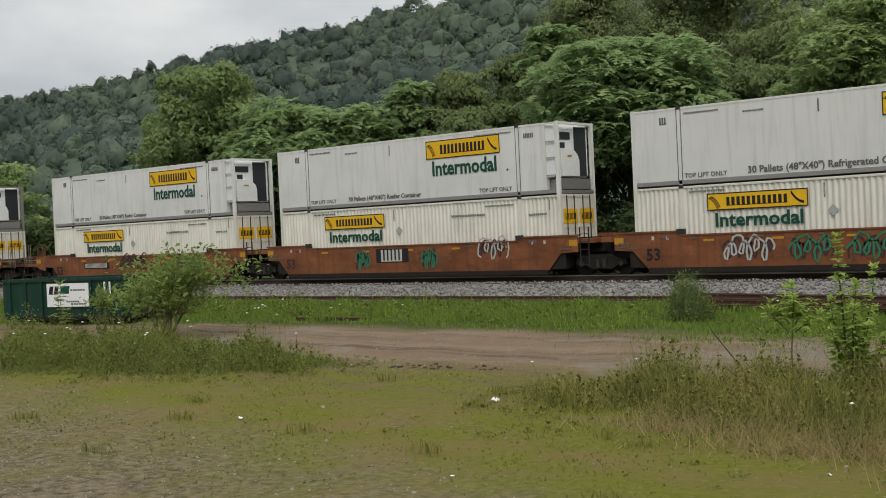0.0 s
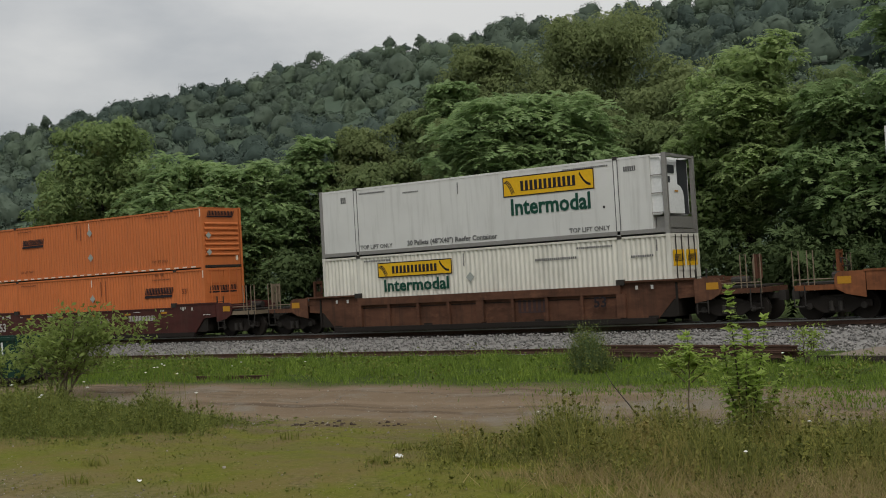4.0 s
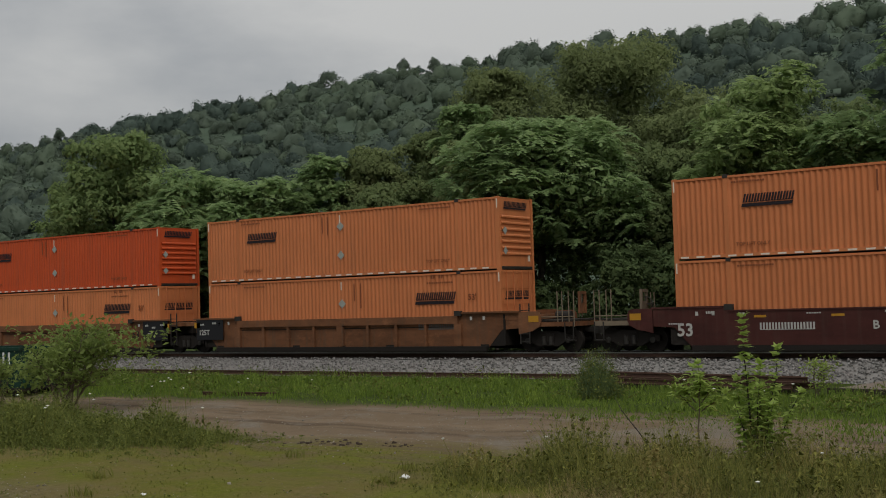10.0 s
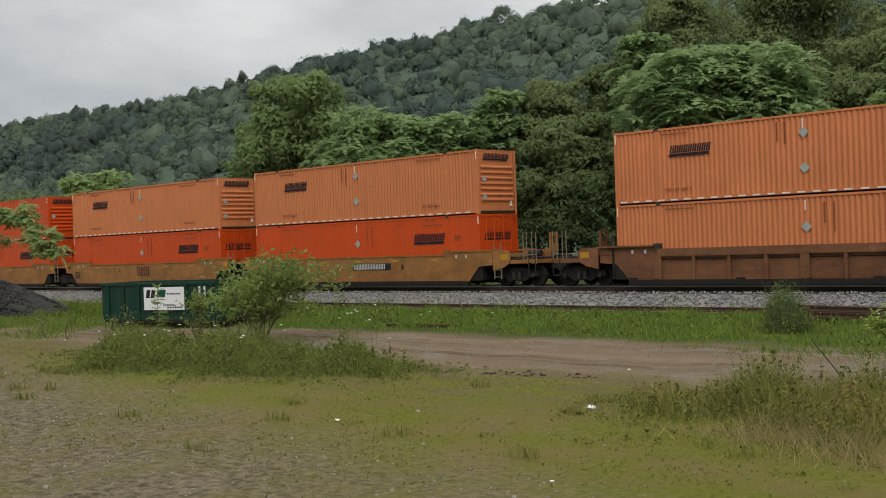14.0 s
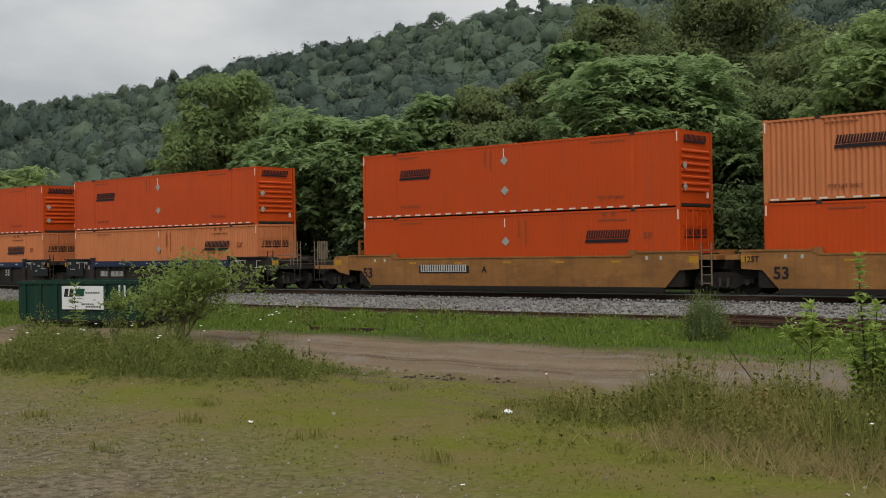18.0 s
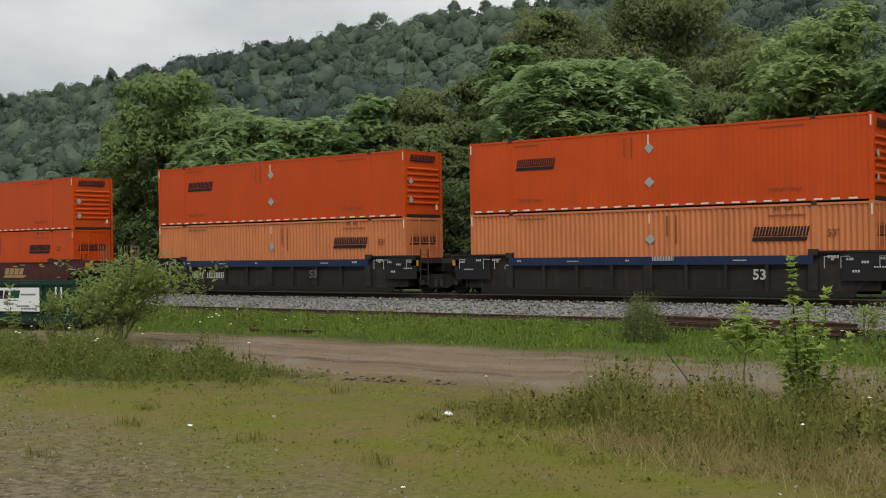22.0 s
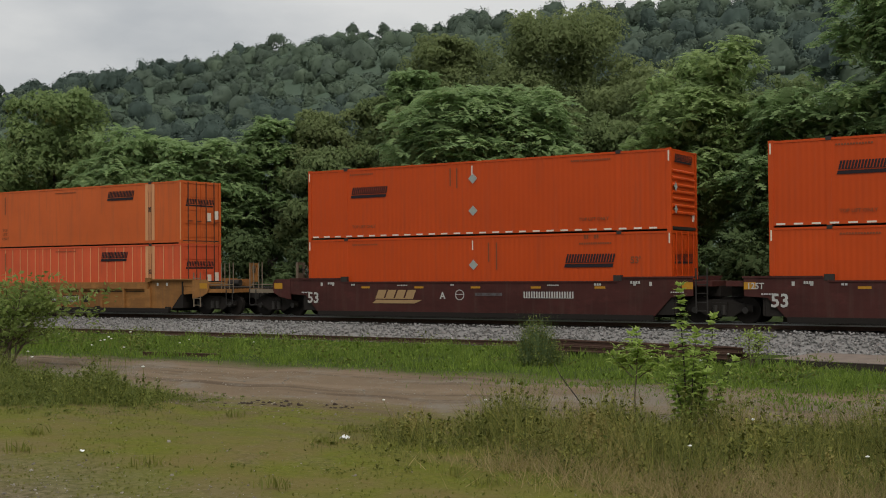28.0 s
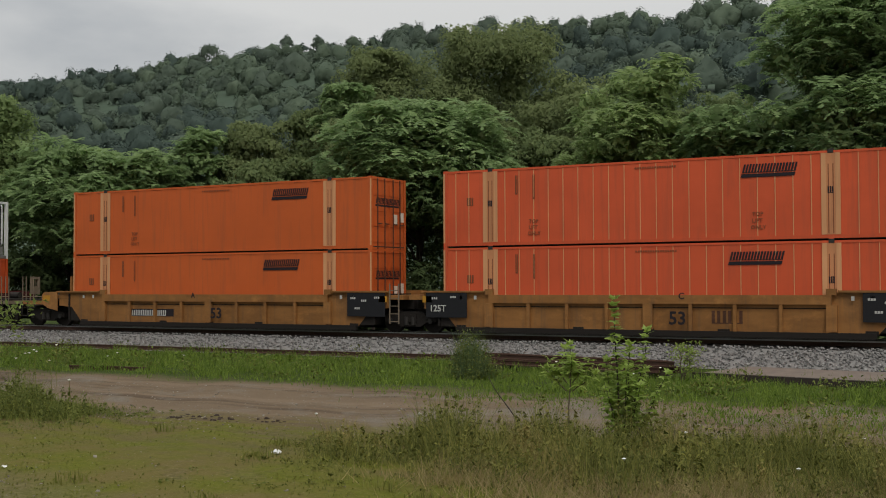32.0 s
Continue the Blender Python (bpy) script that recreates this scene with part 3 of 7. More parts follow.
def shell(c, mat, depth, pitch, edge=None, posts=0.16):
    """Walls, roof, floor, rails and posts of a long box container."""
    edge = edge or mat
    def wall():
        s = Shape()
        for a, b in ((-HALF + 0.13, -POST - posts / 2), (-POST + posts / 2, POST - posts / 2), (POST + posts / 2, HALF - 0.13)):
            w = corrugated(a, b, 0.16, CH - 0.1, NEAR + 0.015, depth, pitch)
            o = len(s.v); s.v += w.v; s.f += [tuple(o + i for i in q) for q in w.f]
        return s
    part("side_wall", once(("side_wall", depth, pitch, posts), wall), mat, c)
    part("side_wall", once(("side_wall_back", depth, pitch, posts), lambda: mirror(wall())), mat, c)
    part("roof", once("container_roof", lambda: Shape().box(-HALF + 0.02, HALF - 0.02, NEAR + 0.03, SIDE - 0.03, CH - 0.06, CH - 0.02)), mat, c)
    part("floor", once("container_floor", lambda: Shape().box(-HALF + 0.02, HALF - 0.02, NEAR + 0.05, SIDE - 0.05, 0.03, 0.14)), STEEL_DARK, c)
    for y in (NEAR, SIDE - 0.07):
        part("top_rail", once(("container_top_rail", y), lambda: Shape().box(-HALF + 0.17, HALF - 0.17, y, y + 0.07, CH - 0.1, CH - 0.035)), edge, c)
        part("bottom_rail", once(("container_bottom_rail", y), lambda: Shape().box(-HALF + 0.17, HALF - 0.17, y, y + 0.07, 0.05, 0.165)), edge, c)
        for x in (-HALF, HALF - 0.16):
            part("corner_post", once(("container_corner_post", x, y), lambda: Shape().box(x, x + 0.16, y - 0.003, y + 0.12, 0.0, CH)), edge, c)
        for x in (-POST, POST):
            part("lifting_post", once(("container_lifting_post", x, y, posts), lambda: Shape().box(x - posts / 2, x + posts / 2, y - 0.002, y + 0.1, 0.0, CH - 0.1)), edge, c)
            part("lifting_casting", once(("container_casting", x, y), lambda: Shape().box(x - 0.09, x + 0.09, y - 0.02, y + 0.14, CH - 0.1, CH + 0.03)), STEEL_DARK, c)
    return c


def name_blocks(n, x, z, w, h, y, slant=0.0, gap=0.25):
    """A painted name as one band of plain slanting blocks on a thin line."""
    step = w / n
    s, seen = Shape(), {}

    def corner(cx, t):
        key = (round(cx, 4), round(t, 4))
        if key not in seen:
            seen[key] = len(s.v)
            s.v.append((cx + slant * h * t, y, z + h * t))
        return seen[key]

    def cell(x0, x1, t0, t1):
        s.f.append((corner(x0, t0), corner(x1, t0), corner(x1, t1), corner(x0, t1)))

    for i in range(n):
        a, b = x + i * step, x + (i + 1 - gap) * step
        cell(a, b, 0.0, 0.08)
        cell(a, b, 0.08, 1.0)
        if i < n - 1:
            cell(b, x + (i + 1) * step, 0.0, 0.08)
    return s


def orange_logo(c, x, z, k=1.0, bar=True):
    y = NEAR - 0.006
    part("logo", once(("name_logo", x, z, k), lambda: name_blocks(18, x + 0.03, z + 0.15 * k, 1.78 * k, 0.29 * k, y, 0.25, 0.34)), INK, c, "dark slanting maker's mark")
    if bar:
        part("logo_bar", once(("name_bar", x, z, k), lambda: name_blocks(1, x - 0.02, z, 1.76 * k, 0.115 * k, y, 0.3, 0.0)), INK, c)


def placard(c, x, z, y=NEAR - 0.012):
    def make():
        s = Shape(); r = 0.2
        return s.poly([(x - r, z), (x, z - r), (x + r, z), (x, z + r)], y, y + 0.01)
    part("placard", once(("placard", x, z, y), make), PLACARD, c, "grey diamond placard")


def ribbed_end(c, mat):
    """Blind end wall with level ribs, towards +x."""
    x = HALF
    part("end_wall", once("end_panel", lambda: Shape().box(x - 0.07, x - 0.03, NEAR + 0.12, SIDE - 0.12, 0.05, CH - 0.05)), mat, c)
    for i in range(7):
        z = 0.55 + i * 0.245
        def rib():
            s = Shape()
            o = [(x - 0.03, z), (x + 0.025, z + 0.05), (x + 0.025, z + 0.1), (x - 0.03, z + 0.15)]
            s.v = [(a, yy, b) for yy in (NEAR + 0.2, SIDE - 0.2) for a, b in o]
            s.f = [(0, 4, 5, 1), (1, 5, 6, 2), (2, 6, 7, 3), (3, 7, 4, 0), (0, 1, 2, 3), (7, 6, 5, 4)]
            return s
        part("end_rib", once(("end_rib", i), rib), mat, c)
    def end_name():
        s = name_blocks(18, -0.9, 2.5, 1.75, 0.22, 0, 0.2, 0.36)
        b = name_blocks(1, -0.95, 2.41, 1.7, 0.07, 0, 0.2, 0)
        o = len(s.v); s.v += b.v; s.f += [tuple(o + i for i in q) for q in b.f]
        s.v = [(x + 0.012, a, zz) for a, _, zz in s.v]
        return s
    part("end_logo", once("end_logo", end_name), INK, c, "dark maker's mark on the end")
    for yy, z in ((-0.9, 1.55), (-0.9, 0.75)):
        def card():
            s = Shape(); r = 0.17
            s.v = [(x + 0.035, yy - r, z), (x + 0.035, yy, z - r), (x + 0.035, yy + r, z), (x + 0.035, yy, z + r)]
            s.f = [(0, 1, 2, 3)]
            return s
        part("end_placard", once(("end_placard", yy, z), card), PLACARD, c)
    part("marker_plate", once("marker_plate", lambda: Shape().box(x - 0.03, x + 0.012, 0.88, 1.0, 0.35, 0.66)), TAPE, c, "pale marker plate")


def door_end(c, mat, logo=INK, rods=STEEL_DARK):
    """Double doors with locking bars, towards +x."""
    x = HALF
    for k, (a, b) in enumerate(((NEAR + 0.13, -0.012), (0.012, SIDE - 0.13))):
        d = part("door", once(("end_door", k), lambda: Shape().box(x - 0.07, x - 0.025, a, b, 0.1, CH - 0.12)), mat, c)
        for i in range(4):
            z = 0.3 + i * 0.62
            part("door_panel", once(("door_panel", k, i), lambda: Shape().box(x - 0.03, x - 0.008, a + 0.08, b - 0.08, z, z + 0.42)), mat, d)
        for yy in (a + 0.32, b - 0.3):
            part("locking_bar", once(("locking_bar", k, yy), lambda: Shape().tube([(x + 0.012, yy, 0.03), (x + 0.012, yy, CH - 0.05)], 0.024, 6)), rods, d, "dark upright locking bar")
            part("locking_handle", once(("locking_handle", k, yy), lambda: Shape().box(x + 0.02, x + 0.04, yy - 0.02, yy + 0.3, 1.02, 1.06)), rods, d)
    part("door_sill", once("door_sill", lambda: Shape().box(x - 0.1, x - 0.004, NEAR + 0.121, SIDE - 0.121, 0.0, 0.096)), mat, c)
    part("door_header", once("door_header", lambda: Shape().box(x - 0.1, x - 0.004, NEAR + 0.121, SIDE - 0.121, CH - 0.116, CH - 0.004)), mat, c)
    if logo:
        def nm():
            s = name_blocks(18, -0.95, 1.83, 1.85, 0.24, 0, 0.2, 0.36)
            b = name_blocks(1, -1.0, 1.72, 1.8, 0.08, 0, 0.2, 0)
            o = len(s.v); s.v += b.v; s.f += [tuple(o + i for i in q) for q in b.f]
            s.v = [(x - 0.004, a, zz) for a, _, zz in s.v]
            return s
        part("door_logo", once("door_logo", nm), logo, c)


def plain_back(c, mat):
    part("end_wall", once("back_panel", lambda: Shape().box(-HALF + 0.03, -HALF + 0.07, NEAR + 0.12, SIDE - 0.12, 0.05, CH - 0.05)), mat, c)


def small_print(c, mat, rows):
    """Lines of print too small to read, as bars."""
    for x, z, w, h in rows:
        part("small_print", once(("print_bar", x, z, w, h), lambda: name_blocks(max(2, round(w / 0.09)), x, z, w, h, NEAR - 0.004, 0, 0.3)), mat, c)


def tape_dashes(c):
    dash = once("tape_dash", lambda: Shape().box(0, 0.30, NEAR - 0.006, NEAR - 0.002, 0.065, 0.125))
    for i in range(27):
        part("reflective_tape", dash, TAPE, c, at=pose(-HALF + 0.25 + i * 0.58, 0, 0))


def tape_corners(c):
    for k, x in enumerate((-HALF + 0.05, HALF - 0.1, -0.03)):
        z = CH - 0.1 if k < 2 else CH - 0.2
        part("tape_mark", once(("tape_mark", k), lambda: Shape().box(x, x + 0.05, NEAR - 0.014, NEAR - 0.006, z - 0.36, z)), TAPE, c)


def orange_container(upper, mat, flat, tape=True, number=True):
    """53-foot orange box: blind ribbed end forward when on top, doors when below."""
    tone = {ORANGE_PALE: "faded pale orange", ORANGE_MID: "orange", ORANGE_RED: "red-orange", ORANGE_NEW: "bright orange"}[mat]
    c = thing("intermodal_container", Matrix(), f"{tone} corrugated container {'stacked on another' if upper else 'in a well car'}", "container", "containers on the train")
    shell(c, mat, 0.007 if flat else 0.048, 0.208)
    plain_back(c, mat)
    x0 = -HALF
    if upper:
        ribbed_end(c, mat)
        orange_logo(c, x0 + (2.25 if flat else 2.55), 1.66 if flat else 1.74)
        placard(c, x0 + 8.1, 2.2); placard(c, x0 + 8.1, 0.95)
        if flat or tape:
            tape_dashes(c)
        small_print(c, INK_SOFT, [(x0 + 2.2, 2.6, 1.2, 0.06), (x0 + 12.3, 2.6, 1.6, 0.06)])
        write("TOP LIFT ONLY", 0.17, x0 + 2.3, NEAR - 0.006, 0.42, INK_SOFT, c)
        write("TOP LIFT ONLY", 0.17, x0 + 12.6, NEAR - 0.006, 0.42, INK_SOFT, c)
        for x, z in ((x0 + 7.05, 1.95), (x0 + 7.35, 1.85)):
            part("stencil_bar", once(("stencil_bar", z), lambda: Shape().box(x, x + 0.06, NEAR - 0.006, NEAR - 0.002, z, 2.65)), INK_SOFT, c)
    else:
        door_end(c, mat, INK, mat)
        orange_logo(c, x0 + 12.0, 1.62, 1.1)
        placard(c, x0 + 8.1, 1.75)
        small_print(c, INK_SOFT, [(x0 + 2.3, 2.6, 1.3, 0.06), (x0 + 12.6, 2.45, 1.3, 0.07), (x0 + 12.8, 2.66, 0.2, 0.14), (x0 + 13.2, 2.66, 0.2, 0.14)])
        if number:
            write("53'", 0.34, x0 + 14.6, NEAR - 0.006, 1.75, INK_SOFT, c)
        for x, z in ((x0 + 8.75, 1.86), (x0 + 9.1, 1.55)):
            part("stencil_bar", once(("stencil_bar", z), lambda: Shape().box(x, x + 0.06, NEAR - 0.006, NEAR - 0.002, z, 2.6)), INK_SOFT, c)
    tape_corners(c)
    return c


def coral_container(upper, seams):
    """Smooth-sided container with broad pale lifting posts and doors forward."""
    c = thing("intermodal_container", Matrix(), f"coral orange container with pale posts and {'pale seams' if seams else 'plain panels'}", "container", "containers on the train")
    tone = CORAL if seams else CORAL_PLAIN
    shell(c, tone, 0.008, 1.1, None, 0.16)
    plain_back(c, tone)
    x0 = -HALF
    for x in (-POST, POST):
        part("post_panel", once(("post_panel", x), lambda: Shape().box(x - 0.28, x + 0.28, NEAR - 0.006, NEAR + 0.03, 0.17, CH - 0.101)), CORAL_POST, c, "pale tan lifting post panel")
        for k in (-0.30, 0.15):
            part("post_strip", once(("post_strip", x, k), lambda: Shape().box(x + k, x + k + 0.15, NEAR - 0.016, NEAR - 0.006, 0.17, CH - 0.101)), CORAL_PALE, c, "pale upright post strip")
        for k in (-0.09, 0.06):
            part("post_groove", once(("coral_groove", x, k), lambda: Shape().box(x + k, x + k + 0.03, NEAR - 0.009, NEAR - 0.006, 0.2, CH - 0.45)), INK_SOFT, c)
    for x in (-HALF, HALF - 0.07):
        part("edge_strip", once(("edge_strip", x), lambda: Shape().box(x, x + 0.07, NEAR - 0.008, NEAR - 0.0035, 0.17, CH - 0.1)), CORAL_PALE, c)
    if seams:
        for i, x in enumerate([-POST + 0.6 + 0.578 * i for i in range(20)] + [-POST - 1.45, -POST - 0.9, POST + 0.85, POST + 1.45]):
            part("seam", once(("wall_seam", i), lambda: Shape().box(x - 0.013, x + 0.013, NEAR - 0.003, NEAR + 0.03, 0.17, CH - 0.12)), CORAL_PALE, c)
    orange_logo(c, x0 + (11.3 if upper else 10.85), 2.12)
    write("TOP", 0.19, x0 + 3.55, NEAR - 0.008, 0.84, INK_SOFT, c); write("LIFT", 0.19, x0 + 3.55, NEAR - 0.008, 0.62, INK_SOFT, c); write("ONLY", 0.19, x0 + 3.5, NEAR - 0.008, 0.40, INK_SOFT, c)
    if upper and seams:
        write("TOP", 0.19, x0 + 11.65, NEAR - 0.008, 0.84, INK_SOFT, c); write("LIFT", 0.19, x0 + 11.65, NEAR - 0.008, 0.62, INK_SOFT, c); write("ONLY", 0.19, x0 + 11.6, NEAR - 0.008, 0.40, INK_SOFT, c)
    small_print(c, INK_SOFT, [(x0 + 3.0, 1.9, 0.12, 0.7), (x0 + 3.7, 1.7, 0.1, 0.9), (x0 + 7.6, 2.6, 1.5, 0.06), (x0 + 1.0, 1.55, 0.3, 0.3)])
    for x in (-POST, POST):
        part("post_print", once(("post_print", x), lambda: name_blocks(3, x - 0.1, 1.5, 0.2, 0.22, NEAR - 0.012)), INK, c)
    door_end(c, tone, INK, CAR_BROWN)
    for yy, z in ((0.55, 1.05), (1.05, 1.15)):
        part("door_sticker", once(("door_sticker", yy), lambda: Shape().box(HALF - 0.02, HALF + 0.0, yy - 0.12, yy + 0.12, z, z + 0.4)), TAPE, c)
    return c


def yellow_panel(c, x, z, w, h=0.78):
    """Yellow name panel with dark border, corner flourishes and blocks, and the word below it."""
    y = NEAR - 0.008
    p = part("name_panel", once(("name_panel", x, z, w), lambda: Shape().box(x, x + w, y, y + 0.006, z, z + h)), YELLOW, c, "yellow name panel with dark border")
    def border():
        s = Shape()
        for a, b, e, f in ((x, x + w, z, z + 0.04), (x, x + w, z + h - 0.04, z + h), (x, x + 0.04, z + 0.04, z + h - 0.04), (x + w - 0.04, x + w, z + 0.04, z + h - 0.04)):
            s.box(a, b, y - 0.004, y - 0.001, e, f)
        return s
    part("panel_border", once(("panel_border", x, z, w), border), INK, p)
    for i in range(3):
        def mark(i=i):
            s = Shape()
            s.strip([(x + 0.15 + 0.35 * t - 0.05 * i, z + h * (0.8 - 0.62 * t * t) - 0.03 * i) for t in np.linspace(0, 1, 7)], 0.035, y - 0.004)
            return s
        def mark2(i=i):
            s = Shape()
            s.strip([(x + w - 0.15 - 0.45 * t, z + h * (0.2 + 0.58 * t * t) + 0.03 * i) for t in np.linspace(0, 1, 7)], 0.035, y - 0.004)
            return s
        part("panel_flourish", once(("panel_flourish", x, z, w, i), mark), INK, p)
        part("panel_flourish", once(("panel_flourish_end", x, z, w, i), mark2), INK, p)
    part("panel_name", once(("panel_name", x, z, w), lambda: name_blocks(12, x + w * 0.2, z + h * 0.24, w * 0.62, h * 0.5, y - 0.004, 0.0, 0.36)), INK, p)
    me = letters("Intermodal", 0.86, 0.024)
    k = w * 0.88 / max(v.co.x for v in me.vertices)
    o = part("lettering", me, INK_GREEN, c, "dark green lettering", at=pose(x + w * 0.07, y, z - 0.08 - 0.62 * h / 0.78) @ Matrix.Diagonal((k, 1, h / 0.78, 1)))


def door_name(a, b):
    """Dark bars of a name and the border of its panel, on the forward doors."""
    s = name_blocks(8, a + 0.12, 1.88, b - a - 0.2, 0.26, 0, 0.0, 0.4)
    s.v = [(HALF + 0.008, q, z) for q, _, z in s.v]
    return s


def white_lower():
    c = thing("intermodal_container", Matrix(), "cream-white corrugated container with a yellow name panel", "container", "containers on the train")
    shell(c, CREAM_PAINT, 0.052, 0.208)
    plain_back(c, CREAM_PAINT)
    door_end(c, CREAM_PAINT, None, STEEL_DARK)
    for a, b in ((-1.1, -0.1), (0.1, 1.1)):
        part("door_name_panel", once(("door_name_panel", a), lambda: Shape().box(HALF - 0.005, HALF + 0.004, a, b, 1.72, 2.3)), YELLOW, c, "yellow name panel on the door")
        part("door_name", once(("door_name", a), lambda: door_name(a, b)), INK, c)
    yellow_panel(c, -HALF + 3.0, 1.93, 3.75, 0.62)
    placard(c, -HALF + 7.6, 1.75)
    small_print(c, INK_GREY, [(-HALF + 2.3, 2.62, 1.4, 0.07), (-HALF + 10.6, 2.2, 1.8, 0.09), (-HALF + 12.4, 2.55, 1.5, 0.07), (-HALF + 14.6, 2.1, 0.9, 0.08), (-HALF + 7.3, 2.2, 0.06, 0.5), (-HALF + 15.6, 2.3, 0.06, 0.4)])
    return c


def reefer_upper(words, dark_unit):
    """Smooth white insulated box with a cooling unit in an open frame at its front end."""
    c = thing("refrigerated_container", Matrix(), "white refrigerated container with a cooling unit, stacked on another", "container", "containers on the train")
    front = HALF - 0.63
    def wall(y):
        s = Shape()
        for a, b in ((-HALF + 0.1, -POST - 0.06), (-POST + 0.06, POST - 0.06), (POST + 0.06, front)):
            s.box(a, b, y, y + 0.06, 0.2, CH - 0.1)
        return s
    part("side_wall", once("reefer_wall", lambda: wall(NEAR + 0.012)), WHITE_PAINT, c)
    part("side_wall", once("reefer_wall_back", lambda: wall(SIDE - 0.072)), WHITE_PAINT, c)
    part("roof", once("reefer_roof", lambda: Shape().box(-HALF + 0.02, front, NEAR + 0.02, SIDE - 0.02, CH - 0.1, CH - 0.02)), WHITE_PAINT, c)
    part("floor", once("container_floor", lambda: Shape().box(-HALF + 0.02, HALF - 0.02, NEAR + 0.05, SIDE - 0.05, 0.03, 0.14)), STEEL_DARK, c)
    part("bulkhead", once("reefer_bulkhead", lambda: Shape().box(front - 0.08, front, NEAR + 0.075, SIDE - 0.075, 0.14, CH - 0.1)), WHITE_PAINT, c)
    plain_back(c, WHITE_PAINT)
    for y in (NEAR, SIDE - 0.07):
        part("top_rail", once(("container_top_rail", y), lambda: Shape().box(-HALF + 0.17, HALF - 0.17, y, y + 0.07, CH - 0.1, CH - 0.035)), WHITE_PAINT, c)
        part("bottom_rail", once(("reefer_bottom_rail", y), lambda: Shape().box(-HALF + 0.17, HALF - 0.17, y - 0.004, y + 0.07, 0.05, 0.2)), GALV, c, "dull metal bottom rail")
        for x in (-HALF, HALF - 0.16):
            part("corner_post", once(("container_corner_post", x, y), lambda: Shape().box(x, x + 0.16, y - 0.003, y + 0.12, 0.0, CH)), GALV if dark_unit else WHITE_PAINT, c)
        for x in (-POST, POST):
            part("lifting_post", once(("reefer_post", x, y), lambda: Shape().box(x - 0.06, x + 0.06, y - 0.004, y + 0.1, 0.0, CH - 0.1)), WHITE_PAINT, c)
            part("post_groove", once(("reefer_groove", x, y), lambda: Shape().box(x - 0.1, x - 0.07, y + 0.004, y + 0.03, 0.2, CH - 0.1).box(x + 0.07, x + 0.1, y + 0.004, y + 0.03, 0.2, CH - 0.1)), INK_GREY, c)
            part("lifting_casting", once(("container_casting", x, y), lambda: Shape().box(x - 0.09, x + 0.09, y - 0.02, y + 0.14, CH - 0.1, CH + 0.03)), STEEL_DARK, c)
        for z in (0.75, 1.45, 2.1):
            part("frame_rung", once(("reefer_rung", y, z), lambda: Shape().box(front, HALF - 0.161, y + 0.03, y + 0.06, z, z + 0.035)), GALV, c)
    part("frame_head", once("reefer_head", lambda: Shape().box(HALF - 0.16, HALF - 0.01, NEAR + 0.121, SIDE - 0.121, CH - 0.1, CH - 0.01)), GALV if dark_unit else WHITE_PAINT, c)
    part("frame_sill", once("reefer_sill", lambda: Shape().box(HALF - 0.3, HALF - 0.01, NEAR + 0.121, SIDE - 0.121, 0.02, 0.16)), GALV, c)
    # the cooling unit: rounded housing, dark grille and vents, fuel tank below
    u = part("cooling_unit", once("cooling_unit", lambda: unit_housing(front)), REEFER_WHITE, c, "white rounded cooling unit")
    part("nose_cover", once("unit_nose", lambda: nose_cover(front + 0.40)), REEFER_WHITE, u, "rounded white lower cover")
    part("radiator_recess", once("unit_grille", lambda: Shape().box(front + 0.401, front + 0.44, 0.2, 1.05, 0.72, 2.72)), REEFER_DARK, u, "dark upright radiator recess")
    part("vent", once(("unit_vent", 0), lambda: Shape().box(front + 0.401, front + 0.425, -0.95, -0.1, 2.2, 2.5)), REEFER_DARK, u)
    part("vent", once(("unit_vent", 1), lambda: Shape().box(front + 0.401, front + 0.425, -0.85, -0.5, 1.85, 2.08)), REEFER_DARK, u)
    part("badge", once("unit_badge", lambda: Shape().box(front + 0.62, front + 0.625, -0.6, -0.3, 1.5, 1.56)), YELLOW_DULL, u)
    part("fuel_tank", once("fuel_tank", lambda: Shape().box(front + 0.05, front + 0.6, -1.05, 1.05, 0.2, 0.62)), GALV, c, "grey fuel tank below the unit")
    yellow_panel(c, -HALF + 9.35, 1.85, 3.95)
    x0 = -HALF
    write("TOP LIFT ONLY", 0.24, x0 + 2.15, NEAR - 0.008, 0.28, INK_GREY, c)
    write("TOP LIFT ONLY", 0.24, x0 + 12.15, NEAR - 0.008, 0.28, INK_GREY, c)
    write("30 Pallets (48\"X40\") " + words, 0.28 if words == "Reefer Container" else 0.34, x0 + 4.6, NEAR - 0.008, 0.3, INK_GREY, c)
    small_print(c, INK_GREY, [(x0 + 2.2, 2.6, 1.4, 0.06), (x0 + 4.5, 2.45, 0.8, 0.06), (x0 + 12.0, 2.62, 1.9, 0.06), (x0 + 1.2, 2.3, 0.3, 0.25), (x0 + 14.5, 2.35, 0.5, 0.18), (x0 + 7.2, 2.2, 0.06, 0.45)])
    part("dark_spot", once("reefer_spot", lambda: Shape().box(x0 + 13.6, x0 + 13.68, NEAR - 0.004, NEAR, 1.1, 1.18)), INK, c)
    return c


def unit_housing(front):
    o = [(0.0, 0.68), (0.32, 0.68), (0.40, 0.78), (0.40, 2.62), (0.34, 2.74), (0.0, 2.76)]
    return Shape().poly([(front + a, b) for a, b in o], NEAR + 0.1, SIDE - 0.1)


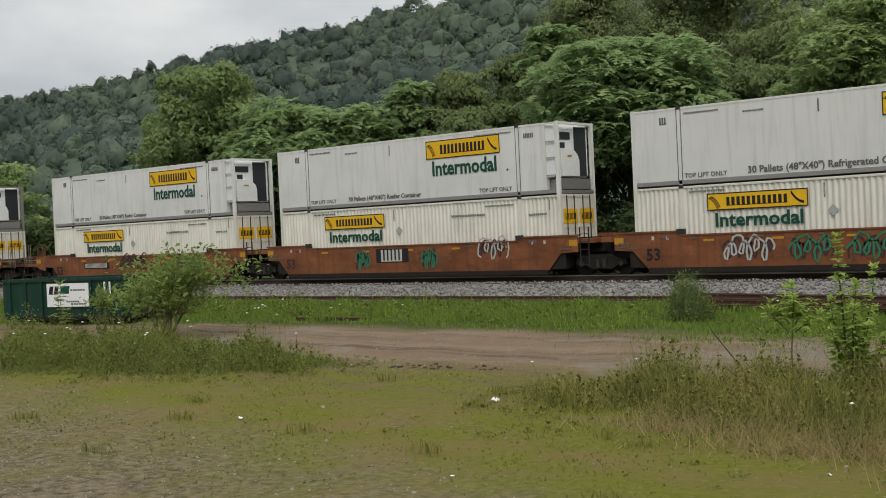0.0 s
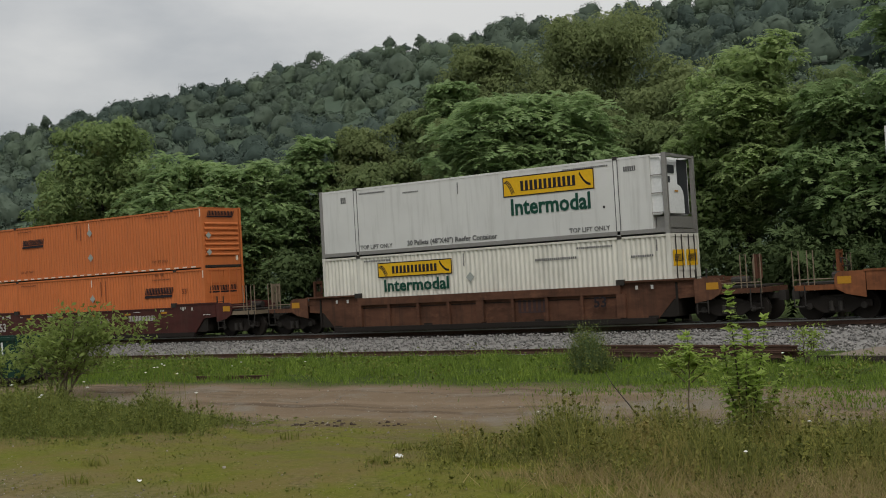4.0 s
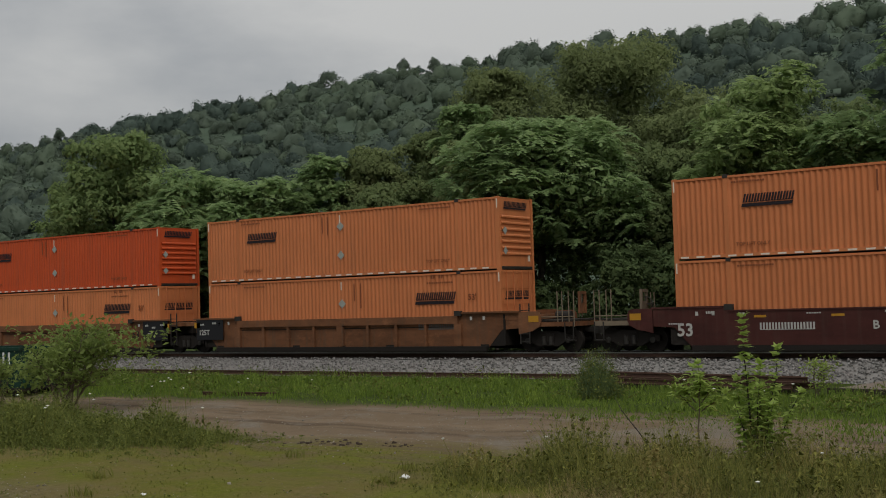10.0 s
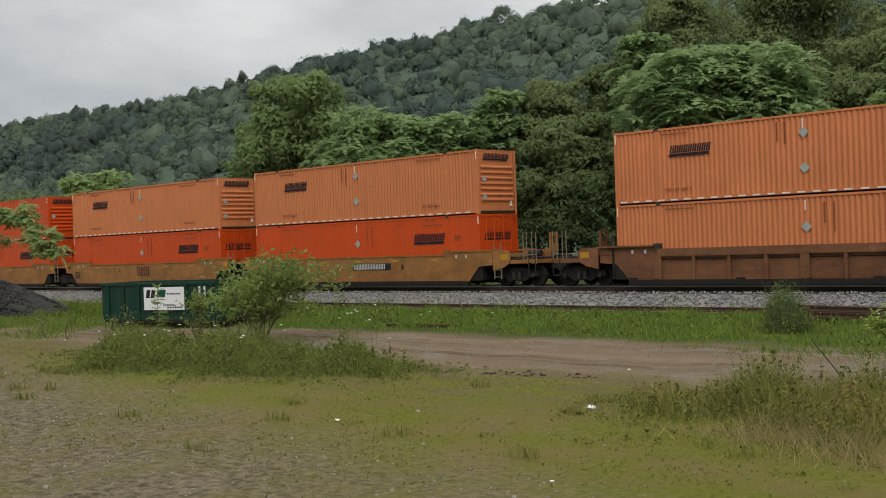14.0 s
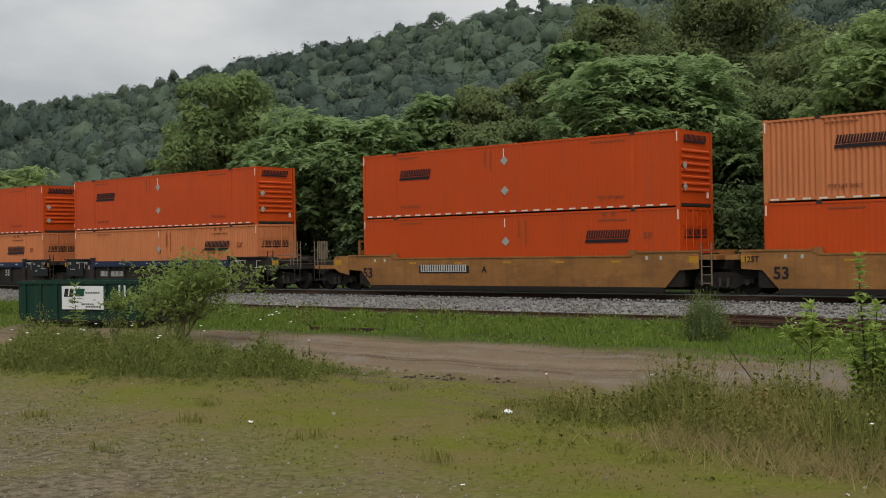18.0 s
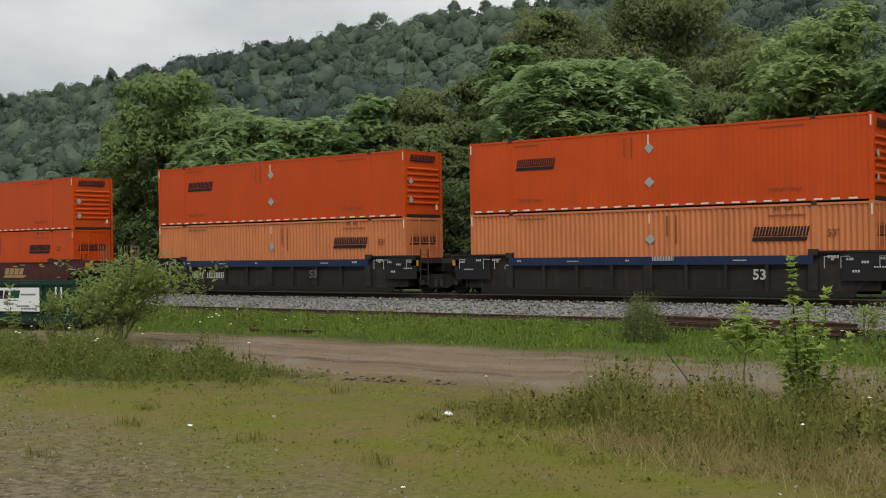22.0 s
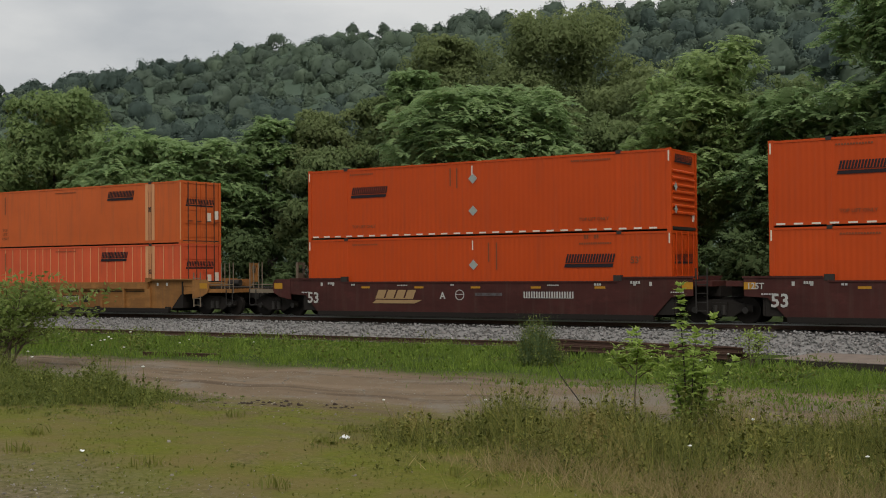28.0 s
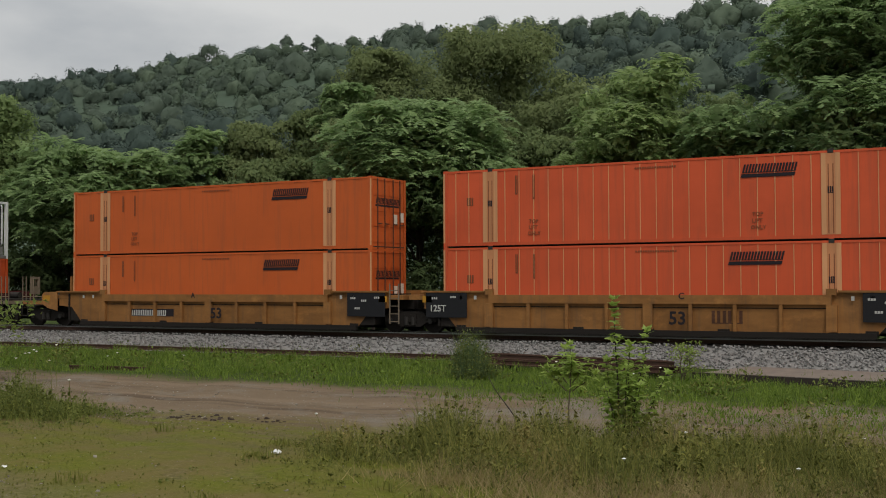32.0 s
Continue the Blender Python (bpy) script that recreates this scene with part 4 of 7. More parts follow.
def nose_cover(x):
    """The bulging lower cover, its inner upper corner rounded off."""
    s = Shape()
    o = [(-1.08, 0.7), (0.3, 0.7), (0.3, 1.35), (0.2, 1.58), (0.0, 1.74), (-0.3, 1.82), (-1.08, 1.82)]
    s.v = [(x, y, z) for y, z in o] + [(x + 0.2, y * 0.96 - 0.02, 0.72 + (z - 0.7) * 0.96) for y, z in o]
    n = len(o)
    s.f = [tuple(range(n, 2 * n))] + [(i, (i + 1) % n, n + (i + 1) % n, n + i) for i in range(n)]
    return s


# ---- well cars ----
def side_plate(smooth):
    """Outline of one side of the well, in x and z above the rail."""
    b = 0.24
    return [(-8.9, 0.95), (-8.1, 0.9), (-7.5, b), (7.5, b), (8.1, 0.9), (8.9, 0.95), (8.9, 1.62), (6.35, 1.62), (6.15, 1.47), (-6.15, 1.47), (-6.35, 1.62), (-8.9, 1.62)]


def truck(car, x):
    """Two-axle truck: side frames, bolster, springs, wheels."""
    t = part("truck", once("truck_bolster", lambda: Shape().box(-0.28, 0.28, -1.15, 1.15, 0.42, 0.72).box(-0.5, 0.5, -0.35, 0.35, 0.7, 0.9)), GRIME, car, "grimy two-axle truck", at=pose(x, 0, 0))
    for y in (-1.02, 1.02):
        part("side_frame", once(("side_frame", y), lambda: Shape().poly([(-1.15, 0.42), (-0.75, 0.42), (-0.45, 0.24), (0.45, 0.24), (0.75, 0.42), (1.15, 0.42), (1.15, 0.62), (0.7, 0.7), (0.4, 0.82), (-0.4, 0.82), (-0.7, 0.7), (-1.15, 0.62)], y - 0.08, y + 0.08)), GRIME, t)
        for k in (-0.15, 0.15):
            part("spring", once(("truck_spring", y, k), lambda: Shape().tube([(k, y - 0.1, 0.3), (k, y - 0.1, 0.62)], 0.09, 8)), STEEL_DARK, t)
        for a in (-0.89, 0.89):
            part("bearing", once(("bearing", y, a), lambda: Shape().tube([(a, y - 0.02, 0.46), (a, y - 0.13 if y < 0 else y + 0.13, 0.46)], 0.11, 10)), STEEL_DARK, t)
    for a in (-0.89, 0.89):
        part("axle", once(("axle", a), lambda: Shape().tube([(a, -0.9, 0.457), (a, 0.9, 0.457)], 0.08, 8)), STEEL_DARK, t)
        for y in (-0.76, 0.76):
            # wheels take the near-black grime colour partly for the shade under the cars
            part("wheel", once(("wheel", a, y), lambda: Shape().tube([(a, y - 0.065, 0.457), (a, y + 0.065, 0.457)], 0.457, 24).tube([(a, y * 0.91 - 0.02, 0.457), (a, y * 0.91 + 0.02, 0.457)], 0.482, 24)), GRIME, t, "grimy steel wheel, darkened for the shade under the car")


def hoop(x, y, z, w, h):
    return Shape().tube([(x, y, z), (x, y, z + h), (x + w, y, z + h), (x + w, y, z)], 0.022, 6)


def squiggles(seed, w, h, y, n, thick):
    """One looping sprayed stroke."""
    rng = random.Random(seed)
    a1, a2, a3 = (rng.uniform(0, 6) for _ in range(3))
    m = n * 9
    p = [(w * (0.06 + 0.88 * i / m) + 0.16 * w / n * 3 * math.sin(i * 0.72 + a1), h * (0.5 + 0.3 * math.sin(i * 0.72 + 1.4 + a1) + 0.16 * math.sin(i * 0.31 + a2) + 0.06 * math.sin(i * 1.9 + a3))) for i in range(m + 1)]
    return Shape().strip(p, thick, y)


def spray_fill(w, y):
    """The pale body of a sprayed piece, wavy above and below."""
    s = Shape()
    n = 40
    for i in range(n + 1):
        t = i / n
        x = w * (0.04 + 0.9 * t)
        s.v += [(x, y, 0.06 + 0.07 * math.sin(i * 0.9) * math.sin(i * 0.37)), (x, y, 0.97 + 0.09 * math.sin(i * 0.71 + 1) + 0.04 * math.sin(i * 1.9))]
    s.f = [(2 * i, 2 * i + 2, 2 * i + 3, 2 * i + 1) for i in range(n)]
    return s


def well_car(style, mat, end, marks):
    """One unit of a double-stack well car; end says which end couplers it has ('f' forward, 'r' rear)."""
    ribbed = style != "smooth"
    tone = {CAR_RUSTY: "rusty orange-brown", CAR_BROWN: "worn brown", CAR_MAROON: "dark maroon", CAR_TAN: "dirty yellow-brown", CAR_YELLOW: "ochre yellow", CAR_BLACK: "black and blue"}[mat]
    c = thing("well_car", Matrix(), f"{tone} steel well car with {'ribbed' if ribbed else 'smooth'} sides on the line", "rail car", "well cars of the train")
    top = CAR_BLUE if mat is CAR_BLACK else mat
    W = 1.47
    for k, y in enumerate((-W, W - 0.05)):
        part("side_sheet", once(("side_sheet", k, ribbed), lambda: Shape().poly(side_plate(not ribbed), y + (0.11 if ribbed and k == 0 else 0), y + 0.05 + (0.11 if ribbed and k == 0 else 0))), mat, c)
        yy = y - 0.03 if k == 0 else y + 0.03
        part("top_chord", once(("top_chord", k, ribbed), lambda: Shape().box(-6.1, 6.1, yy, yy + (0.14 if k == 0 else 0.05), 1.17 if ribbed else 1.42, 1.475)), top, c)
        for e in (-1, 1):
            part("end_chord", once(("end_chord", k, e), lambda: Shape().box(min(e * 6.3, e * 8.95), max(e * 6.3, e * 8.95), yy, yy + (0.14 if k == 0 else 0.05), 1.56, 1.625)), top if mat is not CAR_BLACK else CAR_BLACK, c)
        # sill drawn deep and dark, so its shape also fills the shaded gap below
        part("bottom_sill", once(("bottom_sill", k), lambda: Shape().box(-7.45, 7.45, yy, yy + (0.14 if k == 0 else 0.05), 0.07, 0.27)), GRIME, c)
    if ribbed:
        for i in range(9):
            x = -6.0 + i * 1.5
            part("rib", once(("well_rib", i), lambda: Shape().poly([(x - 0.06, 0.271), (x + 0.06, 0.271), (x + 0.06, 1.165), (x - 0.06, 1.165)], -W - 0.02, -W + 0.109)), mat, c)
        for x in (-POST, POST, 0.0):
            part("wide_rib", once(("wide_rib", x), lambda: Shape().poly([(x - 0.17, 0.3), (x + 0.17, 0.3), (x + 0.17, 1.165), (x - 0.17, 1.165)], -W - 0.03, -W + 0.108)), mat, c)
        part("wear_line", once("wear_line", lambda: Shape().box(-6.0, 6.0, -W + 0.09, -W + 0.108, 1.03, 1.06)), GRIME, c)
    else:
        for i in range(5):
            x = -5.2 + i * 2.6
            part("reflector", once(("side_reflector", i), lambda: Shape().box(x, x + 0.42, -W - 0.006, -W, 1.2, 1.28)), YELLOW_DULL, c, "dull yellow reflector strip")
    for x in (-7.3, -2.6, 0.0, 2.6, 7.3):
        part("floor_beam", once(("floor_beam", x), lambda: Shape().box(x - 0.2, x + 0.2, -W + 0.1, W - 0.05, 0.2, 0.34)), GRIME, c)
    for e in (-1, 1):
        # end structure over the truck, bulkhead, deck and fittings
        part("end_deck", once(("end_deck", e), lambda: Shape().box(min(e * 8.2, e * 9.55), max(e * 8.2, e * 9.55), -1.38, 1.38, 1.28, 1.45)), mat, c)
        part("end_bolster", once(("end_bolster", e), lambda: Shape().box(min(e * 8.3, e * 9.6), max(e * 8.3, e * 9.6), -0.6, 0.6, 0.92, 1.28)), GRIME, c)
        part("end_web", once(("end_web", e, ribbed), lambda: Shape().box(min(e * 7.0, e * 8.19), max(e * 7.0, e * 8.19), -1.405 + 0.06 * ribbed, -1.375 + 0.06 * ribbed, 0.28, 1.4)), GRIME, c)
        part("bulkhead", once(("well_bulkhead", e), lambda: Shape().box(e * 8.24 - 0.04, e * 8.24 + 0.04, -1.4, 1.4, 0.3, 1.5)), GRIME, c)
        for k in (-0.9, -0.3):
            part("stencil_plate", once(("end_plate", e, k), lambda: Shape().box(e * 7.6 + k * e, e * 7.6 + k * e + 0.1, -W - 0.008, -W, 1.3, 1.44)), INK_WHITE, c)
        if ("f" if e > 0 else "r") not in end:
            part("reflector", once(("end_reflector", e), lambda: Shape().box(e * 8.7 - 0.2, e * 8.7 + 0.2, -W - 0.008, -W, 1.18, 1.42)), YELLOW_DULL, c)
        part("guide", once(("well_guide", e), lambda: Shape().box(e * POST - 0.16, e * POST + 0.16, -W - 0.01, -W + 0.12, 1.475, 1.68)), STEEL_DARK if mat is not CAR_YELLOW else mat, c)
    part("ladder", once("ladder", lambda: ladder()), STEEL_DARK if mat is not CAR_YELLOW else HOOP, c, "steel end ladder")
    if mat in (CAR_TAN, CAR_YELLOW, CAR_BLACK) and ribbed:
        for x in [-8.75] * ("r" not in end) + [7.05] * ("f" not in end):
            part("stencil_panel", once(("stencil_panel", x), lambda: Shape().box(x, x + 1.75, -W - 0.008, -W, 0.62, 1.55)), PANEL_BLACK, c, "black stencil panel")
        small = [(7.2, 1.3), (7.7, 1.2), (8.3, 1.32), (-8.5, 1.3), (-7.7, 1.35), (7.4, 0.9)]
        for i, (x, z) in enumerate(small):
            if ("f" if x > 0 else "r") in end:
                continue
            part("stencil", once(("panel_stencil", i), lambda: name_blocks(3, x, z, 0.26, 0.08, -W - 0.012)), INK_WHITE, c)
    if mat in (CAR_MAROON, CAR_BLACK, CAR_RUSTY):
        for i, (x, z, w, h) in enumerate(((-6.9, 1.36, 0.34, 0.09), (-5.7, 1.31, 0.22, 0.07), (-3.4, 1.30, 0.5, 0.045), (-0.9, 1.31, 0.18, 0.06), (3.3, 1.30, 0.5, 0.045), (5.2, 1.31, 0.3, 0.08), (6.6, 1.37, 0.4, 0.10), (8.1, 1.05, 0.5, 0.05), (-8.3, 1.0, 0.5, 0.05))):
            part("stencil", once(("edge_stencil", i, ribbed), lambda: name_blocks(max(2, round(w / 0.09)), x, z, w, h, -W - 0.034, 0, 0.3)), INK_WHITE if mat is not CAR_RUSTY else INK_GREY, c)
    if mat is CAR_BLACK:
        for x in (-8.5, -7.3, -6.75, 6.5, 7.05, 8.3):
            part("grab_iron", once(("grab_iron", x), lambda: Shape().tube([(x, -W - 0.04, 1.05), (x, -W - 0.07, 1.06), (x, -W - 0.07, 1.43), (x + 0.28, -W - 0.07, 1.43), (x + 0.28, -W - 0.04, 1.42)], 0.014, 5)), INK_WHITE, c, "pale grab iron")
    # trucks and couplers
    if "f" in end:
        truck(c, 10.0)
        coupler_end(c, 1, mat)
    else:
        truck(c, 9.72)
    if "r" in end:
        truck(c, -10.0)
        coupler_end(c, -1, mat)
    for i, (text, size, x, z, ink) in enumerate(marks):
        y = -W - 0.016 if not ribbed else (-W - 0.034 if text == "53" and ribbed else -W + 0.1 if z < 1.25 else -W - 0.04)
        if mat in (CAR_TAN, CAR_YELLOW, CAR_BLACK) and abs(x) > 7:
            y = -W - 0.014
        if text.startswith("#"):      # number: plain blocks
            n = int(text[1:])
            part("car_number", once(("car_number", n, size, x, z, y), lambda: name_blocks(2 * n, x, z, n * size * 0.62, size * 0.72, y, 0, 0.42)), ink, c)
        elif text == "plate":
            part("number_plate", once(("number_plate", size, x, z, y), lambda: Shape().box(x, x + size, y + 0.002, y + 0.008, z, z + (0.6 if size < 2 else 0.32))), INK, c)
        elif text == "tag":
            if size > 5.45:
                part("spray_fill", once(("spray_fill", x), lambda: spray_fill(size, y - 0.002)), SPRAY_PALE, c, "pale sprayed lettering fill", at=pose(x, 0, z))
            for k, (tall, ink_of) in enumerate([(1.0, SPRAY_DARK), (0.7, SPRAY_WHITE), (0.85, SPRAY_DARK)] if size > 5.45 else [(1.05, ink), (0.8, SPRAY_DARK)]):
                part("spray_tag", once(("spray_tag", x, size, k), lambda: squiggles(int(abs(x) * 10) + 5 * k, size, tall, y - 0.004 + 0.002 * k, max(4, int(size * 3)) + 3 * k, 0.075 if size < 5.45 else 0.05)), ink_of, c, "sprayed graffiti scrawl", at=pose(x, 0, z + 0.1 * k))
        elif text == "swoosh":
            part("logo", once(("wedge_logo", x), lambda: name_blocks(4, x, z + 0.18, 1.9, 0.36, y, 0.45, 0.16)), ink, c, "tan slanting railway mark")
            part("logo_wedge", once(("wedge_under", x), lambda: swoosh(x, z, y)), ink, c)
        elif text == "disc":
            part("stencil_disc", once(("stencil_disc", x, z), lambda: ring(x, z, 0.19, y)), ink, c)
        else:
            write(text, size, x, y, z, ink, c)
    return c


def ring(x, z, r, y):
    return Shape().strip([(x + r * math.cos(a), z + r * math.sin(a)) for a in np.linspace(0, 2 * math.pi, 17)], 0.035, y).strip([(x - r, z + 0.02), (x + r, z + 0.02)], 0.03, y)


def swoosh(x, z, y):
    s = Shape()
    s.v = [(x - 0.15, y, z), (x + 1.9, y, z), (x + 2.25, y, z + 0.14), (x + 0.05, y, z + 0.14)]
    s.f = [(0, 1, 2, 3)]
    return s


def ladder():
    s = Shape()
    for x in (8.98, 9.38):
        s.box(x, x + 0.04, -1.46, -1.42, 0.35, 1.9)
    for i in range(5):
        s.box(9.02, 9.38, -1.455, -1.425, 0.42 + i * 0.3, 0.45 + i * 0.3)
    return s


def coupler_end(c, e, mat):
    """The outer end: platform, hand hoops, brake gear, draft gear and coupler."""
    part("platform", once(("platform", e), lambda: Shape().box(min(e * 9.56, e * 11.2), max(e * 9.56, e * 11.2), -1.29, 1.29, 1.19, 1.25)), STEEL_DARK, c, "steel grating platform")
    part("draft_sill", once(("draft_sill", e), lambda: Shape().box(min(e * 9.5, e * 11.1), max(e * 9.5, e * 11.1), -0.35, 0.35, 0.75, 1.2)), GRIME, c)
    part("brake_rigging", once(("brake_rigging", e), lambda: Shape().box(min(e * 9.2, e * 10.9), max(e * 9.2, e * 10.9), -0.62, 0.62, 0.4, 0.74)), GRIME, c)
    part("coupler", once(("coupler", e), lambda: Shape().box(min(e * 11.1, e * 11.72), max(e * 11.1, e * 11.72), -0.12, 0.12, 0.75, 0.95).box(min(e * 11.5, e * 11.74), max(e * 11.5, e * 11.74), -0.2, 0.14, 0.68, 1.02)), STEEL_DARK, c, "grimy knuckle coupler")
    painted = HOOP if mat in (CAR_BLACK, CAR_MAROON) else mat
    for i, (x, y, w) in enumerate(((10.6, -1.36, 0.2), (11.08, -1.36, 0.22), (10.1, 1.3, 0.14))):
        part("hand_hoop", once(("hand_hoop", e, i), lambda: hoop(e * x, y, 0.98 if y < 0 else 1.28, e * w, 1.34 if y < 0 else 0.9)), HOOP, c, "bent steel hand hoop")
    part("side_arm", once(("side_arm", e), lambda: Shape().box(min(e * 9.5, e * 11.3), max(e * 9.5, e * 11.3), -1.40, -1.30, 1.0, 1.17).box(min(e * 11.2, e * 11.32), max(e * 11.2, e * 11.32), -1.29, 1.34, 1.0, 1.17)), painted if mat is not CAR_BLACK else STEEL_DARK, c, "painted steel arm carrying the platform")
    for k, y in enumerate((-1.466, 1.416)):
        part("end_shoulder", once(("end_shoulder", e, k), lambda: Shape().poly([(e * 8.93, 0.72), (e * 9.55, 0.84), (e * 9.84, 1.0), (e * 9.92, 1.16), (e * 9.92, 1.4), (e * 9.84, 1.54), (e * 9.7, 1.585), (e * 8.93, 1.585)], y, y + 0.05)), mat, c)
    part("reflector", once(("shoulder_reflector", e), lambda: Shape().box(e * 9.6 - 0.22, e * 9.6 + 0.22, -1.476, -1.467, 1.18, 1.42)), YELLOW_DULL, c, "dull yellow reflector strip")
    part("brake_stand", once(("brake_stand", e), lambda: Shape().box(e * 10.4 - 0.05, e * 10.4 + 0.05, 0.75, 1.3, 2.2, 2.32).box(e * 10.4 - 0.05, e * 10.4 + 0.05, 0.75, 0.85, 1.45, 2.2).box(e * 10.4 - 0.05, e * 10.4 + 0.05, 1.2, 1.3, 1.45, 2.2).box(e * 10.4 - 0.03, e * 10.4 + 0.03, 0.85, 1.2, 1.45, 1.85)), painted, c, "upright steel stand at the car's end")
    part("side_step", once(("side_step", e), lambda: Shape().box(min(e * 10.9, e * 11.3), max(e * 10.9, e * 11.3), -1.42, -1.2, 0.45, 0.49).box(e * 10.92 - 0.02, e * 10.92 + 0.02, -1.42, -1.402, 0.45, 1.15).box(e * 11.28 - 0.02, e * 11.28 + 0.02, -1.42, -1.402, 0.45, 1.15)), STEEL_DARK, c)
    part("brake_cylinder", once(("brake_cylinder", e), lambda: Shape().tube([(e * 9.75, 0.1, 1.42), (e * 10.4, 0.1, 1.42)], 0.15, 10)), STEEL_DARK, c)
    if e < 0:
        part("brake_wheel", once("brake_wheel", lambda: brake_wheel()), STEEL_DARK, c, "hand brake wheel")
    for z in (1.42, 1.66) if mat is CAR_BLACK else (1.36,):
        part("level_rail", once(("level_rail", e, z), lambda: Shape().tube([(e * 9.6, -1.33, z), (e * 11.3, -1.33, z)], 0.02, 6)), HOOP, c)


def brake_wheel():
    s = Shape()
    s.tube([(-10.4 + 0.28 * math.cos(a), 1.2, 1.75 + 0.28 * math.sin(a)) for a in np.linspace(0, 2 * math.pi, 13)], 0.02, 5)
    s.box(-10.42, -10.38, 1.18, 1.22, 1.47, 2.03).box(-10.68, -10.12, 1.18, 1.22, 1.73, 1.77)
    return s


PALE, MID, RED, NEW = ORANGE_PALE, ORANGE_MID, ORANGE_RED, ORANGE_NEW
MARKS_125 = ("125T", 0.34, -8.6, 0.85, INK_WHITE)
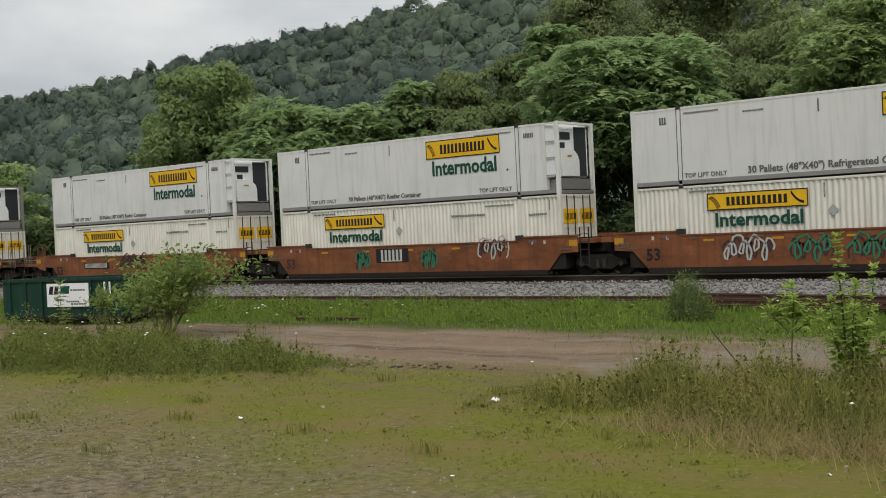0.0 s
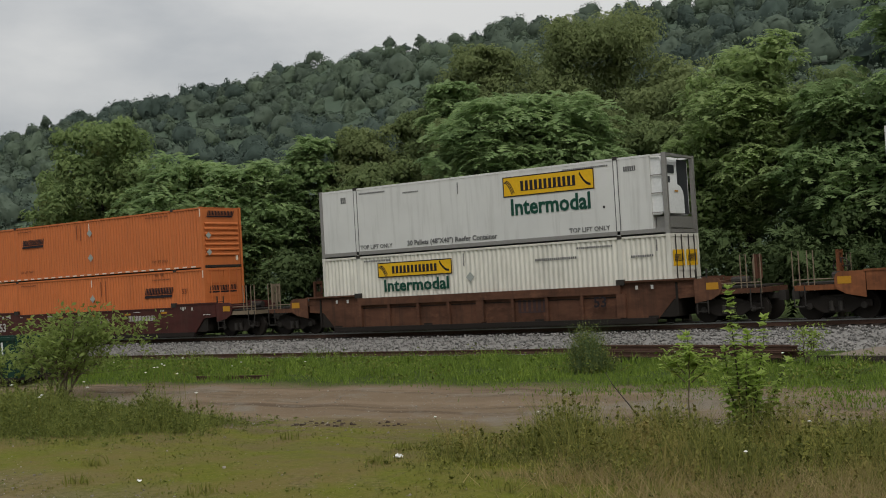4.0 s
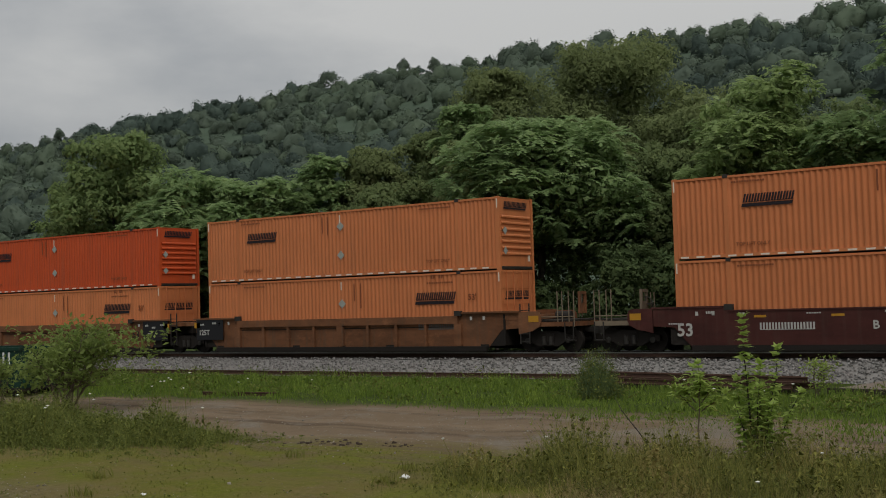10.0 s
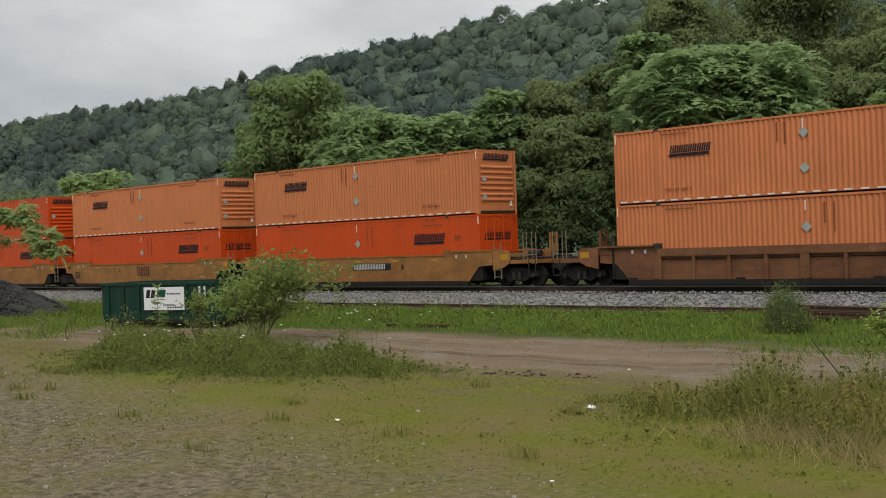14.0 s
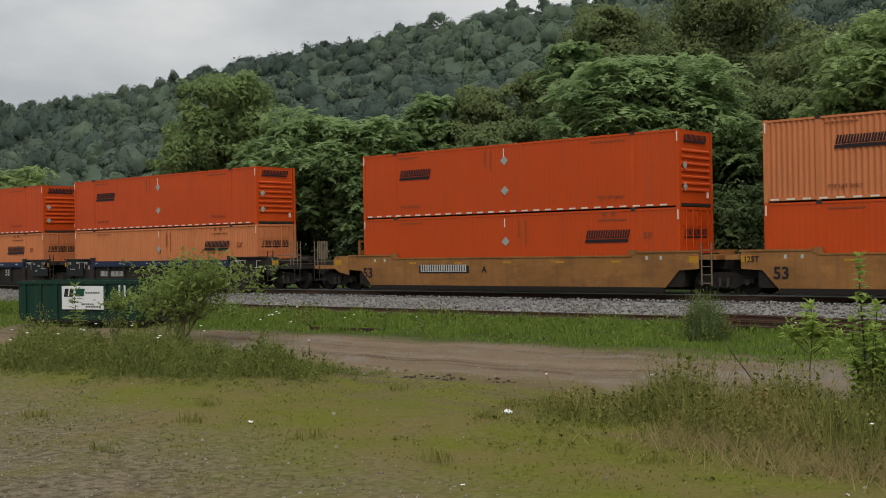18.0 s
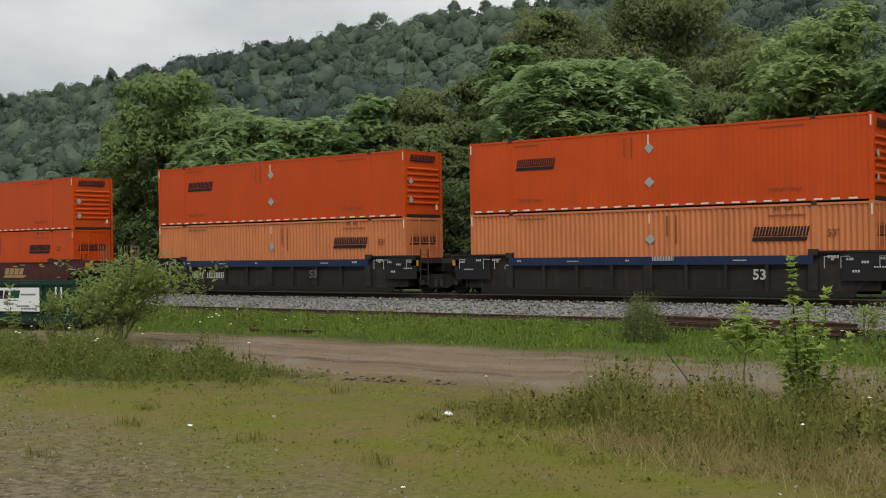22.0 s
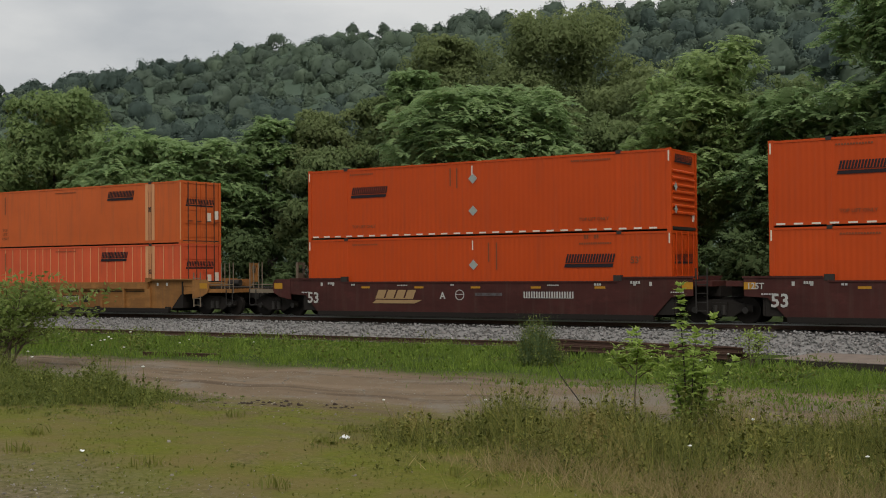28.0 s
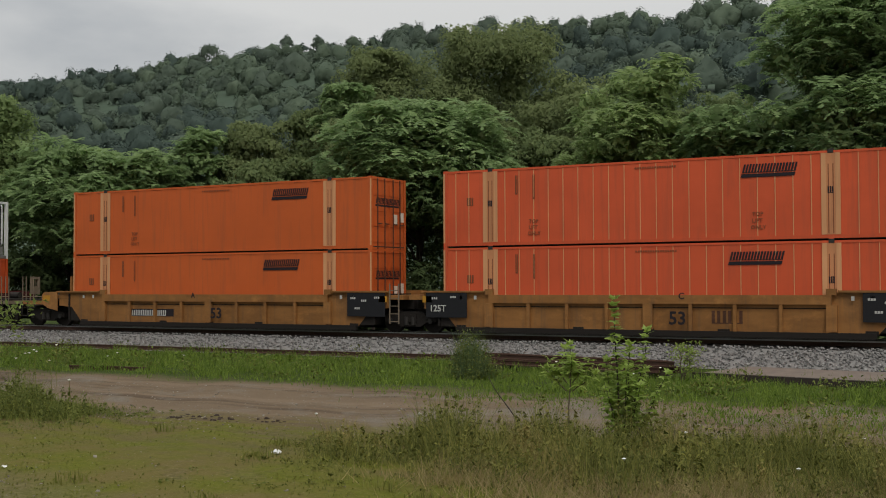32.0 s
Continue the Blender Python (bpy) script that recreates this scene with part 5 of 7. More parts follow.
# front end of the container at the start, car style, paint, couplers, upper box, lower box, markings
TRAIN = [
    (-6.01, "smooth", CAR_RUSTY, "f", ("reefer", "Refrigerated Container", 0), ("cream",), [("53", 0.62, -7.55, 0.55, INK), ("tag", 2.0, -4.5, 0.42, SPRAY_WHITE), ("tag", 1.6, -2.0, 0.36, SPRAY_GREEN), ("tag", 2.2, 0.0, 0.36, SPRAY_GREEN), ("125T", 0.26, -8.8, 1.05, INK_GREY)]),
    (-25.47, "smooth", CAR_RUSTY, "", ("reefer", "Reefer Container", 0), ("cream",), [("plate", 1.9, -1.75, 0.72, INK), ("#3", 0.72, -1.46, 0.76, INK_WHITE), ("tag", 0.9, -3.0, 0.36, SPRAY_GREEN), ("tag", 0.9, 0.9, 0.36, SPRAY_GREEN), ("tag", 1.6, 4.0, 0.72, SPRAY_WHITE), ("53", 0.62, -7.6, 0.55, SPRAY_DARK), ("125T", 0.26, -8.8, 1.05, INK_GREY)]),
    (-44.92, "smooth", CAR_RUSTY, "r", ("reefer", "Reefer Container", 0), ("cream",), [("53", 0.62, -7.7, 0.5, INK), ("plate", 2.4, -4.9, 0.78, INK), ("#10", 0.34, -4.8, 0.84, INK_WHITE), ("tag", 1.9, 3.5, 0.4, SPRAY_GREEN), ("tag", 2.6, -1.6, 0.6, SPRAY_DARK)]),
    (-68.61, "ribbed", CAR_BROWN, "fr", ("reefer", "Reefer Container", 1), ("cream",), [("53", 0.55, 5.0, 0.72, INK), ("#3", 0.7, 1.7, 0.6, SPRAY_DARK)]),
    (-92.05, "smooth", CAR_MAROON, "f", ("orange", MID, 0), ("orange", MID, 0), [("53", 0.62, -7.6, 0.62, INK_WHITE), ("#9", 0.34, 2.9, 0.9, INK_WHITE), ("A", 0.34, 1.2, 0.85, INK_WHITE), ("disc", 0, 0.6, 0.98, INK_WHITE), ("#12", 0.16, -1.8, 0.95, INK_GREY), ("125T", 0.28, -8.7, 1.2, INK_WHITE)]),
    (-111.65, "smooth", CAR_MAROON, "", ("orange", MID, 0), ("orange", MID, 0), [("53", 0.62, -7.6, 0.62, INK_WHITE), ("tag", 5.6, -4.0, 0.35, SPRAY_WHITE), ("tag", 0.8, 0.8, 0.75, SPRAY_WHITE), ("125T", 0.28, -8.7, 1.2, INK_WHITE)]),
    (-130.94, "smooth", CAR_MAROON, "r", ("orange", PALE, 0), ("orange", PALE, 0), [("53", 0.62, -8.0, 0.6, INK_WHITE), ("#9", 0.34, -5.0, 0.78, INK_WHITE), ("B", 0.38, -1.3, 0.78, INK_WHITE), ("disc", 0, -0.6, 0.93, INK_WHITE), ("#12", 0.16, 0.0, 0.92, INK_GREY)]),
    (-154.39, "ribbed", CAR_TAN, "f", ("orange", PALE, 0), ("orange", PALE, 0), [("#9", 0.34, 4.1, 0.95, INK_GREY), MARKS_125]),
    (-173.94, "ribbed", CAR_TAN, "", ("orange", RED, 0), ("orange", PALE, 0), [("#3", 0.8, 1.6, 0.62, SPRAY_DARK), ("53", 0.5, 6.3, 0.75, INK), MARKS_125]),
    (-193.58, "ribbed", CAR_TAN, "r", ("orange", PALE, 0), ("orange", PALE, 0), [("53", 0.5, 6.4, 0.75, INK)]),
    (-217.09, "smooth", CAR_YELLOW, "f", ("orange", PALE, 0), ("orange", NEW, 1), [("plate", 2.7, -0.2, 0.82, INK), ("#10", 0.36, -0.1, 0.86, INK_WHITE), ("B", 0.3, 3.2, 0.85, INK), ("53", 0.6, -7.5, 0.6, INK)]),
    (-236.51, "smooth", CAR_YELLOW, "", ("orange", PALE, 0), ("orange", NEW, 1), [("#3", 0.78, -0.3, 0.72, CAR_BROWN), ("C", 0.34, -2.4, 0.95, INK), ("53", 0.6, -7.7, 0.6, INK), ("125T", 0.28, -8.8, 1.2, INK)]),
    (-255.96, "smooth", CAR_YELLOW, "r", ("orange", NEW, 1), ("orange", NEW, 1), [("plate", 2.8, -4.6, 0.80, INK), ("#10", 0.42, -4.5, 0.86, INK_WHITE), ("A", 0.36, -1.1, 0.84, INK), ("53", 0.62, -8.0, 0.6, INK)]),
    (-279.52, "ribbed", CAR_BLACK, "f", ("orange", NEW, 1), ("orange", PALE, 0), [("#9", 0.4, -5.4, 0.62, INK_WHITE), ("A", 0.34, -6.7, 1.0, INK_WHITE), ("53", 0.5, 2.6, 0.66, INK_GREY)]),
    (-299.12, "ribbed", CAR_BLACK, "", ("orange", NEW, 1), ("orange", PALE, 0), [("C", 0.3, -6.4, 1.0, INK_WHITE), ("53", 0.5, 4.0, 0.66, INK_WHITE), ("#7", 0.2, 0.2, 1.33, INK_WHITE)]),
    (-318.71, "ribbed", CAR_BLACK, "r", ("orange", NEW, 1), ("orange", PALE, 0), [("#9", 0.4, -5.4, 0.62, INK_WHITE), ("53", 0.5, 2.6, 0.66, INK_GREY)]),
    (-342.12, "smooth", CAR_MAROON, "f", ("orange", NEW, 1), ("orange", NEW, 1), [("53", 0.62, -8.0, 0.6, INK_WHITE), ("#10", 0.34, -5.0, 0.84, INK_WHITE), ("B", 0.36, 1.0, 0.8, INK_WHITE), ("disc", 0, 0.35, 0.95, INK_WHITE), ("#12", 0.16, -1.4, 0.92, INK_GREY), ("swoosh", 0, 1.7, 0.6, GOLD_LOGO)]),
    (-361.57, "smooth", CAR_MAROON, "", ("orange", NEW, 1), ("orange", NEW, 1), [("53", 0.62, -8.0, 0.6, INK_WHITE), ("swoosh", 0, 0.2, 0.6, GOLD_LOGO), ("125T", 0.28, -8.8, 1.2, INK_WHITE), ("#12", 0.16, 2.9, 0.92, INK_GREY)]),
    (-381.15, "smooth", CAR_MAROON, "r", ("orange", NEW, 1), ("orange", NEW, 1), [("53", 0.62, -8.0, 0.6, INK_WHITE), ("swoosh", 0, -4.5, 0.6, GOLD_LOGO), ("A", 0.36, -1.4, 0.8, INK_WHITE), ("disc", 0, -0.5, 0.95, INK_WHITE), ("#10", 0.34, 2.3, 0.84, INK_WHITE), ("#12", 0.16, 0.2, 0.92, INK_GREY)]),
    (-404.72, "ribbed", CAR_YELLOW, "f", ("coral", 0), ("coral", 1), [("53", 0.62, -2.1, 0.48, INK), ("plate", 2.7, -0.75, 0.52, INK), ("#10", 0.36, -0.65, 0.55, INK_WHITE), ("B", 0.3, -2.0, 1.34, INK), MARKS_125]),
    (-424.20, "ribbed", CAR_YELLOW, "", ("coral", 1), ("coral", 1), [("53", 0.62, 0.75, 0.48, INK), ("#3", 0.6, 2.2, 0.52, CAR_BROWN), ("C", 0.3, 1.1, 1.34, INK), MARKS_125]),
    (-443.58, "ribbed", CAR_YELLOW, "r", ("coral", 0), ("coral", 0), [("plate", 2.6, -4.6, 0.52, INK), ("#10", 0.34, -4.5, 0.55, INK_WHITE), ("53", 0.62, 0.15, 0.48, INK), ("A", 0.3, -0.9, 1.34, INK)]),
    (-467.13, "smooth", CAR_MAROON, "f", ("reefer", "Reefer Container", 0), ("orange", RED, 0), []),
]


def build_box(spec, upper):
    if spec[0] == "reefer":
        return reefer_upper(spec[1], spec[2])
    if spec[0] == "cream":
        return white_lower()
    if spec[0] == "coral":
        return coral_container(upper, spec[1])
    return orange_container(upper, spec[1], spec[2])


MOVERS = []


def build_train():
    for s0, style, mat, end, up, low, marks in TRAIN:
        mid = s0 - HALF
        MOVERS.append((well_car(style, mat, end, marks), mid, RAIL_Z))
        MOVERS.append((build_box(low, False), mid, RAIL_Z + 0.355))
        MOVERS.append((build_box(up, True), mid, RAIL_Z + 0.355 + CH))


def along(t):
    """How far the train has rolled by t seconds."""
    return 12.9945 * t + 0.00323 * t * t


def motions():
    for ob, x, z in MOVERS:
        walk(ob, [(t, pose(x + along(t), LINE_Y, z)) for t in (0.0, 4.0, 8.0, 12.0, 16.0, 20.0, 24.0, 28.0, 32.0)])


build_line()
build_train()


# ---- growing things ----
def unit_dirs(rng, n, up=0.0):
    v = rng.normal(size=(n, 3))
    v[:, 2] += up
    return v / np.linalg.norm(v, axis=1, keepdims=True)


def rhombs(p, nrm, length, width, rng, fold=0.12, soft=None):
    """A folded lozenge leaf at each place."""
    n = len(p)
    r = rng.normal(size=(n, 3))
    a = np.cross(nrm, r); a /= np.linalg.norm(a, axis=1, keepdims=True) + 1e-9
    b = np.cross(nrm, a)
    L, w = length[:, None] / 2, width[:, None] / 2
    v = np.stack([p - a * L, p - b * w + nrm * w * fold, p + a * L - nrm * L * fold * 2, p + b * w + nrm * w * fold], 1)
    f = np.arange(n * 4).reshape(n, 4)
    return v.reshape(-1, 3), f, np.repeat(nrm if soft is None else soft, 4, 0)


def blades(p, height, width, rng, lean=0.35):
    """Grass blades, three triangles each, their faces towards the line's open side."""
    n = len(p)
    a = rng.uniform(-1.45, 1.45, n)
    side = np.stack([np.cos(a), np.sin(a), 0 * a], -1)
    b = rng.uniform(0, 2 * np.pi, n)
    k = (rng.uniform(0, 1, n) ** 1.5 * lean * height)[:, None]
    off = np.stack([np.cos(b), np.sin(b), 0 * b], -1) * k
    up = np.array([0, 0, 1.0]) * height[:, None]
    w = width[:, None] / 2
    v = np.stack([p - side * w, p + side * w, p + up * 0.55 + off * 0.35 - side * w * 0.8, p + up * 0.55 + off * 0.35 + side * w * 0.8, p + up * (1 - 0.25 * k / (height[:, None] + 1e-6)) + off], 1)
    o = (np.arange(n) * 5)[:, None]
    f = np.concatenate([o + np.array([0, 1, 3]), o + np.array([0, 3, 2]), o + np.array([2, 3, 4])])
    face = np.stack([np.sin(a), -np.cos(a), 0 * a + 0.35], -1) + rng.normal(size=(n, 3)) * 0.2
    return v.reshape(-1, 3), f, np.repeat(face, 5, 0)


def spikes(p, height, width, rng, lean=0.5):
    """Fine grass, one narrow triangle each."""
    n = len(p)
    a = rng.uniform(-1.3, 1.3, n)
    side = np.stack([np.cos(a), np.sin(a), 0 * a], -1) * width[:, None] / 2
    off = rng.normal(size=(n, 3)) * (lean * height)[:, None] * 0.5
    off[:, 2] = height
    v = np.stack([p - side, p + side, p + off], 1).reshape(-1, 3)
    face = np.stack([np.sin(a), -np.cos(a), 0 * a + 0.5], -1) + rng.normal(size=(n, 3)) * 0.25
    return v, np.arange(3 * n).reshape(-1, 3), np.repeat(face, 3, 0)


def join(*sets):
    vs, fs, ns, o = [], [], [], 0
    for v, f, n in sets:
        vs.append(v); fs.append(f + o); ns.append(n); o += len(v)
    return np.concatenate(vs), np.concatenate(fs), np.concatenate(ns)


def leaf_mesh(name, data, mat):
    me = np_mesh(name, *data)
    me.materials.append(mat)
    return me


def lobes(rng, n, rx, rz, z0, z1):
    """Clumps of a crown: places and sizes inside an uneven egg from z0 to z1."""
    c = []
    while len(c) < n:
        x, y, z = rng.uniform(-1, 1, 3)
        if 0.2 < x * x + y * y + z * z < 1:
            h = (z + 1) / 2
            k = 1 - 0.35 * max(0, h - 0.45)
            c.append((x * rx * k, y * rx * k, z0 + h * (z1 - z0)))
    c = np.array(c)
    r = rz * rng.uniform(0.6, 1.25, n)
    return c, r


def tufts(rng, c, r, each=9):
    """Smaller tufts that sit on the upper and outer sides of the clumps: places, sizes and the clump's outward way."""
    i = np.repeat(np.arange(len(c)), each)
    d = unit_dirs(rng, len(i), 0.45)
    p = c[i] + d * (r[i] * rng.uniform(0.6, 0.95, len(i)))[:, None] * np.array([1, 1, 0.8])
    return p, r[i] * rng.uniform(0.32, 0.55, len(i)), d


def crown_leaves(rng, c, r, n, size, each=9):
    """Single three-cornered leaves over the tufts, shaded by tuft, clump and crown together."""
    tc, tr, td = tufts(rng, c, r, each)
    w = tr ** 2
    i = rng.choice(len(tc), n, p=w / w.sum())
    d = unit_dirs(rng, n, 0.3)
    p = tc[i] + d * (tr[i] * rng.uniform(0.75, 1.1, n))[:, None] * np.array([1, 1, 0.75])
    nrm = d + rng.normal(size=(n, 3)) * 0.45 + np.array([0, 0, 0.3])
    nrm /= np.linalg.norm(nrm, axis=1, keepdims=True)
    out = p - c.mean(0) * np.array([1, 1, 0.8])
    out /= np.linalg.norm(out, axis=1, keepdims=True) + 1e-9
    return tri_leaves(rng, p, nrm, size * rng.uniform(0.6, 1.35, n), d * 0.55 + td[i] * 0.4 + out * 0.35 + nrm * 0.08 + np.array([0, 0, 0.15]))


def tri_leaves(rng, p, nrm, s, soft):
    """Three-cornered leaves, their upper sides turned the way that they are shaded."""
    a = np.cross(nrm, rng.normal(size=p.shape)); a /= np.linalg.norm(a, axis=1, keepdims=True) + 1e-9
    b = np.cross(nrm, a)
    b *= np.sign((np.cross(a, b) * soft).sum(1, keepdims=True) + 1e-9)
    s = s[:, None]
    v = np.stack([p - a * s * 0.6, p + a * s * 0.35 - b * s * 0.36, p + a * s * 0.4 + b * s * 0.34], 1).reshape(-1, 3)
    return v, np.arange(len(v)).reshape(-1, 3), np.repeat(soft, 3, 0)


def feathers(p, out, length, rng, soft, pairs=5):
    """Drooping compound leaves: pairs of leaflets along an arched rib, each whole leaf in one piece."""
    n = len(p)
    up = np.array([0, 0, 1.0])
    d = out.copy(); d[:, 2] *= 0.65
    d /= np.linalg.norm(d, axis=1, keepdims=True) + 1e-9
    s = np.cross(d, up); s /= np.linalg.norm(s, axis=1, keepdims=True) + 1e-9
    L = length[:, None]
    lift, drop = rng.uniform(0.25, 0.6, (n, 1)), rng.uniform(0.4, 0.8, (n, 1))

    def rib(t):
        return p + d * L * t * 0.95 + up * L * (lift * t - drop * t * t)

    vs = [rib(0.1 + 0.9 * k / pairs) for k in range(pairs + 1)]
    f = []
    for k in range(pairs):
        t = (k + 0.5) / pairs
        w = L * (0.12 + 0.20 * (1 - (2 * t - 0.8) ** 2))
        for g in (-1, 1):
            f.append((k, k + 1, len(vs)) if g < 0 else (k + 1, k, len(vs)))
            vs.append(rib(0.1 + 0.9 * t) + s * w * g + d * w * 0.45 - up * w * 0.35)
    m = len(vs)
    v = np.stack(vs, 1).reshape(-1, 3)
    faces = (np.array(f)[None] + (np.arange(n) * m)[:, None, None]).reshape(-1, 3)
    return v, faces, np.repeat(soft, m, 0)


def crown_sprays(rng, c, r, m, size, each=9):
    """Rosettes of compound leaves at the ends of the twigs, each facing out from its clump."""
    i = rng.choice(len(c), m, p=r ** 2 / (r ** 2).sum())
    d = unit_dirs(rng, m, 0.5)
    tips = c[i] + d * (r[i] * rng.uniform(0.9, 1.3, m))[:, None] * np.array([1, 1, 0.8])
    size_of = np.repeat(size * rng.uniform(0.7, 1.3, m), each)
    p = np.repeat(tips, each, 0) + rng.normal(size=(m * each, 3)) * 0.04
    a = np.tile(np.arange(each) * 2 * np.pi / each, m) + np.repeat(rng.uniform(0, 6.28, m), each) + rng.normal(size=m * each) * 0.2
    d8 = np.repeat(d, each, 0)
    ring = np.stack([np.cos(a), np.sin(a), 0 * a], -1)
    ring = ring - d8 * (ring * d8).sum(1, keepdims=True) * 0.75
    soft = d8 * 0.7 + ring * 0.3 + np.array([0, 0, 0.5]) + rng.normal(size=(m * each, 3)) * 0.15
    return feathers(p, ring + d8 * 0.3, size_of * rng.uniform(0.75, 1.15, m * each), rng, soft)


def limb_path(rng, a, b, bend=0.12, n=5):
    a, b = np.array(a, float), np.array(b, float)
    L = np.linalg.norm(b - a)
    return [tuple(a + (b - a) * t + rng.normal(size=3) * L * bend * t * (1 - t) * 2) for t in np.linspace(0, 1, n)]


def tree(seed, x, y, half, top, sort, low, leaves):
    """A broad-leaved tree: tapered trunk, limbs to the clumps, crown of single leaves or fronds."""
    rng = np.random.default_rng(seed)
    looks = {"oak": (LEAF_OAK, "dark green broad-leaved tree"), "olive": (LEAF_OLIVE, "dull olive-green broad-leaved tree"),
             "broad": (LEAF_BROAD, "tall light green tree with large leaves"), "frond": (LEAF_FROND, "green tree with drooping compound leaves"), "light": (LEAF_LIGHT, "light green leafy tree")}
    mat, label = looks[sort]
    t = thing("tree", pose(x, y, 0), label + " beyond the line", "tree", "trees behind the line")
    n = int((12 + half * 4) * max(1.0, top * (1 - low) / (2.0 * half)))
    c, r = lobes(rng, n, half * 0.78, half * 0.34, top * low + half * 0.2, top - half * 0.32)
    # the top is a dome of larger clumps, uneven in height
    c = np.concatenate([c, np.stack([rng.uniform(-0.5, 0.5, 6) * half, rng.uniform(-0.45, 0.45, 6) * half, top - half * rng.uniform(0.26, 0.55, 6)], -1)])
    r = np.concatenate([r, half * rng.uniform(0.22, 0.36, 6)])
    tip = c[c[:, 2].argmax()]
    part("trunk", Shape().tube(limb_path(rng, (0, 0, -0.2), (tip[0] * 0.5, tip[1] * 0.5, top * 0.75), 0.05, 6), 0.018 * top + 0.05, 8, 0.03), BARK_DARK, t)
    for k in range(6):
        q = c[rng.integers(n)]
        z = q[2] * rng.uniform(0.35, 0.6)
        part("limb", Shape().tube(limb_path(rng, (tip[0] * 0.4 * z / top, tip[1] * 0.4 * z / top, z), q, 0.15, 4), 0.007 * top + 0.02, 6, 0.02), BARK_DARK, t)
    core = crown_leaves(rng, c, r * 0.8, int(leaves * (0.9 if sort == "olive" else 0.6)), 0.3, 6)
    skin = (r ** 2).sum()          # how much crown there is to cover
    if sort == "frond":
        data = join(core, crown_sprays(rng, c, r, int(skin * 12), 0.78, 7), crown_leaves(rng, c, r * 0.88, int(leaves * 0.7), 0.17))
    elif sort == "light":
        data = join(core, crown_sprays(rng, c, r, int(skin * 13), 0.68, 7), crown_leaves(rng, c, r * 0.95, int(leaves * 0.9), 0.16))
    elif sort == "broad":
        data = join(core, crown_leaves(rng, c, r * 1.05, int(leaves * 1.4), 0.27, 12))
    else:
        data = join(core, crown_leaves(rng, c, r, int(leaves * 2.2), 0.19))
    part("crown", leaf_mesh("crown", data, mat), mat, t)
    return t


TREES = [  # x, y, half width, top, sort, how low the crown reaches, leaves
    (-27.6, 47.8, 5.3, 11.5, "frond", 0.42, 17000), (-30.4, 62.0, 6.8, 18.6, "olive", 0.25, 21000), (-36.2, 58.0, 3.9, 17.2, "olive", 0.2, 12000),
    (-17.9, 50.0, 3.6, 12.4, "light", 0.25, 16000), (-7.6, 49.0, 5.2, 15.2, "frond", 0.2, 14000), (-59.2, 49.0, 4.3, 14.6, "broad", 0.3, 17000),
    (-63.8, 49.0, 3.0, 11.4, "broad", 0.2, 7000), (-49.0, 46.8, 3.9, 10.8, "frond", 0.3, 10000), (-44.6, 46.5, 3.4, 10.2, "frond", 0.3, 10000),
    (-42.4, 49.5, 2.2, 11.3, "frond", 0.4, 7000), (-40.6, 52.0, 3.3, 12.1, "olive", 0.3, 9000), (-38.0, 54.0, 3.0, 12.6, "oak", 0.3, 9000),
    (-35.0, 53.0, 2.4, 13.6, "frond", 0.5, 7000), (-54.2, 52.0, 3.2, 10.8, "oak", 0.2, 8000), (-36.4, 47.5, 2.9, 9.6, "oak", 0.2, 9000),
    (-22.6, 52.0, 3.2, 10.4, "oak", 0.15, 9000), (-24.2, 58.0, 4.0, 12.9, "olive", 0.2, 9000), (-35.0, 64.0, 4.0, 15.4, "olive", 0.2, 7500),
    (-27.4, 63.5, 4.2, 15.6, "olive", 0.2, 7500), (-15.9, 57.0, 3.2, 12.2, "oak", 0.15, 7500), (-12.9, 48.0, 3.0, 9.9, "frond", 0.2, 9000),
    (-1.2, 49.0, 4.6, 14.6, "oak", 0.12, 7000), (-70.5, 48.0, 3.6, 7.8, "oak", 0.12, 6000), (-79.0, 45.5, 3.4, 9.4, "light", 0.2, 6000),
    (-88.0, 47.0, 5.2, 8.6, "oak", 0.12, 4500), (-97.0, 46.0, 5.8, 9.2, "oak", 0.12, 4500), (-108.0, 48.0, 5.8, 9.0, "olive", 0.12, 4500),
    (-119.0, 47.0, 6.0, 9.6, "oak", 0.12, 4500), (-132.0, 48.0, 6.4, 9.2, "oak", 0.12, 4500), (-147.0, 48.0, 6.8, 9.6, "olive", 0.12, 4500),
    (-32.6, 50.5, 3.4, 11.2, "olive", 0.2, 9000),
]


def shrub_row(seed, y, wide, tall, leaves):
    """Dark undergrowth along the far side of the line."""
    rng = np.random.default_rng(seed)
    x = 6.0
    while x > -165:
        w = rng.uniform(*wide)
        s = thing("shrub", pose(x, y + rng.uniform(-0.6, 1.6), 0), "dense dark green shrub beyond the line", "shrub", "undergrowth behind the line")
        top = rng.uniform(*tall)
        c, r = lobes(rng, 9, w * 0.75, w * 0.42, 0.6, top)
        part("stem", Shape().tube(limb_path(rng, (0, 0, -0.1), (0.3, 0.2, top * 0.6), 0.1, 4), 0.07, 6, 0.02), BARK_DARK, s)
        k = 1.0 if x > -80 else 0.4
        part("foliage", leaf_mesh("foliage", join(crown_leaves(rng, c, r * 0.75, 900, 0.32, 4), crown_leaves(rng, c, r, int(leaves * k), 0.17), crown_sprays(rng, c, r, int(34 * k), 0.62, 6)), LEAF_UNDER), LEAF_UNDER, s)
        x -= w * 1.15


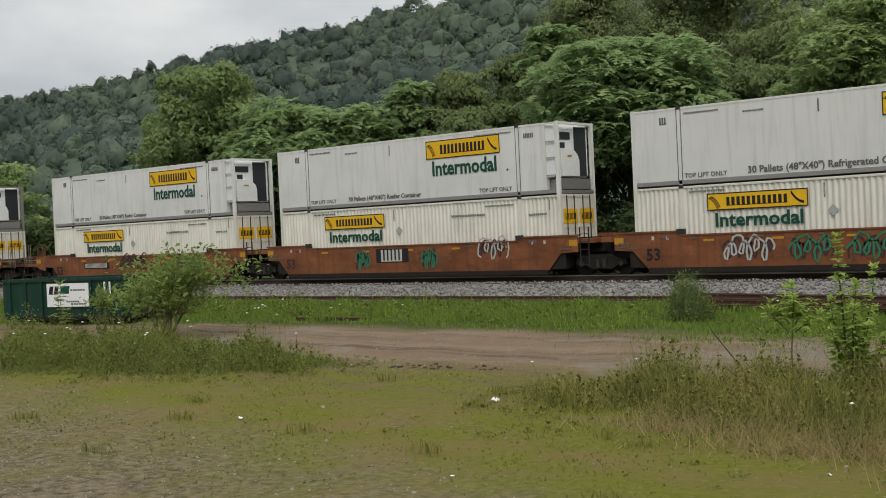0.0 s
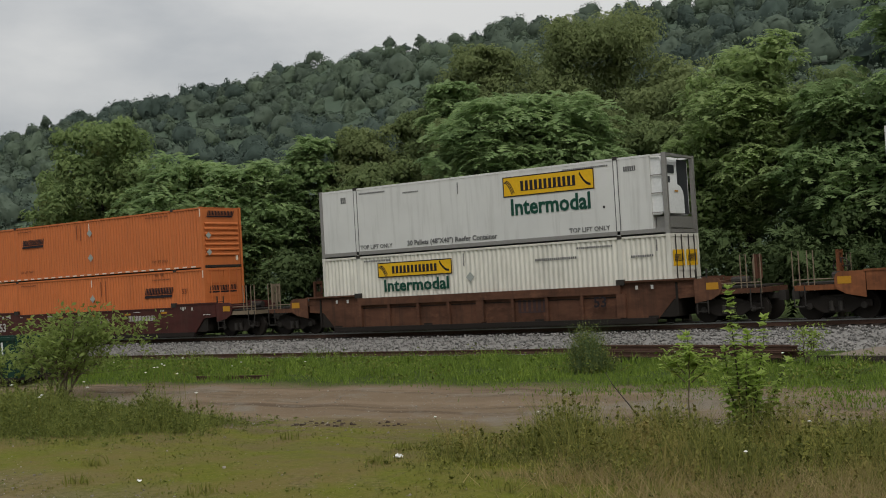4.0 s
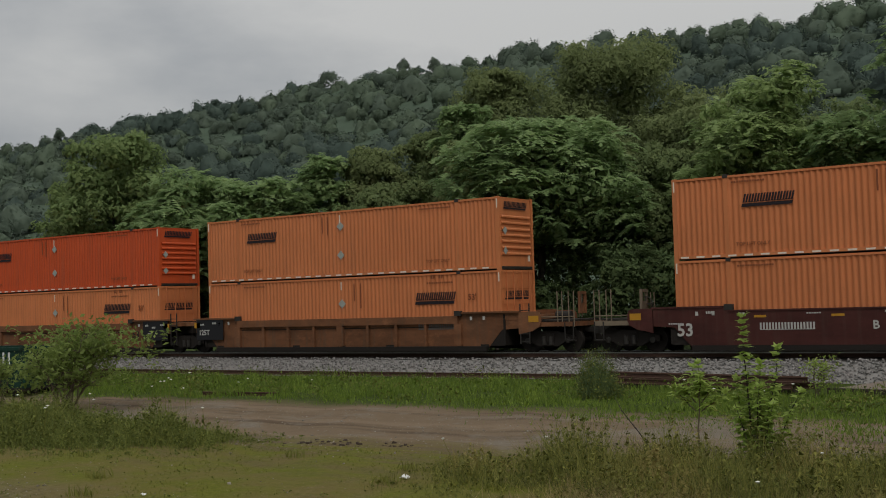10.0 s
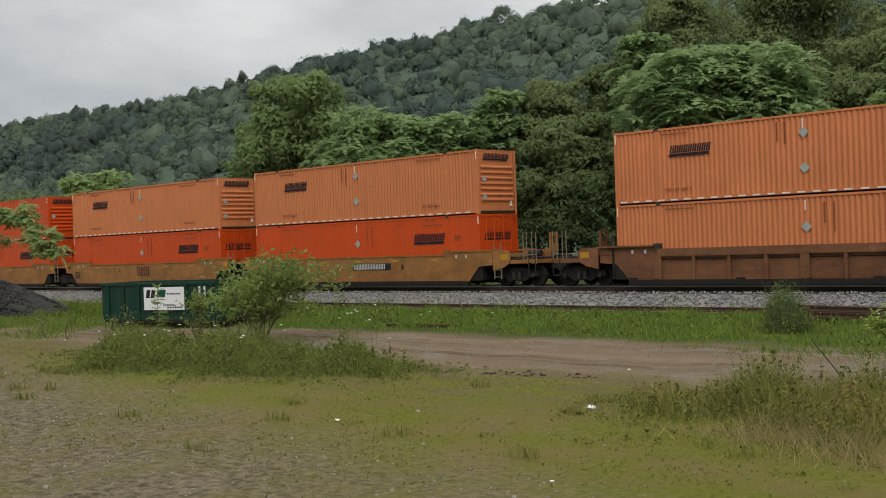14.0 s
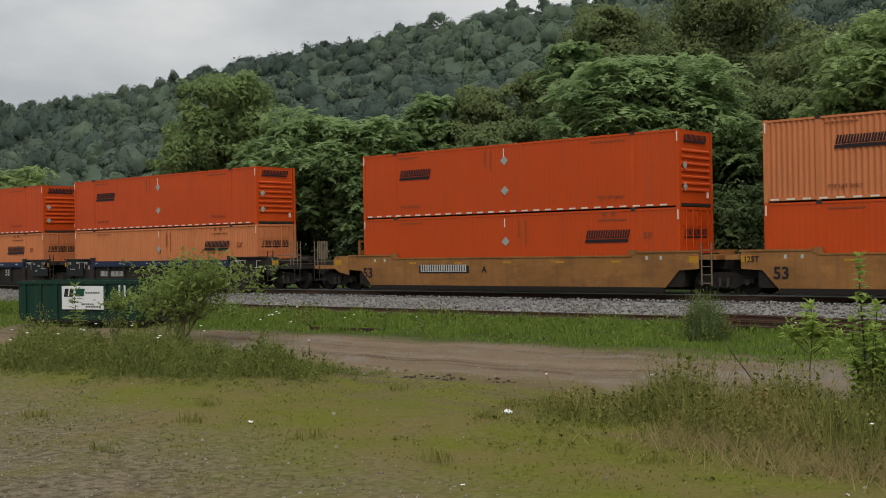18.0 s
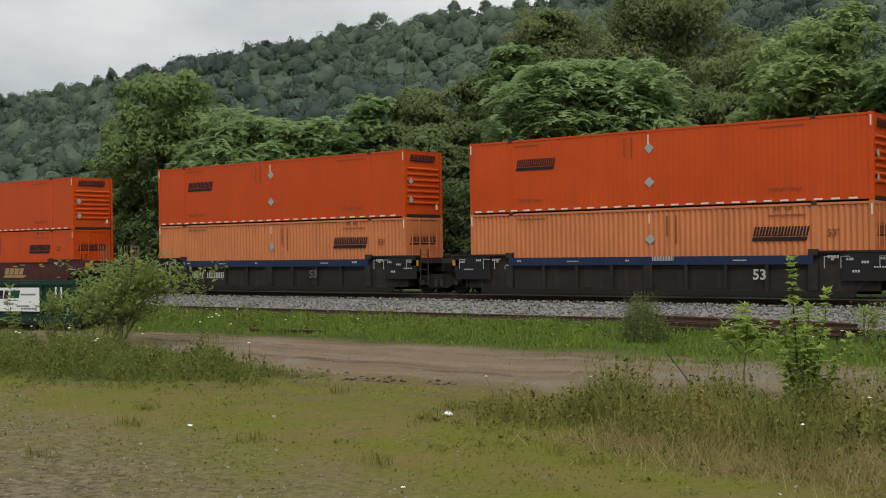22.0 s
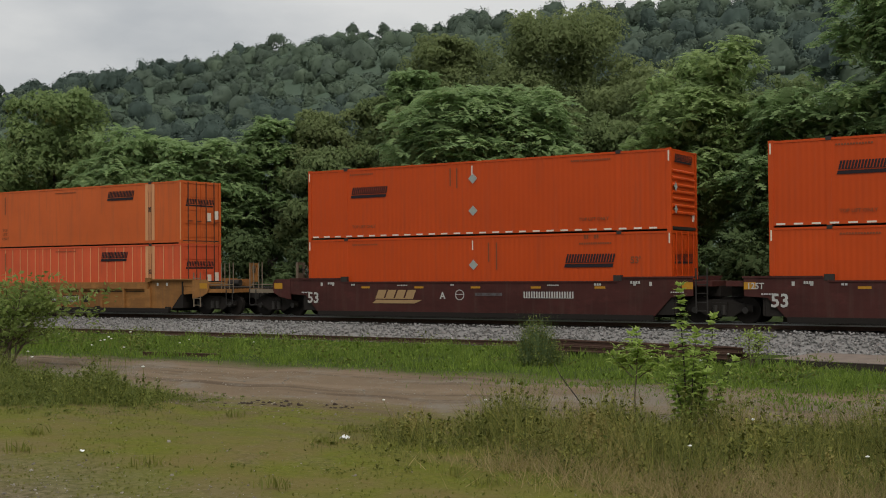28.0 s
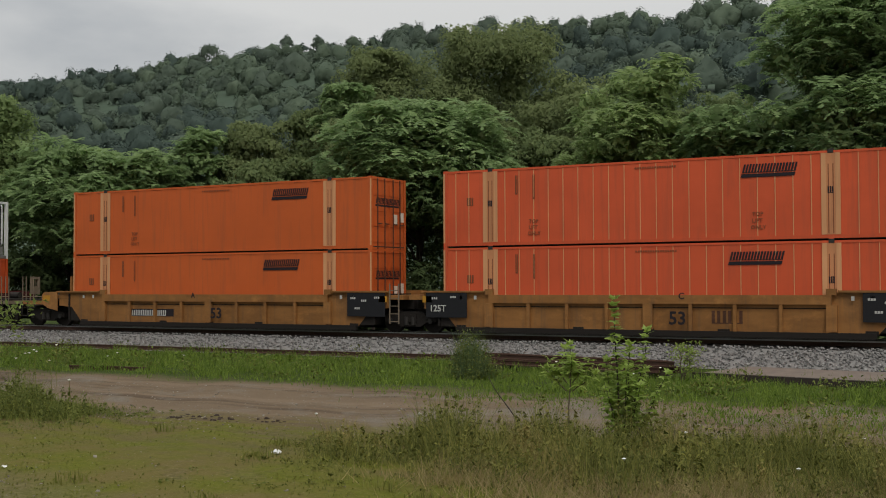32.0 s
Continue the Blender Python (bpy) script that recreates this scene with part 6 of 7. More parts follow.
def hill_top(x):
    """The ridge: highest a little right of the middle, falling away to both sides."""
    return np.interp(x, [-900, -700, -570, -500, -400, -310, -250, -150, 0], [92.6, 91.6, 88.0, 92.0, 92.6, 96.0, 95.2, 91.0, 89.5]) + 1.2 * np.sin(x * 0.11) + 0.9 * np.sin(x * 0.053 + 1)


def hill_height(x, y):
    t = np.clip((y - 88) / (382 - 88), 0, 1)
    back = np.clip((y - 390) / 260, 0, 1)
    roll = 3.0 * np.sin(x * 0.03 + y * 0.02) + 2.0 * np.sin(x * 0.011 - y * 0.045)
    return (hill_top(x) + 1.2) * (t ** 1.12) * (1 - 0.75 * back) + roll * np.sin(t * np.pi)


def build_hill():
    xs, ys = np.arange(-1500, 420, 14.0), np.concatenate([np.arange(84, 400, 9.0), np.arange(400, 700, 40.0)])
    gx, gy = np.meshgrid(xs, ys)
    v = np.stack([gx, gy, hill_height(gx, gy) - 0.4], -1).reshape(-1, 3)
    i = np.arange(len(xs) * len(ys)).reshape(len(ys), len(xs))
    f = np.stack([i[:-1, :-1], i[:-1, 1:], i[1:, 1:], i[1:, :-1]], -1).reshape(-1, 4)
    me = np_mesh("hillside", v, f)
    me.materials.append(HILL_SOIL)
    tagged(new("hillside", me), "long wooded hillside that rises behind the line", "hill", kind="structure")
    build_hill_woods()


def build_hill_woods():
    """Crowns of the hill's trees: each a heap of rounded clumps, roughened all over by leafage."""
    rng = np.random.default_rng(5)
    step = 9.0
    gx, gy = np.meshgrid(np.arange(-1050, 110, step), np.arange(126, 402, step))
    x = (gx + rng.uniform(-3.9, 3.9, gx.shape)).ravel()
    y = (gy + rng.uniform(-3.4, 3.4, gy.shape)).ravel()
    keep = (x > -2.2 * y - 25) & (x < 0.12 * y + 15) & ((hill_height(x, y) + 6) / np.hypot(x, y) > np.where(x > -0.55 * y, 0.125, np.where(x > -1.35 * y, 0.085, 0.05)))
    x, y = x[keep], y[keep]
    n = len(x)
    size = 2.7 + 3.9 * rng.uniform(0, 1, n) ** 1.7
    tall = size * rng.uniform(0.95, 1.4, n)
    ridge = (y > 360) & (rng.uniform(0, 1, n) < 0.25)
    z = hill_height(x, y) - 2.8 + 4.6 * rng.uniform(0, 1, n) + np.where(ridge, rng.uniform(0.5, 2.5, n), 0)
    centre = np.stack([x, y, z], -1)[:, None]
    shape = np.stack([size * rng.uniform(0.85, 1.2, n), size, tall], -1)[:, None]
    nl, k = 12, 430
    ld = unit_dirs(rng, n * nl, 0.5).reshape(n, nl, 3)
    lc = ld * rng.uniform(0.42, 0.78, (n, nl, 1))
    lr = rng.uniform(0.24, 0.46, (n, nl))
    gap = (lc ** 2).sum(2) - lr ** 2

    def skin(d):
        """How far out the clumps reach along d, and how they face there."""
        b = np.einsum("nvk,nlk->nvl", d, lc)
        q = b * b - gap[:, None]
        far = np.where((q > 0) & (b > 0), b + np.sqrt(np.maximum(q, 0)), 0.5)
        best = far.argmax(2)[..., None]
        r = far.max(2)[..., None]
        face = d * r - np.take_along_axis(lc, best, 1)
        return r, face / (np.linalg.norm(face, axis=2, keepdims=True) + 1e-9) + d * 0.8

    bm = bmesh.new()
    bmesh.ops.create_icosphere(bm, subdivisions=2, radius=1)
    bv = np.array([w.co[:] for w in bm.verts]); bf = np.array([[w.index for w in q.verts] for q in bm.faces if q.calc_center_median().z > -0.15 and q.calc_center_median().y < 0.45])
    bm.free()
    d0 = np.broadcast_to(bv, (n, len(bv), 3))
    r0, core = skin(d0)
    body = d0 * r0 * rng.uniform(0.84, 0.94, (n, len(bv), 1)) * shape + centre
    d = unit_dirs(rng, n * k, 0.35).reshape(n, k, 3)
    r1, soft = skin(d)
    p = d * r1 * rng.uniform(0.87, 1.025, (n, k, 1)) * shape + centre
    nrm = soft / np.linalg.norm(soft, axis=2, keepdims=True) + rng.normal(size=(n, k, 3)) * 0.36
    nrm /= np.linalg.norm(nrm, axis=2, keepdims=True)
    soft = soft + rng.normal(size=(n, k, 3)) * 0.10
    s = (0.40 + 0.0008 * np.hypot(x, y)[:, None]) * rng.uniform(0.5, 1.4, (n, k))
    # loose drifts of tree kinds also put patches of haze and cloud light into colour
    drift = np.sin(x * 0.021 + 0.9 * np.sin(y * 0.02)) * np.sin(y * 0.031 + x * 0.008) + rng.normal(size=n) * 0.55
    for mat, pick, label in ((LEAF_HILL_DARK, drift < -0.35, "dense dark green forest on the hillside, tinted bluish for haze"), (LEAF_HILL, (drift >= -0.35) & (drift < 0.5), "dense dark green forest covering the hillside"), (LEAF_HILL_PALE, drift >= 0.5, "forest trees on the hillside, coloured paler for haze")):
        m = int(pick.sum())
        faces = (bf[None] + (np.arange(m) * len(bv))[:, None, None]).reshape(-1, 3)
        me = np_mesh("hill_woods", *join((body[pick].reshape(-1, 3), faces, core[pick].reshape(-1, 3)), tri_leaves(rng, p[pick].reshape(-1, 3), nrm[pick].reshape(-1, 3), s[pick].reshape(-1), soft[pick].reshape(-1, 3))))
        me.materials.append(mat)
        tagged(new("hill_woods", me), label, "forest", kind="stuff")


GRASS_GREEN = leafy("green_weed_leaves", (0.085, 0.112, 0.022), (0.248, 0.267, 0.064), through=0.3, patch=1.6)


def inside(x, y, poly):
    r = np.zeros(len(x), bool)
    for (x0, y0), (x1, y1) in zip(poly, poly[1:] + poly[:1]):
        c = ((y0 > y) != (y1 > y)) & (x < (x1 - x0) * (y - y0) / (y1 - y0 + 1e-12) + x0)
        r ^= c
    return r


def edge_distance(x, y, poly):
    """How far inside an outline each place lies."""
    best = np.full(len(x), 1e9)
    for (x0, y0), (x1, y1) in zip(poly, poly[1:] + poly[:1]):
        dx, dy = x1 - x0, y1 - y0
        t = np.clip(((x - x0) * dx + (y - y0) * dy) / (dx * dx + dy * dy), 0, 1)
        best = np.minimum(best, np.hypot(x - x0 - t * dx, y - y0 - t * dy))
    return best


def scatter(rng, n, poly, soft=0.35):
    """Places inside an outline, thinning towards its edge, in uneven clumps."""
    xs, ys = [p[0] for p in poly], [p[1] for p in poly]
    x, y = rng.uniform(min(xs) - 0.5, max(xs) + 0.5, n * 3), rng.uniform(min(ys) - 0.5, max(ys) + 0.5, n * 3)
    jx, jy = x + rng.normal(size=n * 3) * soft, y + rng.normal(size=n * 3) * soft
    clump = np.sin(x * 1.9 + 1.3 * np.sin(y * 1.1)) * np.sin(y * 2.3 + x * 0.4) + rng.uniform(-0.9, 0.9, n * 3)
    k = inside(jx, jy, poly) & (clump > -0.55)
    x, y = x[k][:n], y[k][:n]
    return np.stack([x, y, ground_height(x, y)], -1)


PATCH_LEFT = [(-26.3, 14.0), (-21.8, 14.9), (-18.9, 15.7), (-17.4, 16.8), (-17.7, 18.4), (-21.0, 19.0), (-26.0, 20.4), (-32.8, 19.6), (-30.8, 17.0)]
PATCH_RIGHT = [(-11.5, 15.3), (-11.8, 17.0), (-9.4, 18.4), (-5.0, 19.2), (5.0, 18.6), (7.0, 12.4), (-1.0, 12.4), (-5.0, 13.4), (-8.0, 13.9), (-9.5, 14.4)]
STRAW = [(-8.6, 14.0), (-7.5, 16.4), (0.0, 17.2), (6.0, 16.0), (6.5, 11.6), (0.0, 12.0), (-4.0, 13.0)]
STRIP = [(-130.0, 26.6), (-40.0, 26.2), (-31.0, 26.2), (-24.0, 26.9), (-18.0, 26.4), (-14.0, 25.0), (-8.0, 23.6), (-4.0, 22.4), (14.0, 21.5), (14.0, 29.8), (-9.5, 31.8), (-17.0, 34.4), (-17.5, 36.1), (-130.0, 36.3)]


def stuff(name, data, mat, label, category):
    me = leaf_mesh(name, data, mat)
    return tagged(new(name, me), label, category, kind="stuff")


def build_verge():
    rng = np.random.default_rng(21)
    # lush grass between road and ballast, uneven in height
    p = scatter(rng, 190000, STRIP, 0.75)
    p = p[(p[:, 0] > -75) | (rng.uniform(0, 1, len(p)) < 0.5)]
    swell = (np.sin(p[:, 0] * 0.8 + p[:, 1]) * np.sin(p[:, 1] * 1.7 - p[:, 0] * 0.3) + 1) * (0.6 + 0.4 * np.sin(p[:, 0] * 2.7 + np.sin(p[:, 1] * 2.1)))
    h = (0.05 + 0.20 * swell) * rng.uniform(0.35, 1.5, len(p)) * np.clip((p[:, 1] - 24.6) / 2.5, 0.45, 1.0) * np.clip((36.5 - p[:, 1]) / 1.8, 0.3, 1.0)
    # broad-leaved weeds stand in it here and there
    q = scatter(rng, 26000, STRIP, 0.25)
    q = q[np.sin(q[:, 0] * 1.1 + 0.7 * np.sin(q[:, 1] * 1.3)) * np.sin(q[:, 1] * 1.9 + q[:, 0] * 0.23) + rng.uniform(-0.35, 0.35, len(q)) > 0.25]
    q[:, 2] += rng.uniform(0.03, 0.5, len(q)) ** 1.3
    nrm = unit_dirs(rng, len(q), 0.9)
    stuff("verge_grass", join(spikes(p, h, rng.uniform(0.015, 0.04, len(p)), rng, 0.7), tri_leaves(rng, q, nrm, rng.uniform(0.05, 0.13, len(q)), nrm * 0.6 + np.array([0, -0.2, 0.4]))), GRASS_LUSH, "lush green grass beside the ballast", "grass")
    g = scatter(rng, 26000, [(-75.0, 18.5), (-38.5, 20.5), (-40.5, 23.5), (-43.0, 25.6), (-75.0, 25.9)], 1.2)
    g = g[np.sin(g[:, 0] * 0.6) * np.sin(g[:, 1] * 1.1 + 0.5 * g[:, 0]) + rng.uniform(-0.5, 0.5, len(g)) > -0.25]
    stuff("side_grass", spikes(g, rng.uniform(0.05, 0.28, len(g)), rng.uniform(0.02, 0.05, len(g)), rng, 0.8), GRASS_LUSH, "shaggy green grass on the grown-over road", "grass")
    c = scatter(rng, 330, STRIP, 0.7)
    hc = rng.uniform(0.2, 0.7, len(c)) ** 1.2
    m = 18000
    i = rng.integers(0, len(c), m)
    up = rng.uniform(0, 1, m)
    q = c[i] + np.stack([rng.normal(size=m) * 0.2, rng.normal(size=m) * 0.2, up * hc[i]], -1)
    nrm = unit_dirs(rng, m, 0.8)
    stuff("verge_weeds", tri_leaves(rng, q, nrm, rng.uniform(0.05, 0.12, m), nrm * 0.6 + np.array([0, -0.2, 0.4])), GRASS_GREEN, "clumps of leafy weeds in the grass beside the line", "weeds")
    # weeds of the two islands: leafy stalks, lower towards the edge, with thin grass between
    for name, poly, n, leafs, hi, mat in (("weeds", PATCH_LEFT, 30000, 70000, 0.85, GRASS_GREEN), ("weeds", PATCH_RIGHT, 34000, 54000, 0.85, GRASS_WEED)):
        p = scatter(rng, n, poly, 0.7)
        def tall(x, y):
            big = 0.62 + 0.3 * np.sin(x * 1.3) * np.sin(y * 1.6 + 0.5) + 0.22 * np.sin(x * 3.1 + y * 2.2) + 0.16 * np.sin(x * 6.3 - y * 4.0)
            return hi * np.clip(big, 0.3, 1.15) * np.clip(np.where(inside(x, y, poly), 0.25, 0.12) + edge_distance(x, y, poly) * inside(x, y, poly) / 1.5, 0.12, 1.0)
        h = tall(p[:, 0], p[:, 1]) * rng.uniform(0.4, 1.35, len(p))
        # leaves sit on stalks: a few dozen stalks a square metre, each with leaves up its length
        stalk = p[rng.integers(0, len(p), leafs // 20)]
        sh = tall(stalk[:, 0], stalk[:, 1]) * rng.uniform(0.5, 1.2, len(stalk))
        i = rng.integers(0, len(stalk), leafs)
        up = rng.uniform(0, 1, leafs) ** 0.7
        spread = 0.065 * (1.15 - up)
        q = stalk[i] + np.stack([rng.normal(size=leafs) * spread, rng.normal(size=leafs) * spread, up * sh[i]], -1)
        nrm = unit_dirs(rng, leafs, 0.9)
        ln = nrm * 0.6 + np.array([0, -0.25, 0.45])
        data = join(spikes(p, h, rng.uniform(0.006, 0.018, len(p)), rng, 0.75), tri_leaves(rng, q, nrm, rng.uniform(0.03, 0.08, leafs) * (0.55 + 0.45 * np.clip(sh[i] / 0.45, 0, 1)), ln))
        stuff(name, data, mat, "tangled tall weeds and grass on the lot", "weeds")
    p = scatter(rng, 36000, STRAW, 0.5)
    low = np.clip((15.3 - p[:, 1] + 0.1 * (p[:, 0] + 6)) / 2.2, 0.12, 1.0)
    p = p[rng.uniform(0, 1, len(p)) < low]
    stuff("straw_grass", spikes(p, rng.uniform(0.12, 0.42, len(p)), rng.uniform(0.006, 0.013, len(p)), rng, 1.7), GRASS_DRY, "dry straw-coloured grass among the weeds", "grass")
    # thin short grass over the lot, and tufts
    lot = [(-40.0, 5.0), (-40.0, 18.0), (6.0, 18.0), (8.0, 5.0)]
    p = scatter(rng, 30000, lot)
    p = p[~inside(p[:, 0], p[:, 1], PATCH_LEFT)]
    keep = (np.sin(p[:, 0] * 0.7 + 1) * np.sin(p[:, 1] * 0.9 + 0.4 * p[:, 0]) + rng.uniform(-0.6, 0.6, len(p))) > -0.1
    p = p[keep]
    stuff("lot_grass", blades(p, rng.uniform(0.015, 0.05, len(p)), rng.uniform(0.012, 0.03, len(p)), rng, 2.2), GRASS_SHORT, "thin short yellow-green grass on the lot", "grass")
    tufts = []
    for i in range(34):
        cx, cy = rng.uniform(-30, 3), rng.uniform(9, 17)
        m = 40
        q = np.stack([cx + rng.normal(size=m) * 0.12, cy + rng.normal(size=m) * 0.12, np.zeros(m)], -1)
        tufts.append(blades(q, rng.uniform(0.06, 0.2, m), rng.uniform(0.01, 0.03, m), rng, 0.9))
    stuff("grass_tufts", join(*tufts), GRASS_SHORT, "small tufts of grass on the lot", "grass")
    # low dark rosettes of weeds, in loose drifts
    c = scatter(rng, 110, [(-36.0, 7.5), (-36.0, 17.5), (-2.0, 17.5), (-2.0, 9.0)], 0.2)
    q = np.repeat(c, 16, 0) + rng.normal(size=(len(c) * 16, 3)) * np.array([0.09, 0.09, 0.012]) + np.array([0, 0, 0.02])
    nrm = unit_dirs(rng, len(q), 1.6)
    stuff("lot_weeds", tri_leaves(rng, q, nrm, rng.uniform(0.02, 0.06, len(q)), nrm), GRASS_GREEN, "low rosettes of weeds on the worn lot", "weeds")
    # gravel on the lot and the road
    n = 25000
    x, y = rng.uniform(-34, 4, n), rng.uniform(6, 24.5, n)
    worn = 0.95 * np.clip((12.3 - 0.2 * (x + 12) - y) / 4.0, 0.0, 1.0)
    k = (rng.uniform(0, 1, n) < 0.07 + worn) | ((y > 17.5) & (rng.uniform(0, 1, n) < 0.5))
    x, y = x[k], y[k]
    stones("lot_gravel", np.stack([x, y, ground_height(x, y)], -1), rng.uniform(0.010, 0.034, len(x)) * (1 + (rng.uniform(0, 1, len(x)) < 0.06)), PEBBLE, None, "scattered gravel on the lot and road", rng)
    # flat dark clods of earth along the near edge of the road
    n = 110
    x = rng.choice([-16.5, -15.9, -15.1, -14.5, -14.2], n) + rng.normal(size=n) * 0.42
    y = 18.45 + 0.12 * np.sin(x * 3.0) + rng.normal(size=n) * 0.2
    stones("earth_clods", np.stack([x, y, ground_height(x, y) - 0.015], -1), 0.025 + 0.10 * rng.uniform(0, 1, n) ** 2.4, CLOD, None, "dark clods of earth at the road's edge", rng)


def flower(x, y, h, rng, wide=0.046):
    t = thing("wild_carrot", pose(x, y, float(ground_height(np.array(x), np.array(y)))), "white-flowered wild carrot among the weeds", "flower", "wild flowers")
    lean = rng.normal(size=2) * 0.06
    part("stalk", Shape().tube([(0, 0, 0), (lean[0] * 0.4, lean[1] * 0.4, h * 0.6), (lean[0], lean[1], h)], 0.006, 5, 0.004), GRASS_WEED, t)
    ringed = [(lean[0] + wide * math.cos(a) * rng.uniform(0.75, 1.1), lean[1] + wide * math.sin(a) * rng.uniform(0.75, 1.1), h + 0.012) for a in np.linspace(0, 5.6, 9)]
    s = Shape()
    s.v = [(lean[0], lean[1], h - 0.012), (lean[0], lean[1], h + 0.026)] + ringed
    s.f = [(0, 2 + (i + 1) % 9, 2 + i) for i in range(9)] + [(1, 2 + i, 2 + (i + 1) % 9) for i in range(9)]
    part("umbel", s, WHITE_BLOOM, t, "flat white flower head")


def build_flowers():
    rng = np.random.default_rng(8)
    for i in range(15):
        p = scatter(rng, 4, PATCH_LEFT)[0]
        flower(float(p[0]), float(p[1]), rng.uniform(0.55, 0.95), rng)
    for i in range(8):
        p = scatter(rng, 4, PATCH_RIGHT)[0]
        flower(float(p[0]), float(p[1]), rng.uniform(0.4, 0.65), rng, 0.03)
    for i in range(11):
        flower(rng.uniform(-44.0, -6.0), rng.uniform(25.6, 29.5), rng.uniform(0.35, 0.6), rng)
    for i in range(7):
        flower(rng.uniform(-25.5, -23.0), rng.uniform(20.6, 22.2), rng.uniform(0.8, 1.2), rng)


def shrub(name, label, x, y, h, half, stems, leaf, size, n, seed, bark=BARK, bare=0.35):
    """Several stems from one root, each with twigs; leaves gather at the twigs' outer parts."""
    rng = np.random.default_rng(seed)
    t = thing(name, pose(x, y, float(ground_height(np.array(x), np.array(y)))), label, "shrub" if stems > 2 else "sapling")
    tips = []
    for k in range(stems):
        a = rng.uniform(0, 2 * np.pi)
        r = half * rng.uniform(0.15, 0.75)
        top = (r * math.cos(a), r * math.sin(a), h * rng.uniform(0.72, 1.0) if k else h)
        path = limb_path(rng, (rng.normal() * 0.06, rng.normal() * 0.06, -0.05), top, 0.12, 6)
        stem = part("stem", Shape().tube(path, 0.012 + 0.009 * h, 6, 0.006), bark, t)
        for j in range(7):
            q = np.array(path[rng.integers(2, 6)])
            e = q + np.array([rng.normal() * half * 0.38, rng.normal() * half * 0.38, rng.uniform(0.0, 0.18) * h])
            part("twig", Shape().tube(limb_path(rng, q, e, 0.1, 3), 0.009, 4, 0.004), bark, stem)
            tips += [e, (q + e) / 2]
        tips += [np.array(top), np.array(path[4])]
    tips = np.array(tips)
    tips = tips[tips[:, 2] > h * bare]
    i = rng.integers(0, len(tips), n)
    p = tips[i] + rng.normal(size=(n, 3)) * np.array([1, 1, 0.7]) * size * 1.0
    nrm = unit_dirs(rng, n, 0.9)
    s = size * rng.uniform(0.6, 1.3, n)
    part("leaves", leaf_mesh("leaves", rhombs(p, nrm, s, s * 0.42, rng), leaf), leaf, t)
    return t


def lobed_leaves(p, out, length, wide, rng):
    """Three-lobed leaves that spread outwards from p and droop at the tip."""
    n = len(p)
    out = out / (np.linalg.norm(out, axis=1, keepdims=True) + 1e-9)
    side = np.cross(out, np.array([0, 0, 1.0])) + rng.normal(size=(n, 3)) * 0.25
    side /= np.linalg.norm(side, axis=1, keepdims=True) + 1e-9
    up = np.cross(side, out)
    up *= np.sign(up[:, 2:] + 1e-9)
    shape = ((0.0, 0.0, 0.0), (0.34, 0.5, -0.03), (0.5, 0.2, 0.0), (1.0, 0.0, -0.18), (0.5, -0.2, 0.0), (0.34, -0.5, -0.03), (0.42, 0.0, 0.04))
    L = length[:, None]
    v = np.stack([p + out * L * a + side * L * b * wide + up * L * c for a, b, c in shape], 1).reshape(-1, 3)
    fan = np.array([(6, 0, 1), (6, 1, 2), (6, 2, 3), (6, 3, 4), (6, 4, 5), (6, 5, 0)])
    f = (fan[None] + (np.arange(n) * 7)[:, None, None]).reshape(-1, 3)
    # face the leaves upwards
    a, b, c = v[f[:, 0]], v[f[:, 1]], v[f[:, 2]]
    down = np.cross(b - a, c - a)[:, 2] < 0
    f[down] = f[down][:, ::-1]
    return v, f, np.repeat(up * 0.6 + np.array([0, -0.25, 0.45]), 7, 0)


def young_tree(name, label, x, y, stems, leaf, size, wide, seed, bark, step=0.1, each=5):
    """Straight thin stems; leaves stand round each in whorls from the first leafy height to the tip.
    stems: foot z, then the tip's x, y, z, and the share of the stem that is bare."""
    rng = np.random.default_rng(seed)
    t = thing(name, pose(x, y, float(ground_height(np.array(x), np.array(y)))), label, "sapling")
    p, out, length = [], [], []
    for z0, tx, ty, tz, bare in stems:
        foot = np.array((tx * 0.12, ty * 0.12, z0 - 0.05)); tip = np.array((tx, ty, tz))
        part("stem", Shape().tube(limb_path(rng, foot, tip, 0.03, 5), 0.010 + 0.006 * (tz - z0), 6, 0.004), bark, t)
        turn = rng.uniform(0, 6.28)
        for k in np.arange(bare, 1.0001, step / max(0.3, np.linalg.norm(tip - foot))):
            for j in range(each):
                a = turn + j * 6.283 / each + rng.normal() * 0.3
                p.append(foot + (tip - foot) * k + rng.normal(size=3) * 0.012)
                out.append((math.cos(a), math.sin(a), rng.uniform(-0.25, 0.35) + 1.1 * max(0.0, k - 0.85) / 0.15))
                length.append(size * rng.uniform(0.7, 1.25) * (1.15 - 0.45 * k))
            turn += 0.9
    part("leaves", leaf_mesh("leaves", lobed_leaves(np.array(p), np.array(out), np.array(length), wide, rng), leaf), leaf, t)


